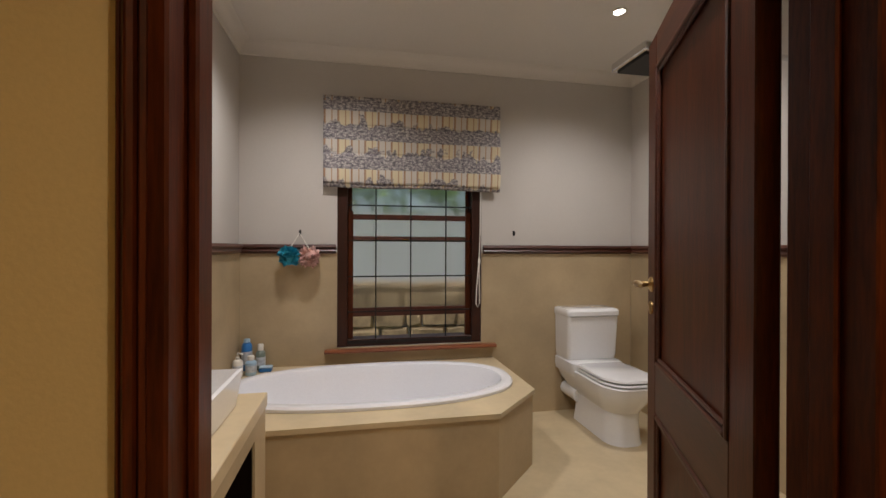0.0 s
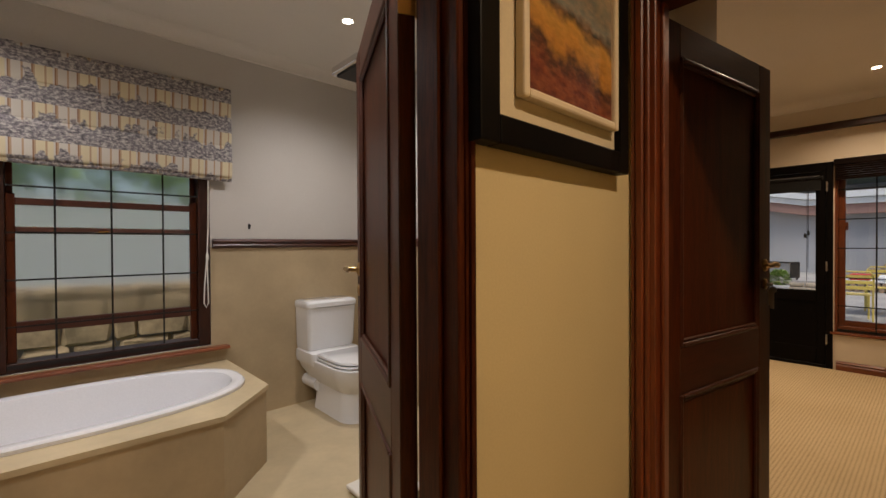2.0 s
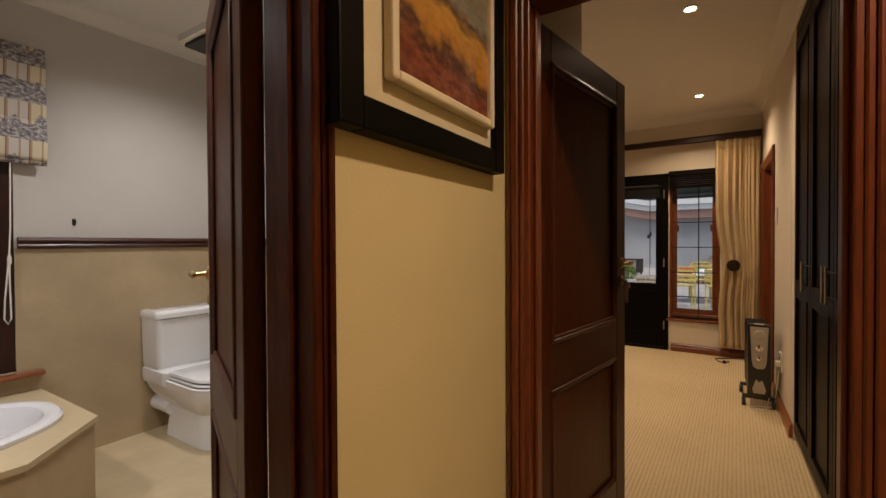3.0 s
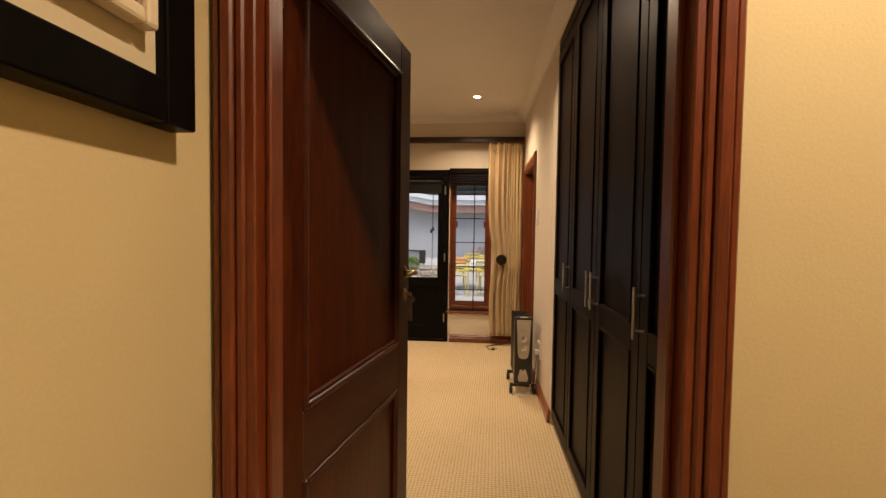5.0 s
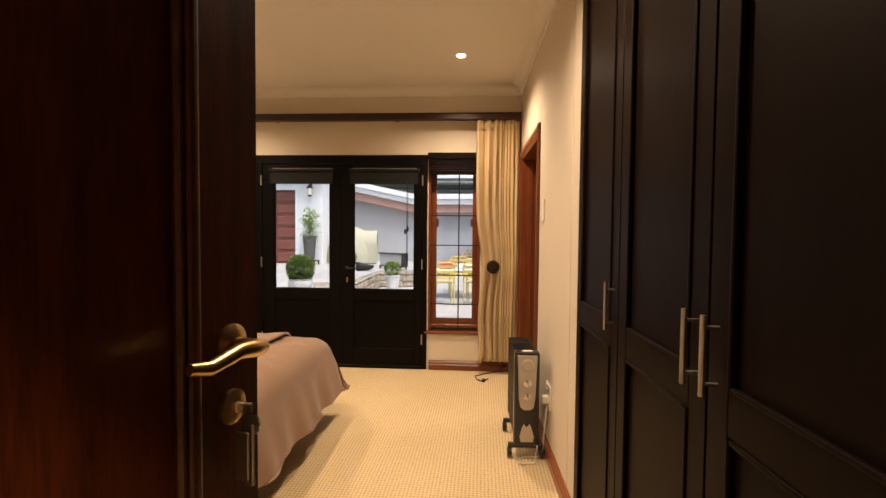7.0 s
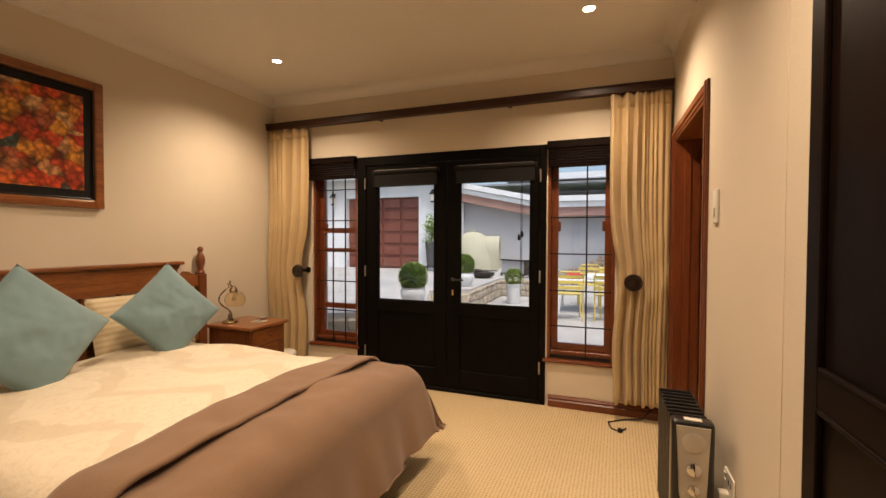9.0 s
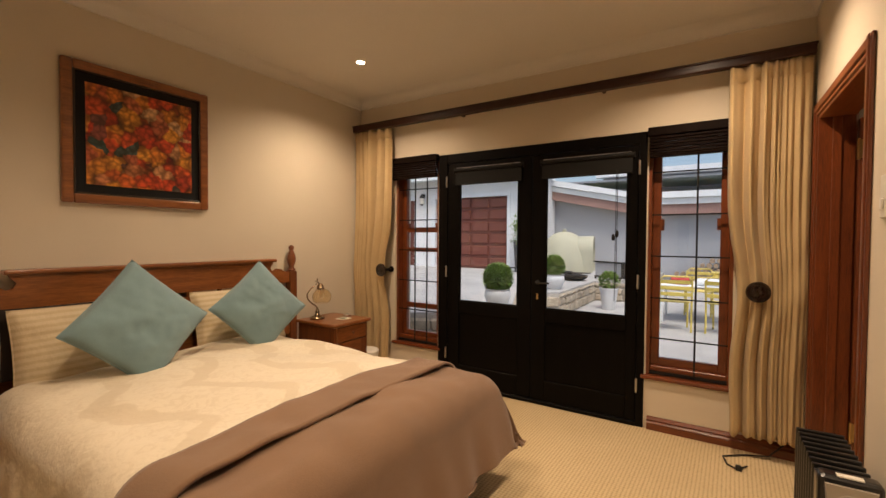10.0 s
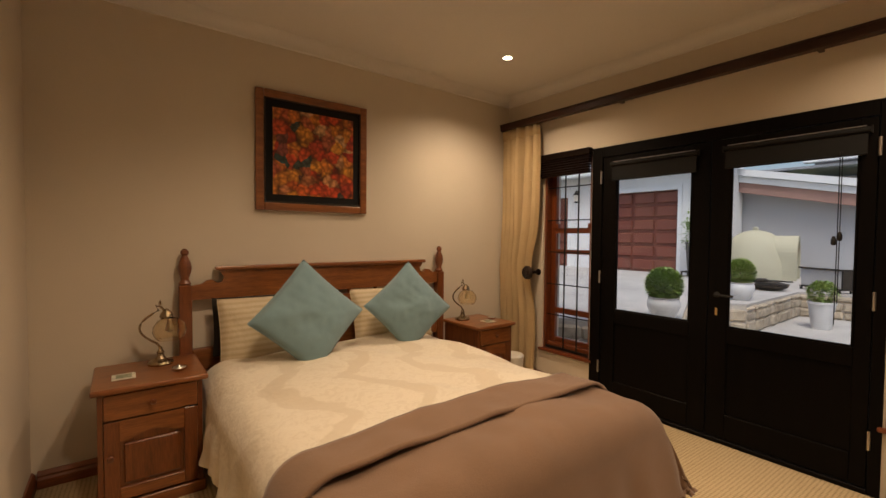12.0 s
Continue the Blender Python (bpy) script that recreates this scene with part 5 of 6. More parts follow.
# ---- bathroom ----
def bath_window():
    x0, x1, z0, z1 = 0.177, 1.28, 0.585, 2.30
    w = thing("window_bathroom", (0.73, 3.55, z0), "dark wooden sash window with obscured glass, slightly open below", "window", kind="structure")
    D = RAILWOOD_UP
    part("window_frame", nbox(x0, x0 + 0.075, 3.483, 3.62, z0, z1, 0.003), D, w)
    part("window_frame", nbox(x1 - 0.075, x1, 3.483, 3.62, z0, z1, 0.003), D, w)
    part("window_frame", nbox(x0 + 0.075, x1 - 0.075, 3.483, 3.62, z1 - 0.06, z1, 0.003), RAILWOOD_UP, w)
    part("window_frame", nbox(x0 + 0.075, x1 - 0.075, 3.49, 3.62, z0, z0 + 0.05, 0.003), RAILWOOD_UP, w)
    part("window_sill", nbox(0.09, 1.39, 3.405, 3.4715, 0.552, 0.576, 0.008, 2), MERANTI_X, w)
    g0, g1 = x0 + 0.075, x1 - 0.075
    lower = part("sash", nbox(g0, g0 + 0.04, 3.53, 3.56, z0 + 0.05, 1.60, 0.003), MAHOG, w)
    part("sash_stile", nbox(g1 - 0.04, g1, 3.53, 3.56, z0 + 0.05, 1.60, 0.003), MAHOG, lower)
    part("sash_rail", nbox(g0 + 0.04, g1 - 0.04, 3.53, 3.56, 0.80, 0.865, 0.003), MAHOG_X, lower)
    part("sash_rail", nbox(g0 + 0.04, g1 - 0.04, 3.53, 3.56, 1.535, 1.575, 0.003), MAHOG_X, lower)
    p = part("pane", nbox(g0 + 0.03, g1 - 0.03, 3.543, 3.548, 0.86, 1.54), FROST, lower, "obscured glass pane")
    p.visible_shadow = False
    upper = part("sash", nbox(g0, g0 + 0.03, 3.57, 3.60, z0 + 0.05, z1 - 0.06, 0.003), MAHOG, w)
    part("sash_stile", nbox(g1 - 0.03, g1, 3.57, 3.60, z0 + 0.05, z1 - 0.06, 0.003), MAHOG, upper)
    part("sash_rail", nbox(g0 + 0.03, g1 - 0.03, 3.57, 3.60, 1.37, 1.41, 0.003), MAHOG_X, upper)
    p = part("pane", nbox(g0 + 0.03, g1 - 0.03, 3.583, 3.588, 1.41, z1 - 0.06), FROST, upper, "obscured glass pane")
    p.visible_shadow = False
    b = thing("burglar_bars", (0.73, 3.5, z0), "black iron burglar bars across the bathroom window", "burglar bars", "window bars")
    for z in (1.64, 1.375, 1.105, 0.84):
        part("bar", nbox(x0 + 0.02, x1 - 0.02, 3.497, 3.503, z - 0.005, z + 0.005), IRON, b)
    for x in (0.46, 0.725, 1.00):
        part("bar", nbox(x - 0.005, x + 0.005, 3.503, 3.509, z0 + 0.02, z1 - 0.02), IRON, b)
    part("bar", nbox(x0 + 0.02, x1 - 0.02, 3.488, 3.503, z0 + 0.018, z0 + 0.04), IRON, b)
    c = thing("blind_cord", (1.25, 3.45, 0.85), "white looped blind cord beside the window", "cord")
    pts = [(1.262, 3.44, 1.77), (1.258, 3.44, 1.4), (1.252, 3.44, 1.25), (1.232, 3.44, 1.0), (1.228, 3.44, 0.89), (1.243, 3.44, 0.86), (1.256, 3.44, 0.89), (1.252, 3.44, 1.1), (1.252, 3.44, 1.25)]
    part("cord", tube(bmesh.new(), pts, 0.004, 8), WHITE_PLASTIC, c, smooth=True)
    part("tassel", lathe(bmesh.new(), 1.252, 3.44, [(0.006, 1.19), (0.010, 1.20), (0.010, 1.225), (0.004, 1.25)], 10), WHITE_PLASTIC, c, smooth=True)
    # sash lift
    part("sash_lock", nbox(0.66, 0.71, 3.515, 3.53, 1.375, 1.39, 0.003), BRASS, lower, "brass sash lock")


def toile():
    m, nt, p = nodes_of("toile_stripe")
    v = coords(nt)
    sp = nt.nodes.new("ShaderNodeSeparateXYZ")
    nt.links.new(v, sp.inputs[0])

    def stripe(scale, lo, hi, phase):
        a = nt.nodes.new("ShaderNodeMath")
        a.operation = "MULTIPLY_ADD"
        a.inputs[1].default_value, a.inputs[2].default_value = scale, phase
        nt.links.new(sp.outputs["X"], a.inputs[0])
        f = nt.nodes.new("ShaderNodeMath")
        f.operation = "FRACT"
        nt.links.new(a.outputs[0], f.inputs[0])
        return ramp(nt, f.outputs[0], [(lo - 0.02, (0, 0, 0)), (lo, (1, 1, 1)), (hi, (1, 1, 1)), (hi + 0.02, (0, 0, 0))])
    base = mixed(nt, stripe(5.2, 0.2, 0.6, 0.1), (0.56, 0.52, 0.46), (0.62, 0.54, 0.36))
    base = mixed(nt, stripe(10.4, 0.42, 0.52, 0.3), base, (0.26, 0.13, 0.07))
    base = mixed(nt, stripe(20.8, 0.44, 0.60, 0.1), base, (0.42, 0.28, 0.18))
    # repeating rows of scenery in slate ink
    rows = nt.nodes.new("ShaderNodeMath")
    rows.operation = "MULTIPLY_ADD"
    rows.inputs[1].default_value, rows.inputs[2].default_value = 4.7, 0.38
    nt.links.new(sp.outputs["Z"], rows.inputs[0])
    fr = nt.nodes.new("ShaderNodeMath")
    fr.operation = "FRACT"
    nt.links.new(rows.outputs[0], fr.inputs[0])
    n1 = noise_at(nt, coords(nt, (1, 0.0, 0.8)), 11.0, 3)
    n2 = noise_at(nt, coords(nt, (1, 0.0, 1.6)), 42.0, 4, 0.7)
    up = ramp(nt, fr.outputs[0], [(0.0, (0.9, 0.9, 0.9)), (0.10, (0.62, 0.62, 0.62)), (0.35, (0.52, 0.52, 0.52)), (0.75, (0.30, 0.30, 0.30)), (0.93, (0.2, 0.2, 0.2))])
    s = nt.nodes.new("ShaderNodeMath")
    s.operation = "MULTIPLY_ADD"
    s.inputs[1].default_value = 0.95
    nt.links.new(n1, s.inputs[0])
    nt.links.new(up, s.inputs[2])
    mask = ramp(nt, s.outputs[0], [(0.85, (0, 0, 0)), (0.89, (1, 1, 1))])
    ink = ramp(nt, n2, [(0.38, (0.10, 0.09, 0.10)), (0.5, (0.24, 0.22, 0.23)), (0.6, (0.50, 0.46, 0.42))])
    c = mixed(nt, mask, base, ink)
    nt.links.new(c, p.inputs["Base Color"])
    p.inputs["Roughness"].default_value = 0.9
    bump(nt, p, noise_at(nt, v, 400, 2), 0.3, 0.001)
    return m


def roman_blind():
    b = thing("roman_blind", (0.745, 3.43, 1.76), "roman blind in a grey toile and stripe fabric, half raised", "blind")
    T = toile()

    def fold(z_lo, z_hi, off, nm):
        def fn(u, v):
            z = z_lo + (z_hi - z_lo) * v
            return (0.08 + 1.332 * u, 3.425 - off - 0.012 * math.sin(math.pi * v) + 0.002 * math.sin(u * 14 + z_lo * 9), z + 0.004 * math.sin(u * 9 + z_lo * 5) * (1 - v))
        o = part(nm, sheet(bmesh.new(), 40, 10, fn), T, b, smooth=True)
        m = o.modifiers.new("thick", "SOLIDIFY")
        m.thickness = 0.004
    fold(2.215, 2.425, 0.0, "blind_fold")
    fold(2.00, 2.222, 0.004, "blind_fold")
    fold(1.785, 2.01, 0.010, "blind_fold")
    fold(1.76, 1.80, -0.006, "blind_hem")
    part("headrail", nbox(0.085, 1.405, 3.435, 3.472, 2.395, 2.422), WHITE_PLASTIC, b)
    part("back_lining", nbox(0.09, 1.40, 3.43, 3.434, 1.765, 2.40), plain("lining", (0.6, 0.55, 0.45), 0.9), b, "pale lining")


def oval(cx, cy, a, b, n=2.4, seg=72):
    pts = []
    for k in range(seg):
        t = 2 * math.pi * k / seg
        c, s = math.cos(t), math.sin(t)
        pts.append((cx + a * math.copysign(abs(c) ** (2 / n), c), cy + b * math.copysign(abs(s) ** (2 / n), s)))
    return pts


def bathtub():
    cx, cy = 0.435, 2.94
    deck = [(-0.489, 2.365), (1.055, 2.365), (1.379, 2.69), (1.365, 3.471), (-0.489, 3.471)]
    d = thing("bath_surround", (0.4, 2.9, 0), "sand-plastered built-in bath surround with a chamfered corner", "bath surround")
    # side walls of the surround
    n = len(deck)
    for i in range(n):
        (ax, ay), (bx, by) = deck[i], deck[(i + 1) % n]
        m = Vector((bx - ax, by - ay))
        nrm = Vector((-m.y, m.x)).normalized() * 0.03
        part("apron", prism(bmesh.new(), [(ax, ay), (bx, by), (bx + nrm.x, by + nrm.y), (ax + nrm.x, ay + nrm.y)], 0.001, 0.440), SAND, d)
    top = bmesh.new()
    hole = oval(cx, cy, 0.86, 0.405)
    lip = [(-0.489, 2.352), (1.060, 2.352), (1.392, 2.685), (1.378, 3.471), (-0.489, 3.471)]

    def on_lip(px, py):
        dx, dy = px - cx, py - cy
        best = 9.0
        for i in range(len(lip)):
            (ax, ay), (bx, by) = lip[i], lip[(i + 1) % len(lip)]
            ex, ey = bx - ax, by - ay
            den = dx * ey - dy * ex
            if abs(den) < 1e-9:
                continue
            s = ((ax - cx) * ey - (ay - cy) * ex) / den
            u = ((ax - cx) * dy - (ay - cy) * dx) / den
            if s > 0 and -1e-6 <= u <= 1 + 1e-6:
                best = min(best, s)
        return cx + dx * best, cy + dy * best
    dirs = sorted(hole + [(cx + (x - cx) * 0.5, cy + (y - cy) * 0.5) for x, y in lip], key=lambda q: math.atan2(q[1] - cy, q[0] - cx))
    ring = []
    for x, y in dirs:
        ang = math.atan2((y - cy) / 0.405, (x - cx) / 0.86)
        c, s = math.cos(ang), math.sin(ang)
        r = 1 / (abs(c) ** 2.4 + abs(s) ** 2.4) ** (1 / 2.4)
        ix, iy = cx + 0.86 * c * r, cy + 0.405 * s * r
        ox, oy = on_lip(x, y)
        ring.append([top.verts.new(q) for q in ((ix, iy, 0.462), (ox, oy, 0.462), (ox, oy, 0.436), (ix, iy, 0.436))])
    for i in range(len(ring)):
        a, b = ring[i], ring[(i + 1) % len(ring)]
        for k in range(4):
            top.faces.new((a[k], a[(k + 1) % 4], b[(k + 1) % 4], b[k]))
    part("deck", top, SAND_FLOOR, d, "smooth sand-coloured deck")
    t = thing("bathtub", (cx, cy, 0.1), "white acrylic oval drop-in bathtub", "bathtub")
    bm = bmesh.new()
    levels = [(0.880, 0.425, 0.463, 2.4), (0.882, 0.427, 0.480, 2.4), (0.870, 0.415, 0.492, 2.4), (0.835, 0.380, 0.494, 2.4), (0.812, 0.358, 0.486, 2.4), (0.79, 0.340, 0.44, 2.4), (0.73, 0.305, 0.25, 2.5), (0.66, 0.265, 0.12, 2.6), (0.55, 0.21, 0.085, 2.6), (0.2, 0.08, 0.078, 2.4)]
    rings = [[bm.verts.new((x, y, z)) for x, y in oval(cx, cy, a, b, n)] for a, b, z, n in levels]
    for a, b in zip(rings, rings[1:]):
        for k in range(72):
            bm.faces.new((a[k], a[(k + 1) % 72], b[(k + 1) % 72], b[k]))
    bm.faces.new(rings[-1])
    shell = part("tub_shell", bm, ACRYLIC, t, smooth=True)
    part("overflow", lathe(bmesh.new(), 0, 0, [(0.03, 0), (0.028, 0.006), (0.01, 0.008)], 20, Matrix.Translation((1.175, 2.94, 0.38)) @ Matrix.Rotation(radians(-75), 4, "Y")), CHROME, t, "chrome overflow cover", True)
    part("waste", lathe(bmesh.new(), cx, cy, [(0.03, 0.079), (0.028, 0.083), (0.01, 0.084)], 20), CHROME, t, "chrome waste", True)


def toilet():
    cx = 2.116
    t = thing("toilet", (cx, 3.1, 0), "white ceramic close-coupled toilet with the lid down", "toilet")

    def rounded(w, y0, y1, r, front=0.5, n=10):
        # plan outline with a rounded front (towards -y)
        pts = [(cx + w / 2, y1), (cx + w / 2, y0 + r)]
        for k in range(1, n):
            a = k / n * math.pi / 2
            pts.append((cx + w / 2 - r * 0.9 * (1 - math.cos(a)), y0 + r - r * math.sin(a)))
        half = list(pts)
        return half + [(2 * cx - x, y) for x, y in reversed(half)]

    def loft(levels):
        bm = bmesh.new()
        rs = [[bm.verts.new((x, y, z)) for x, y in rounded(w, y0, y1, r)] for w, y0, y1, r, z in levels]
        for a, b in zip(rs, rs[1:]):
            for k in range(len(a)):
                bm.faces.new((a[k], a[(k + 1) % len(a)], b[(k + 1) % len(a)], b[k]))
        bm.faces.new(rs[0])
        bm.faces.new(rs[-1])
        return bm
    part("pedestal", loft([(0.275, 2.775, 3.30, 0.13, 0.001), (0.265, 2.785, 3.30, 0.13, 0.03), (0.25, 2.80, 3.28, 0.12, 0.16), (0.26, 2.79, 3.30, 0.12, 0.25)]), CERAMIC, t, smooth=True)
    part("bowl", loft([(0.26, 2.79, 3.32, 0.12, 0.215), (0.30, 2.765, 3.38, 0.14, 0.25), (0.365, 2.72, 3.44, 0.16, 0.315), (0.395, 2.70, 3.465, 0.17, 0.375), (0.40, 2.695, 3.468, 0.17, 0.402), (0.385, 2.705, 3.46, 0.165, 0.410)]), CERAMIC, t, smooth=True)
    part("shoulder", loft([(0.41, 3.16, 3.468, 0.06, 0.36), (0.425, 3.15, 3.468, 0.06, 0.40), (0.42, 3.155, 3.468, 0.06, 0.452), (0.40, 3.17, 3.46, 0.06, 0.460)]), CERAMIC, t, "raised ceramic shoulder under the cistern", smooth=True)
    part("seat", loft([(0.36, 2.715, 3.15, 0.16, 0.416), (0.385, 2.695, 3.15, 0.17, 0.421), (0.38, 2.70, 3.15, 0.17, 0.433)]), CERAMIC, t, smooth=True)
    lid = part("lid", loft([(0.345, 2.725, 3.15, 0.155, 0.440), (0.378, 2.70, 3.15, 0.17, 0.445), (0.372, 2.706, 3.15, 0.168, 0.460), (0.31, 2.77, 3.14, 0.14, 0.467)]), CERAMIC, t, smooth=True)
    part("cistern", loft([(0.40, 3.262, 3.468, 0.035, 0.462), (0.412, 3.252, 3.468, 0.035, 0.50), (0.425, 3.235, 3.468, 0.035, 0.795)]), CERAMIC, t, smooth=True)
    part("cistern_lid", loft([(0.435, 3.235, 3.469, 0.04, 0.797), (0.440, 3.222, 3.469, 0.045, 0.806), (0.440, 3.222, 3.469, 0.045, 0.835), (0.43, 3.235, 3.46, 0.045, 0.850), (0.38, 3.26, 3.45, 0.04, 0.856)]), CERAMIC, t, smooth=True)
    part("flush_button", lathe(bmesh.new(), cx, 3.35, [(0.024, 0.856), (0.024, 0.864), (0.018, 0.867), (0.002, 0.867)], 20), CHROME, t, "chrome flush button", True)
    for x in (cx - 0.08, cx + 0.08):
        part("hinge", lathe(bmesh.new(), x, 3.148, [(0.014, 0.411), (0.014, 0.458)], 12), CERAMIC, t)
    part("waste_pipe", tube(bmesh.new(), [(cx - 0.11, 3.25, 0.19), (cx - 0.11, 3.47, 0.19)], 0.055, 14), CERAMIC, t, smooth=True)


def vanity():
    v = thing("vanity", (-0.27, 1.5, 0), "sand-plastered vanity counter with an open shelf below", "vanity")
    part("countertop", nbox(-0.489, -0.035, 0.86, 2.12, 0.665, 0.72, 0.004), SAND_FLOOR, v, "smooth sand-coloured top")
    part("end_wall", nbox(-0.489, -0.042, 1.93, 2.112, 0.001, 0.664), SAND, v)
    part("end_wall", nbox(-0.489, -0.042, 0.86, 0.94, 0.001, 0.664), SAND, v)
    part("front_lintel", nbox(-0.10, -0.042, 0.94, 1.93, 0.60, 0.664), SAND, v)
    # Near-black shelf and added sheets put the shade of the recess into colour.
    part("shelf", nbox(-0.475, -0.05, 0.94, 1.915, 0.12, 0.15), ESPRESSO, v, "shelf board coloured dark to stand in for shade")
    part("lining", nbox(-0.488, -0.476, 0.94, 1.93, 0.001, 0.664), ESPRESSO, v, "added dark sheet standing in for the shade of the recess")
    part("lining", nbox(-0.475, -0.05, 1.916, 1.929, 0.001, 0.60), ESPRESSO, v, "added dark sheet standing in for the shade of the recess")
    b = thing("basin", (-0.28, 1.75, 0.721), "white rectangular ceramic basin on the counter", "basin")
    bm = bmesh.new()
    levels = [((-0.455, -0.120, 1.475, 1.975), 0.721), ((-0.475, -0.100, 1.455, 2.0), 0.855), ((-0.462, -0.113, 1.468, 1.987), 0.858), ((-0.44, -0.135, 1.49, 1.965), 0.80), ((-0.42, -0.155, 1.51, 1.945), 0.76)]
    rs = [[bm.verts.new(q) for q in ((x0, y0, z), (x1, y0, z), (x1, y1, z), (x0, y1, z))] for (x0, x1, y0, y1), z in levels]
    for a, c in zip(rs, rs[1:]):
        for k in range(4):
            bm.faces.new((a[k], a[(k + 1) % 4], c[(k + 1) % 4], c[k]))
    bm.faces.new(rs[0])
    bm.faces.new(rs[-1])
    part("bowl", bm, CERAMIC, b)
    part("waste", lathe(bmesh.new(), -0.29, 1.73, [(0.022, 0.761), (0.02, 0.765), (0.004, 0.766)], 16), CHROME, b, "chrome waste", True)
    f = thing("basin_tap", (-0.45, 1.40, 0.72), "chrome basin tap on the counter", "tap")
    part("body", lathe(bmesh.new(), -0.33, 1.40, [(0.026, 0.721), (0.022, 0.73), (0.018, 0.90), (0.014, 0.915)], 16), CHROME, f, smooth=True)
    part("spout", tube(bmesh.new(), [(-0.33, 1.40, 0.89), (-0.32, 1.46, 0.905), (-0.31, 1.55, 0.895)], 0.011, 10), CHROME, f, smooth=True)


def bottle(x, y, z, r, h, body, cap, style, label):
    b = thing("toiletry_bottle", (x, y, z), label, "bottle", "bath bottles")
    sh = h * (0.72 if style != "can" else 0.86)
    part("body", lathe(bmesh.new(), x, y, [(r * 0.9, z + 0.001), (r, z + 0.01), (r, z + sh * 0.9), (r * 0.75, z + sh), (r * 0.35, z + sh + 0.006)], 18), body, b, smooth=True)
    if style == "pump":
        bm = lathe(bmesh.new(), x, y, [(r * 0.4, z + sh + 0.006), (r * 0.4, z + sh + 0.02), (0.005, z + sh + 0.022), (0.005, z + h)], 12)
        tube(bm, [(x, y, z + h), (x + 0.035, y - 0.02, z + h - 0.004)], 0.006, 8)
        part("pump", bm, cap, b, "white pump top", True)
    else:
        part("cap", lathe(bmesh.new(), x, y, [(r * 0.6, z + sh + 0.006), (r * 0.62, z + h * 0.97), (r * 0.5, z + h), (0.002, z + h)], 16), cap, b, smooth=True)
    part("label_band", lathe(bmesh.new(), x, y, [(r + 0.0006, z + sh * 0.25), (r + 0.0008, z + sh * 0.26), (r + 0.0008, z + sh * 0.7), (r + 0.0006, z + sh * 0.71)], 18), plain("label_paper", (0.5, 0.52, 0.55), 0.5, var=0.3, big=40, relief=0), b, "pale printed label")


def bath_small():
    BLUE = plain("blue_plastic", (0.03, 0.16, 0.42), 0.3, relief=0, coat=0.3)
    PALEB = plain("pale_blue_plastic", (0.35, 0.50, 0.62), 0.3, relief=0)
    GREEN = plain("grey_green_plastic", (0.16, 0.20, 0.17), 0.3, relief=0)
    bottle(-0.43, 3.42, 0.464, 0.035, 0.22, BLUE, PALEB, "can", "blue spray can of bath foam on the bath surround")
    bottle(-0.34, 3.42, 0.464, 0.032, 0.18, GREEN, WHITE_PLASTIC, "cap", "grey-green shampoo bottle on the bath surround")
    bottle(-0.445, 3.25, 0.464, 0.032, 0.16, WHITE_PLASTIC, WHITE_PLASTIC, "pump", "white pump bottle on the bath surround")
    bottle(-0.375, 3.30, 0.464, 0.036, 0.13, PALEB, WHITE_PLASTIC, "cap", "pale blue lotion bottle on the bath surround")
    s = thing("soap_box", (-0.31, 3.36, 0.464), "small dark blue box on the bath surround", "box")
    part("carton", nbox(-0.335, -0.255, 3.345, 3.40, 0.464, 0.49, 0.003), BLUE, s)
    part("lid", nbox(-0.337, -0.253, 3.343, 3.402, 0.4905, 0.499, 0.003), PALEB, s)
    # bath puffs on a wall hook
    for x, z, col, nm, lb, sd in ((-0.150, 1.255, (0.02, 0.30, 0.42), "turquoise_net", "turquoise net bath puff hanging from a wall hook", 1), (-0.010, 1.255, (0.62, 0.38, 0.33), "pink_net", "pale pink net bath puff hanging from a wall hook", 2)):
        p = thing("bath_puff", (x, 3.40, z), lb, "bath puff", "bath puffs")
        rnd = random.Random(sd)
        bm = bmesh.new()
        for k in range(70):
            d = Vector((rnd.gauss(0, 1), rnd.gauss(0, 1), rnd.gauss(0, 1))).normalized()
            q = d.to_track_quat("Z", "Y").to_matrix().to_4x4()
            w, hh = rnd.uniform(0.03, 0.05), rnd.uniform(0.07, 0.092)
            c = Vector((x, 3.395, z))
            pts = []
            for i in range(7):
                a = i / 6 * 2 * math.pi
                pts.append(c + q @ Vector((w * math.sin(a * 1.0), 0.012 * math.sin(2 * a + k), hh * (0.75 + 0.25 * math.cos(2 * a + k)))))
            prev = None
            for i, pt in enumerate(pts):
                inner = c + (pt - c) * 0.55
                cur = (bm.verts.new(pt), bm.verts.new(inner))
                if prev:
                    bm.faces.new((prev[0], cur[0], cur[1], prev[1]))
                prev = cur
        core = lathe(bmesh.new(), 0, 0, [(0.001, -0.06), (0.042, -0.042), (0.06, 0), (0.042, 0.042), (0.001, 0.06)], 12, Matrix.Translation((x, 3.395, z)))
        M = plain(nm, col, 0.6, relief=0.1, var=0.25, big=30)
        part("ruffle", bm, M, p)
        part("core", core, M, p, smooth=True)
        part("string", tube(bmesh.new(), [(x, 3.40, z + 0.05), (-0.085, 3.455, 1.425)], 0.003, 6), WHITE_PLASTIC, p, "white hanging string")
    for x, z in ((-0.085, 1.43), (1.548, 1.44)):
        h = thing("wall_hook", (x, 3.479, z), "small dark metal wall hook", "hook", "wall hooks")
        part("plate", nbox(x - 0.008, x + 0.008, 3.474, 3.4795, z - 0.02, z + 0.02, 0.002), IRON, h)
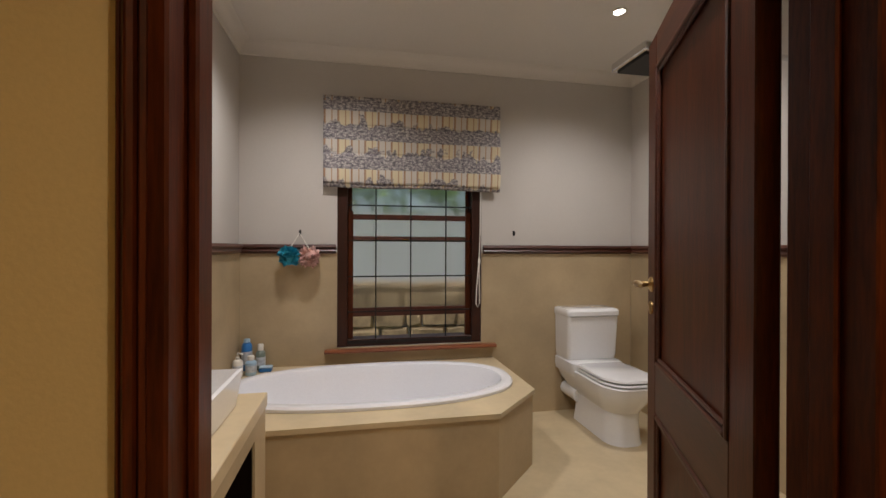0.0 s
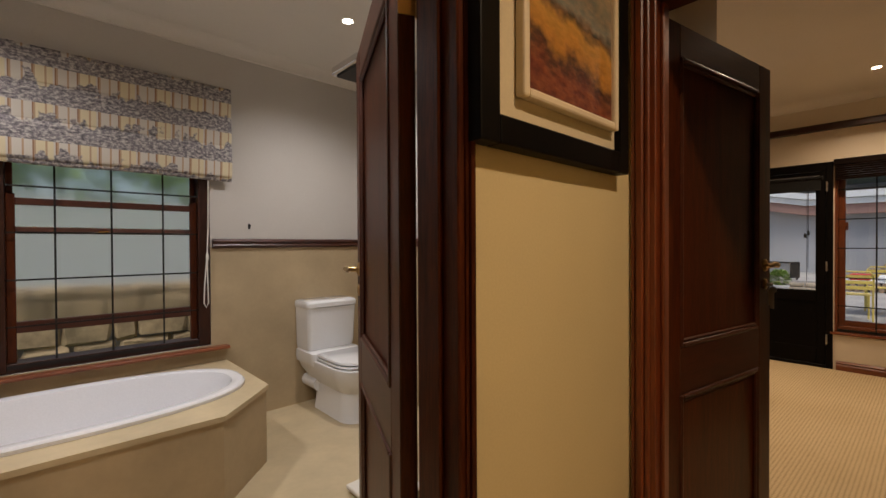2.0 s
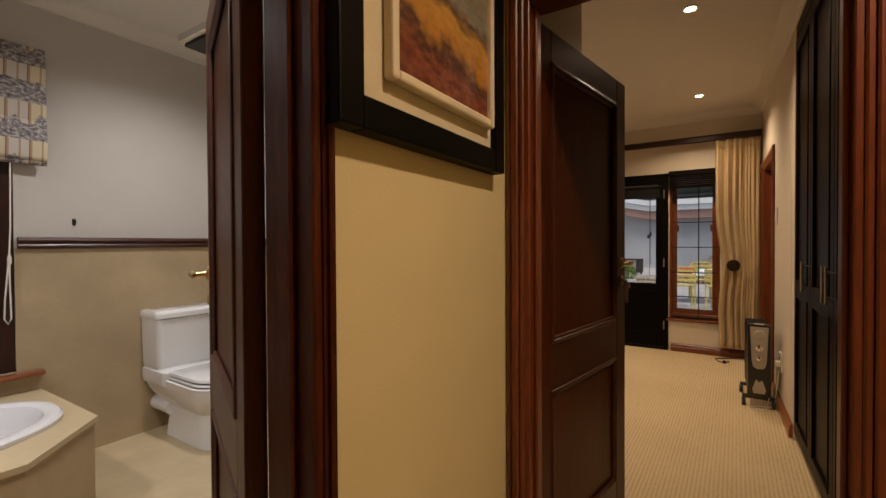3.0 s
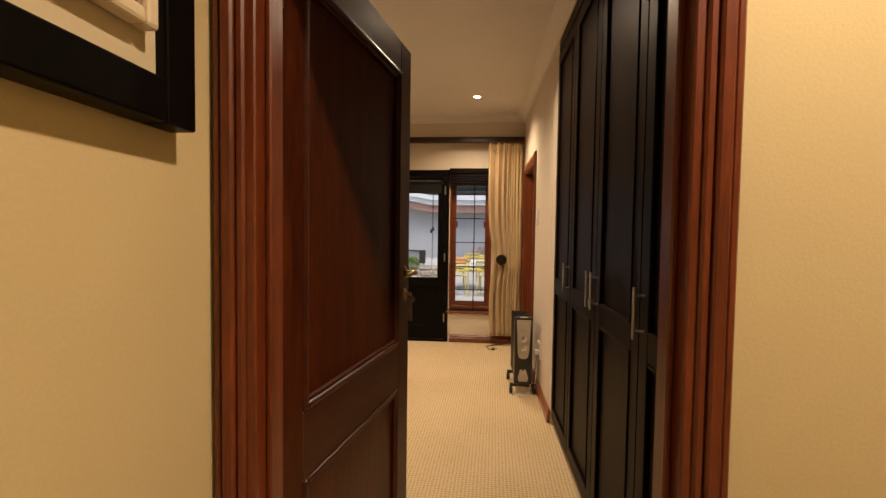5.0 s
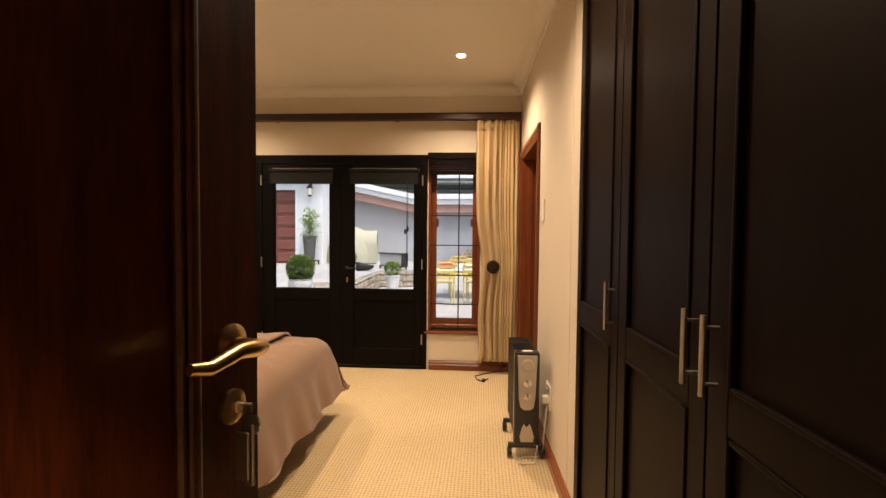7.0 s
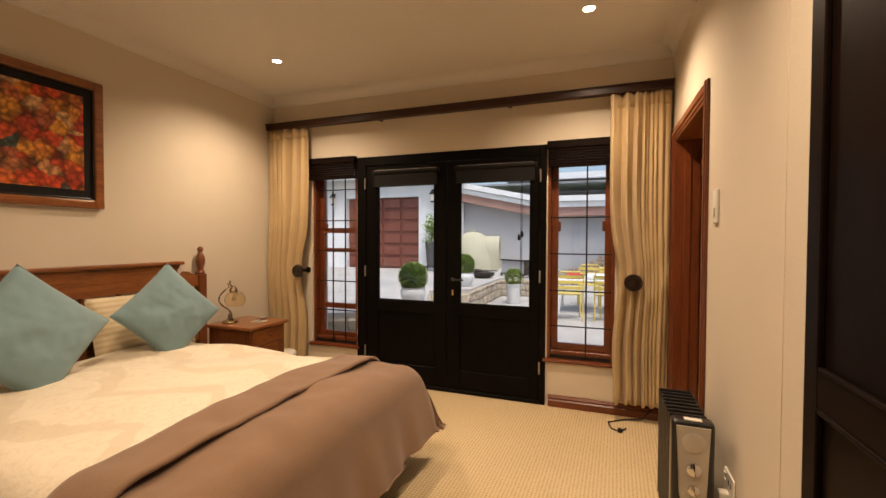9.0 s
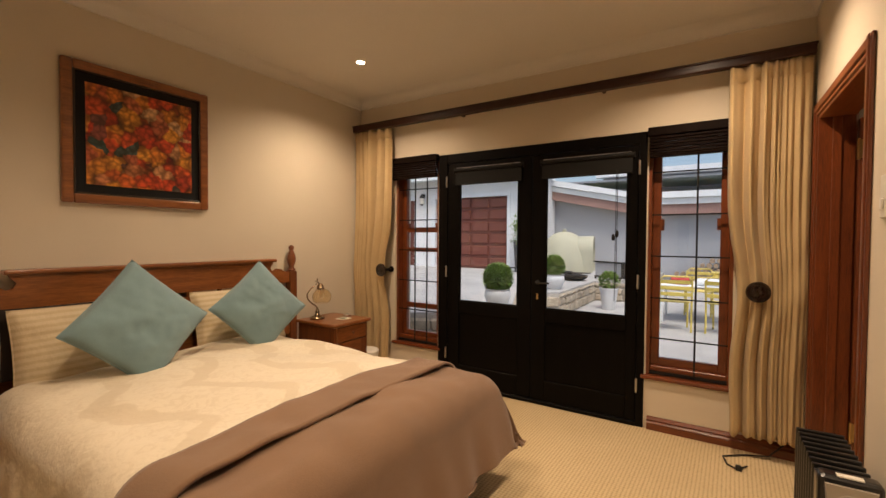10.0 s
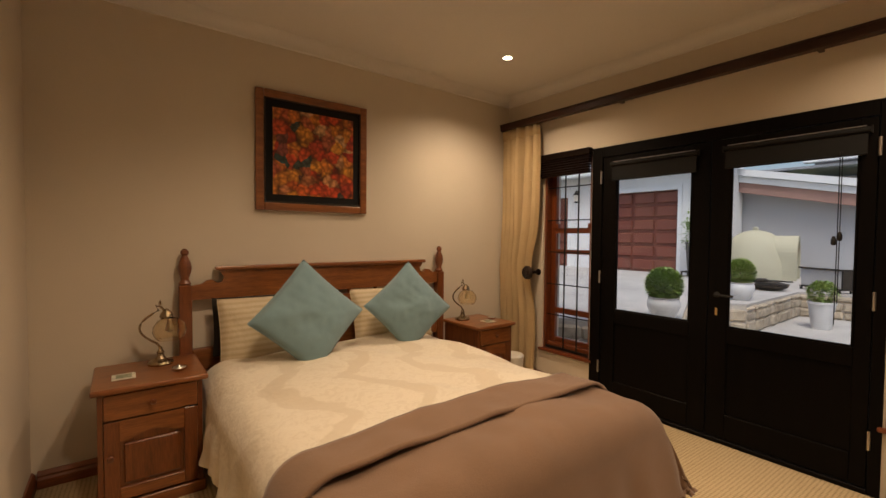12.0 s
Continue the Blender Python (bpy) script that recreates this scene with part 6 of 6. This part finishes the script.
        part("peg", tube(bmesh.new(), [(x, 3.476, z - 0.005), (x, 3.455, z - 0.008), (x, 3.448, z + 0.008)], 0.004, 8), IRON, h, smooth=True)
    e = thing("shower_head", (1.45, 1.85, 2.12), "chrome rectangular overhead shower on a long wall arm", "shower head")
    part("head", nbox(1.425, 1.66, 1.72, 1.95, 2.095, 2.135, 0.008, 2), CHROME, e, "flat chrome head")
    part("spray_plate", nbox(1.445, 1.64, 1.74, 1.93, 2.088, 2.095), IRON, e, "dark spray plate")
    part("arm", tube(bmesh.new(), [(1.54, 1.835, 2.134), (1.55, 1.835, 2.17), (1.62, 1.835, 2.185), (2.598, 1.835, 2.185)], 0.013, 10), CHROME, e, smooth=True)
    s = thing("bathroom_scale", (1.62, 1.98, 0), "white bathroom scale on the floor behind the door", "scale")
    part("platform", nbox(1.56, 1.86, 1.80, 2.08, 0.02, 0.045, 0.008, 2), WHITE_PLASTIC, s)
    for x in (1.60, 1.82):
        for y in (1.84, 2.04):
            part("foot", lathe(bmesh.new(), x, y, [(0.015, 0.001), (0.015, 0.021)], 10), IRON, s)
    part("dial", lathe(bmesh.new(), 1.71, 2.02, [(0.035, 0.0455), (0.03, 0.047), (0.002, 0.047)], 18), GLOSS_DARK, s, "dark dial window")


bath_window()
roman_blind()
bathtub()
toilet()
vanity()
bath_small()

# ---- outside ----
RENDER_GREY = plain("grey_wall_render", (0.37, 0.385, 0.41), 0.85, var=0.08, big=0.8, fine=40, relief=0.3)
RENDER_WHITE = plain("white_wall_render", (0.72, 0.73, 0.74), 0.85, var=0.06, big=0.8, fine=40, relief=0.3)
PAVING = plain("grey_paving", (0.37, 0.36, 0.345), 0.85, var=0.15, big=1.5, fine=30, relief=0.4)
STONE = plain("field_stone", (0.34, 0.29, 0.22), 0.9, var=0.35, big=7, fine=40, relief=0.7, dist=0.004)
MORTAR = plain("mortar", (0.40, 0.37, 0.33), 0.95, var=0.2, big=8)
FASCIA = plain("white_fascia", (0.72, 0.74, 0.76), 0.5, var=0.03)
REDBEAM = plain("faded_red_beam", (0.34, 0.20, 0.17), 0.7, var=0.1)
POTWHITE = plain("white_glazed_pot", (0.58, 0.59, 0.60), 0.3, var=0.08, big=6)
GARAGE = wood("brown_garage_door", (0.13, 0.032, 0.020), (0.23, 0.066, 0.042), "y", 0.45, 0.2)
LEAF = plain("box_leaf", (0.17, 0.27, 0.05), 0.5, var=0.5, big=25, relief=0)
OVEN = plain("oven_plaster", (0.37, 0.36, 0.27), 0.85, var=0.08, big=2)
SLATE = plain("roof_metal", (0.20, 0.21, 0.23), 0.5, var=0.1)
GRASS = plain("garden_ground", (0.10, 0.14, 0.05), 0.95, var=0.3, big=0.5)

setting("ground", nbox(-60, 120, -90, 90, -0.40, -0.30), GRASS, "garden ground reaching away from the house", "ground")
setting("pavement", nbox(6.57, 18.0, -6.0, 12.0, -0.299, 0.0), PAVING, "pale grey paved courtyard", "pavement")
TERRACE = [(10.24, 2.43), (12.75, 2.41), (12.95, 1.35), (17.5, 1.35), (17.5, 12.0), (7.1, 12.0), (7.1, 3.45), (7.85, 2.36), (8.42, 2.52), (9.83, 3.05)]
setting("terrace", prism(bmesh.new(), TERRACE, 0.001, 0.405), MORTAR, "raised paved terrace", "terrace")
setting("terrace_paving", prism(bmesh.new(), TERRACE, 0.406, 0.435), PAVING, "pale paving slabs on the raised terrace", "terrace")


def stones(a, b, z0, z1, seed, parent, limit):
    """Rough stones laid on the face from a to b."""
    rnd = random.Random(seed)
    a, b = Vector((*a, 0)), Vector((*b, 0))
    d = (b - a).normalized()
    out = Vector((d.y, -d.x, 0))
    L = (b - a).length
    z = z0
    while z < z1 - 0.05:
        h = min(rnd.uniform(0.12, 0.2), z1 - z)
        s = 0.0
        while s < L - 0.05:
            w = min(rnd.uniform(0.14, 0.38), L - s)
            bm = bmesh.new()
            box(bm, s + 0.008, s + w - 0.008, -0.03, rnd.uniform(0.02, 0.045), z + 0.006, z + h - 0.006, min(0.025, h / 3, w / 3))
            for v in bm.verts:
                v.co += Vector((rnd.uniform(-0.012, 0.012), rnd.uniform(-0.006, 0.006), rnd.uniform(-0.012, 0.012)))
            bmesh.ops.transform(bm, matrix=Matrix(((d.x, out.x, 0, a.x), (d.y, out.y, 0, a.y), (0, 0, 1, 0), (0, 0, 0, 1))), verts=bm.verts)
            part("stone", bm, STONE, parent)
            s += w
        z += h


tw = thing("terrace_wall", (0, 0, 0), "rough stone facing of the raised terrace", "stone wall", kind="structure")
for k, (a, b) in enumerate(zip([(7.1, 6.5), (7.1, 3.45), (7.85, 2.36), (8.42, 2.52), (9.83, 3.05), (10.24, 2.43), (12.75, 2.41)],
                               [(7.1, 3.45), (7.85, 2.36), (8.42, 2.52), (9.83, 3.05), (10.24, 2.43), (12.75, 2.41), (12.95, 1.35)])):
    stones(a, b, 0.004, 0.40, 1 + k, tw, 60)


def planter(x, y, z, r, h, foliage, label, tall=False, tapered=False, glaze=None):
    t = thing("potted_plant", (x, y, z), label, "potted plant", "courtyard pots")
    if tapered:
        prof = [(r * 0.68, z + 0.001), (r * 0.72, z + 0.03), (r * 0.97, z + h - 0.04), (r * 1.04, z + h - 0.035), (r * 1.04, z + h), (r * 0.9, z + h), (r * 0.85, z + h - 0.06)]
    else:
        prof = [(r * 0.62, z + 0.001), (r * 0.8, z + h * 0.25), (r * 1.0, z + h * 0.6), (r * 0.96, z + h * 0.85), (r * 0.88, z + h * 0.92), (r * 0.98, z + h), (r * 0.85, z + h), (r * 0.8, z + h - 0.06)]
    part("pot", lathe(bmesh.new(), x, y, prof, 28), glaze or POTWHITE, t, smooth=True)
    part("soil", lathe(bmesh.new(), x, y, [(r * 0.84, z + h - 0.055), (r * 0.5, z + h - 0.045), (0.01, z + h - 0.04)], 16), plain("soil", (0.05, 0.035, 0.02), 0.95), t)
    rnd = random.Random(int(x * 100))
    bm = bmesh.new()
    R, cz, count, size = foliage
    for k in range(count):
        d = Vector((rnd.gauss(0, 1), rnd.gauss(0, 1), rnd.gauss(0, 1))).normalized()
        rad = R * (1.06 - 0.5 * rnd.random() ** 2) if not tall else R * rnd.uniform(0.1, 1.1)
        c = Vector((x, y, z + cz)) + Vector((d.x * rad, d.y * rad, d.z * rad * (1.9 if tall else 1.0)))
        q = (d + Vector((rnd.uniform(-.8, .8), rnd.uniform(-.8, .8), rnd.uniform(-.4, .9)))).normalized().to_track_quat("Y", "Z").to_matrix()
        s = size * rnd.uniform(0.7, 1.3)
        vs = [bm.verts.new(c + q @ Vector(p)) for p in ((0, 0, 0), (s * 0.42, s * 0.5, s * 0.12), (0, s, 0), (-s * 0.42, s * 0.5, s * 0.12))]
        bm.faces.new(vs)
    tagged(part("leaves", bm, LEAF, t, "dense green leaves"), kind="stuff")
    stem = tube(bmesh.new(), [(x, y, z + h - 0.06), (x + 0.01, y, z + cz - R * 0.5), (x, y, z + cz)], [0.018, 0.014, 0.008], 8)
    part("stem", stem, plain("bark", (0.10, 0.07, 0.045), 0.9), t)


TG = 0.436
DARKPOT = plain("charcoal_pot", (0.07, 0.07, 0.075), 0.5, var=0.15, big=5)
planter(8.14, 2.61, TG, 0.178, 0.255, (0.175, 0.395, 4200, 0.034), "clipped round box shrub in a white glazed pot")
planter(10.70, 2.67, TG, 0.195, 0.27, (0.18, 0.42, 3600, 0.034), "clipped round box shrub in a white pot on the terrace")
planter(11.66, 1.89, 0.001, 0.170, 0.42, (0.15, 0.55, 420, 0.065), "leafy plant in a tapered white pot", tapered=True)
st = thing("plant_stand", (14.12, 4.73, TG), "low black iron plant stand by the garage", "plant stand")
part("tray", nbox(13.92, 14.32, 4.50, 4.96, 0.545, 0.57, 0.006), IRON, st)
for px in (13.95, 14.29):
    for py in (4.53, 4.93):
        part("leg", nbox(px - 0.015, px + 0.015, py - 0.015, py + 0.015, TG, 0.545), IRON, st)
planter(14.12, 4.73, 0.571, 0.19, 0.70, (0.27, 0.98, 650, 0.07), "airy leafy shrub in a tall charcoal pot by the garage", True, True, DARKPOT)


def oven():
    cx, cy, z = 15.35, 3.86, 0.436
    o = thing("pizza_oven", (cx, cy, z), "cream plastered domed pizza oven with an arched mouth", "pizza oven")
    prof = [(0.74, z)] + [(0.74 * math.cos(a) ** 0.9, z + 0.12 + 1.02 * math.sin(a)) for a in [k / 12 * math.pi / 2 for k in range(12)]] + [(0.01, z + 1.14)]
    part("dome", lathe(bmesh.new(), cx, cy, prof, 40), OVEN, o, smooth=True)
    bm = bmesh.new()
    outer, inner = [], []
    for k in range(17):
        a = math.pi * k / 16
        outer.append((0.46 * math.cos(a), 0.55 + 0.46 * math.sin(a)))
        inner.append((0.36 * math.cos(a), 0.52 + 0.36 * math.sin(a)))
    outer = [(0.46, 0)] + outer + [(-0.46, 0)]
    inner = [(0.36, 0)] + inner + [(-0.36, 0)]
    M = pose(cx, cy, z, 0, 0, -171)

    def ring(pts, y):
        return [bm.verts.new(M @ Vector((x, y, h))) for x, h in pts]
    A, Bq, C, D = ring(outer, 0.2), ring(outer, 0.82), ring(inner, 0.82), ring(inner, 0.5)
    for p, q in ((A, Bq), (Bq, C), (C, D)):
        for i in range(len(p) - 1):
            bm.faces.new((p[i], p[i + 1], q[i + 1], q[i]))
    bm.faces.new(D)
    part("mouth_arch", bm, OVEN, o, "arched oven mouth")
    # One flat near-black face in the mouth stands in for the dark hollow.
    bm = bmesh.new()
    bm.faces.new([bm.verts.new(M @ Vector((x * 0.99, 0.52, h * 0.99))) for x, h in inner])
    part("oven_interior", bm, plain("hollow_black", (0.012, 0.011, 0.010), 0.95), o, "flat black face standing in for the dark hollow")
    part("flue", lathe(bmesh.new(), cx, cy, [(0.06, z + 1.10), (0.06, z + 1.20), (0.04, z + 1.22)], 14), OVEN, o, smooth=True)
    s = thing("fire_bowl", (12.6, 2.83, z), "dark cast-iron fire bowl and tools on the terrace edge", "fire bowl")
    part("bowl", lathe(bmesh.new(), 12.6, 2.83, [(0.17, z), (0.29, z + 0.06), (0.31, z + 0.12), (0.28, z + 0.12), (0.17, z + 0.06), (0.01, z + 0.05)], 24), IRON, s, smooth=True)
    part("grate", nbox(12.4, 12.8, 2.70, 2.96, z + 0.121, z + 0.14, 0.008), IRON, s)
    part("poker", tube(bmesh.new(), [(12.45, 3.05, z + 0.15), (12.6, 2.8, z + 0.17), (12.75, 2.5, z + 0.16)], 0.014, 8), IRON, s, "iron poker lying across")
    part("shovel", nbox(12.5, 12.72, 2.86, 3.02, z + 0.141, z + 0.20, 0.02), IRON, s, "black ash shovel")
    t = thing("braai_stand", (13.3, 2.15, z), "grey metal fire stand with a dark frame on the terrace", "fire stand")
    M2 = pose(13.25, 2.18, z, 0, 0, -33)

    def slab(nm, mat, *a):
        bm = nbox(*a)
        bmesh.ops.transform(bm, matrix=M2, verts=bm.verts)
        part(nm, bm, mat, t)
    slab("back_sheet", plain("grey_sheet", (0.36, 0.36, 0.36), 0.6, var=0.15), -0.10, -0.07, -0.40, 0.36, 0.08, 0.39, 0.01)
    slab("frame_rail", IRON, -0.13, -0.06, -0.43, 0.39, 0.39, 0.42, 0.006)
    slab("ash_tray", IRON, -0.13, 0.15, -0.40, 0.36, 0.05, 0.078, 0.006)
    slab("side_sheet", IRON, -0.10, 0.15, -0.43, -0.405, 0.05, 0.42, 0.006)
    for px in (-0.10, 0.12):
        for py in (-0.38, 0.34):
            slab("leg", IRON, px - 0.015, px + 0.015, py - 0.015, py + 0.015, 0.0, 0.05)


oven()


def garage_building():
    g = thing("garage_building", (16, 8, 0), "white rendered garage with brown panelled doors", "building")
    gx, zg = 14.54, 0.436
    doors = (5.31, 8.66)
    part("wall", wall_with_holes("x", gx, gx + 0.3, 4.50, 14.0, zg, 3.3, [(y, y + 2.52, zg, 2.63) for y in doors]), RENDER_WHITE, g)
    part("side_wall", nbox(gx + 0.3, gx + 1.9, 4.50, 4.8, zg, 3.3), RENDER_WHITE, g)
    for y0 in doors:
        d = part("garage_door", nbox(gx + 0.14, gx + 0.16, y0, y0 + 2.52, zg, 2.63), GARAGE, g, "brown panelled sectional door")
        for r in range(6):
            for c in range(4):
                z, y = zg + 0.012 + r * 0.364, y0 + 0.01 + c * 0.627
                part("panel", nbox(gx + 0.095, gx + 0.139, y + 0.03, y + 0.597, z + 0.035, z + 0.329, 0.028), GARAGE, d)
        part("door_trim", wall_with_holes("x", gx - 0.03, gx - 0.001, y0 - 0.10, y0 + 2.62, zg, 2.75, [(y0, y0 + 2.52, zg, 2.63)]), FASCIA, g)
    part("roof", nbox(gx - 0.35, gx + 1.55, 4.3, 14.5, 3.32, 3.42), SLATE, g)
    part("gutter", nbox(gx - 0.45, gx - 0.345, 4.3, 14.5, 3.16, 3.40, 0.02), FASCIA, g)
    for y in (4.83, 8.28):
        l = thing("wall_lantern", (gx - 0.1, y, 2.6), "dark wall lantern beside the garage door", "wall lantern", "garage lanterns")
        part("bracket", nbox(gx - 0.10, gx - 0.002, y - 0.03, y + 0.03, 2.72, 2.80), IRON, l)
        part("lantern_body", lathe(bmesh.new(), gx - 0.14, y, [(0.03, 2.42), (0.06, 2.45), (0.062, 2.47), (0.02, 2.471)], 6), IRON, l)
        part("lantern_glass", lathe(bmesh.new(), gx - 0.14, y, [(0.058, 2.472), (0.084, 2.66)], 6), WHITE_PLASTIC, l, "pale lantern glass")
        part("lantern_roof", lathe(bmesh.new(), gx - 0.14, y, [(0.10, 2.661), (0.095, 2.68), (0.03, 2.77), (0.005, 2.82)], 6), IRON, l)


garage_building()


def grey_house():
    h = thing("neighbour_wing", (17, 0, 0), "grey rendered house wing with white gutters and a red beam", "building")
    x = 16.5

    def zt(y):
        return 2.07 + 0.21 * (max(y, 2.0) - 2.0)
    bm = bmesh.new()
    pts = [(-9.0, -0.14), (5.32, -0.14), (5.32, zt(5.32)), (2.0, zt(2.0)), (-9.0, zt(2.0))]
    A = [bm.verts.new((x, y, z)) for y, z in pts]
    B2 = [bm.verts.new((x + 0.3, y, z)) for y, z in pts]
    bm.faces.new(A)
    bm.faces.new(B2)
    for i in range(len(pts)):
        j = (i + 1) % len(pts)
        bm.faces.new((A[i], A[j], B2[j], B2[i]))
    part("wall", bm, RENDER_GREY, h)

    def board(y0, y1, lo, hi, x0, x1, mat, nm, flat=None):
        bm = bmesh.new()
        q = []
        for xx in (x0, x1):
            q.append([bm.verts.new((xx, yy, (zt(yy) if flat is None else flat) + dz)) for yy, dz in ((y0, lo), (y1, lo), (y1, hi), (y0, hi))])
        bm.faces.new(q[0])
        bm.faces.new(q[1])
        for i in range(4):
            j = (i + 1) % 4
            bm.faces.new((q[0][i], q[0][j], q[1][j], q[1][i]))
        part(nm, bm, mat, h)
    board(2.0, 5.4, 0.0, 0.26, x - 0.35, x + 0.3, REDBEAM, "beam")
    board(2.0, 5.45, 0.265, 0.42, x - 0.42, x + 0.3, FASCIA, "gutter")
    board(2.0, 5.5, 0.43, 0.60, x - 0.50, x + 0.3, FASCIA, "fascia")
    f = zt(2.0)
    board(-9, 1.995, 0.0, 0.26, x - 0.35, x + 0.3, REDBEAM, "beam", f)
    board(-9, 1.995, 0.265, 0.42, x - 0.42, x + 0.3, FASCIA, "gutter", f)
    board(-9, 1.995, 0.43, 0.60, x - 0.50, x + 0.3, FASCIA, "fascia", f)
    board(-9, 5.5, 0.605, 0.66, x - 0.2, x + 2.1, SLATE, "roof", f + 0.4)
    part("upper_wall", nbox(x + 2.2, x + 2.5, -3.0, 3.5, 2.4, 3.7), SLATE, h)
    part("upper_fascia", nbox(x + 1.9, x + 2.19, -3.2, 3.7, 3.5, 3.72), FASCIA, h)
    # garden furniture by the grey wall
    YEL = plain("yellow_plastic", (0.60, 0.47, 0.11), 0.4, relief=0)
    RED = plain("red_cloth", (0.5, 0.06, 0.05), 0.8)
    t = thing("garden_table", (11.2, 0.40, 0.0), "pale garden table covered with bright things", "table")
    part("tabletop", nbox(10.75, 11.65, -0.15, 0.95, 0.60, 0.63, 0.008), FASCIA, t)
    for px in (10.81, 11.59):
        for py in (-0.09, 0.89):
            part("leg", nbox(px - 0.02, px + 0.02, py - 0.02, py + 0.02, 0.001, 0.60), FASCIA, t)
    for px, py, turn in ((10.30, 0.68, 8), (10.35, 0.02, -12), (11.95, 0.40, 178)):
        c = thing("garden_chair", (px, py, 0.0), "yellow garden chair by the pale table", "chair", "garden chairs")
        M3 = pose(px, py, 0, 0, 0, turn)

        def bit(nm, bm):
            bmesh.ops.transform(bm, matrix=M3, verts=bm.verts)
            part(nm, bm, YEL, c, smooth=True)
        for k in range(5):
            bit("seat_slat", nbox(-0.19 + k * 0.078, -0.125 + k * 0.078, -0.2, 0.2, 0.43, 0.445, 0.005))
        bit("back_frame", tube(bmesh.new(), [(-0.2, -0.21, 0.0), (-0.2, -0.21, 0.45), (-0.25, -0.21, 0.76), (-0.26, -0.16, 0.82), (-0.26, 0.16, 0.82), (-0.25, 0.21, 0.76), (-0.2, 0.21, 0.45), (-0.2, 0.21, 0.0)], 0.014, 8))
        for k in range(3):
            bit("back_slat", nbox(-0.245, -0.232, -0.2, 0.2, 0.53 + k * 0.09, 0.585 + k * 0.09, 0.004))
        for qy in (-0.2, 0.2):
            bit("leg", tube(bmesh.new(), [(0.22, qy, 0.0), (0.19, qy, 0.44)], 0.014, 8))
    b = thing("folded_cloth", (11.0, 0.66, 0.631), "red folded cloth on the garden table", "cloth")
    part("cloth", nbox(10.85, 11.15, 0.5, 0.78, 0.631, 0.74, 0.03, 2), RED, b)
    b = thing("folded_cloth", (11.0, 0.3, 0.631), "white bunched cloth on the garden table", "cloth")
    part("cloth", nbox(10.82, 11.3, 0.05, 0.42, 0.631, 0.72, 0.04, 2), FASCIA, b)
    k = thing("toy_box", (11.4, 0.0, 0.631), "yellow plastic box on the garden table", "box")
    part("box", nbox(11.3, 11.6, -0.12, 0.2, 0.631, 0.80, 0.02), YEL, k)
    part("lid", nbox(11.29, 11.61, -0.13, 0.21, 0.801, 0.82, 0.006), YEL, k)
    w = thing("firewood_pile", (15.9, 0.2, 0), "stack of split firewood against the grey wall", "firewood")
    rnd = random.Random(8)
    LOG = plain("split_log", (0.30, 0.22, 0.15), 0.9, var=0.4, big=12)
    for i in range(16):
        for j in range(9):
            if j > 6 - abs(i - 5) * 0.6 + 2.5:
                continue
            y, z, r = -1.3 + i * 0.15 + (j % 2) * 0.07, -0.08 + j * 0.125, rnd.uniform(0.05, 0.07)
            part("log", lathe(bmesh.new(), 0, 0, [(r, 0), (r, rnd.uniform(0.35, 0.5))], 7, Matrix.Translation((15.95, y + 0.15, z + 0.145)) @ Matrix.Rotation(radians(90), 4, "Y")), LOG, w)


grey_house()

# garden wall outside the bathroom window
gw = thing("garden_wall", (0.7, 5.2, 0), "rough stone garden wall outside the bathroom window", "stone wall", kind="structure")
part("wall_core", nbox(-3.0, 4.5, 5.0, 5.25, -0.3, 0.95), MORTAR, gw)
SANDSTONE = plain("sandstone", (0.42, 0.31, 0.18), 0.9, var=0.45, big=6, fine=40, relief=0.7, dist=0.004)
rnd = random.Random(12)
z = -0.1
while z < 0.9:
    h = rnd.uniform(0.14, 0.24)
    s = -0.9
    while s < 2.6:
        w_ = rnd.uniform(0.16, 0.42)
        bm = box(bmesh.new(), s + 0.01, s + w_ - 0.01, 4.95, 5.01, z + 0.01, min(z + h, 0.95) - 0.01, 0.02)
        for v in bm.verts:
            v.co += Vector((rnd.uniform(-0.02, 0.02), rnd.uniform(-0.01, 0.01), rnd.uniform(-0.02, 0.02)))
        part("stone", bm, SANDSTONE, gw)
        s += w_
    z += h
# Pale wall added so that the obscured bathroom panes look brighter.
setting("added_pale_wall", nbox(-7.0, 9.0, 9.0, 9.25, -0.3, 2.1), RENDER_WHITE, "pale rendered wall added beyond the garden to brighten the bathroom window", "wall")
hd = thing("garden_tree", (2.9, 6.9, -0.3), "green leafy tree hanging over the garden wall", "tree")
bm = bmesh.new()
for k in range(5000):
    c = Vector((rnd.uniform(-3.5, 5), 6.8 + rnd.gauss(0, 0.5), rnd.uniform(1.95 + 0.15 * math.sin(k), 4.2)))
    q = Euler((rnd.uniform(0, 6), rnd.uniform(0, 6), rnd.uniform(0, 6))).to_matrix()
    s = rnd.uniform(0.10, 0.2)
    bm.faces.new([bm.verts.new(c + q @ Vector(p)) for p in ((0, 0, 0), (s * 0.4, s * 0.5, 0.02), (0, s, 0), (-s * 0.4, s * 0.5, 0.02))])
tagged(part("leaves", bm, LEAF, hd), kind="stuff")
part("stem", tube(bmesh.new(), [(2.9, 6.9, -0.3), (2.8, 6.85, 1.2), (2.5, 6.8, 2.6)], [0.08, 0.06, 0.02], 10), plain("hedge_bark", (0.09, 0.06, 0.04), 0.9), hd)
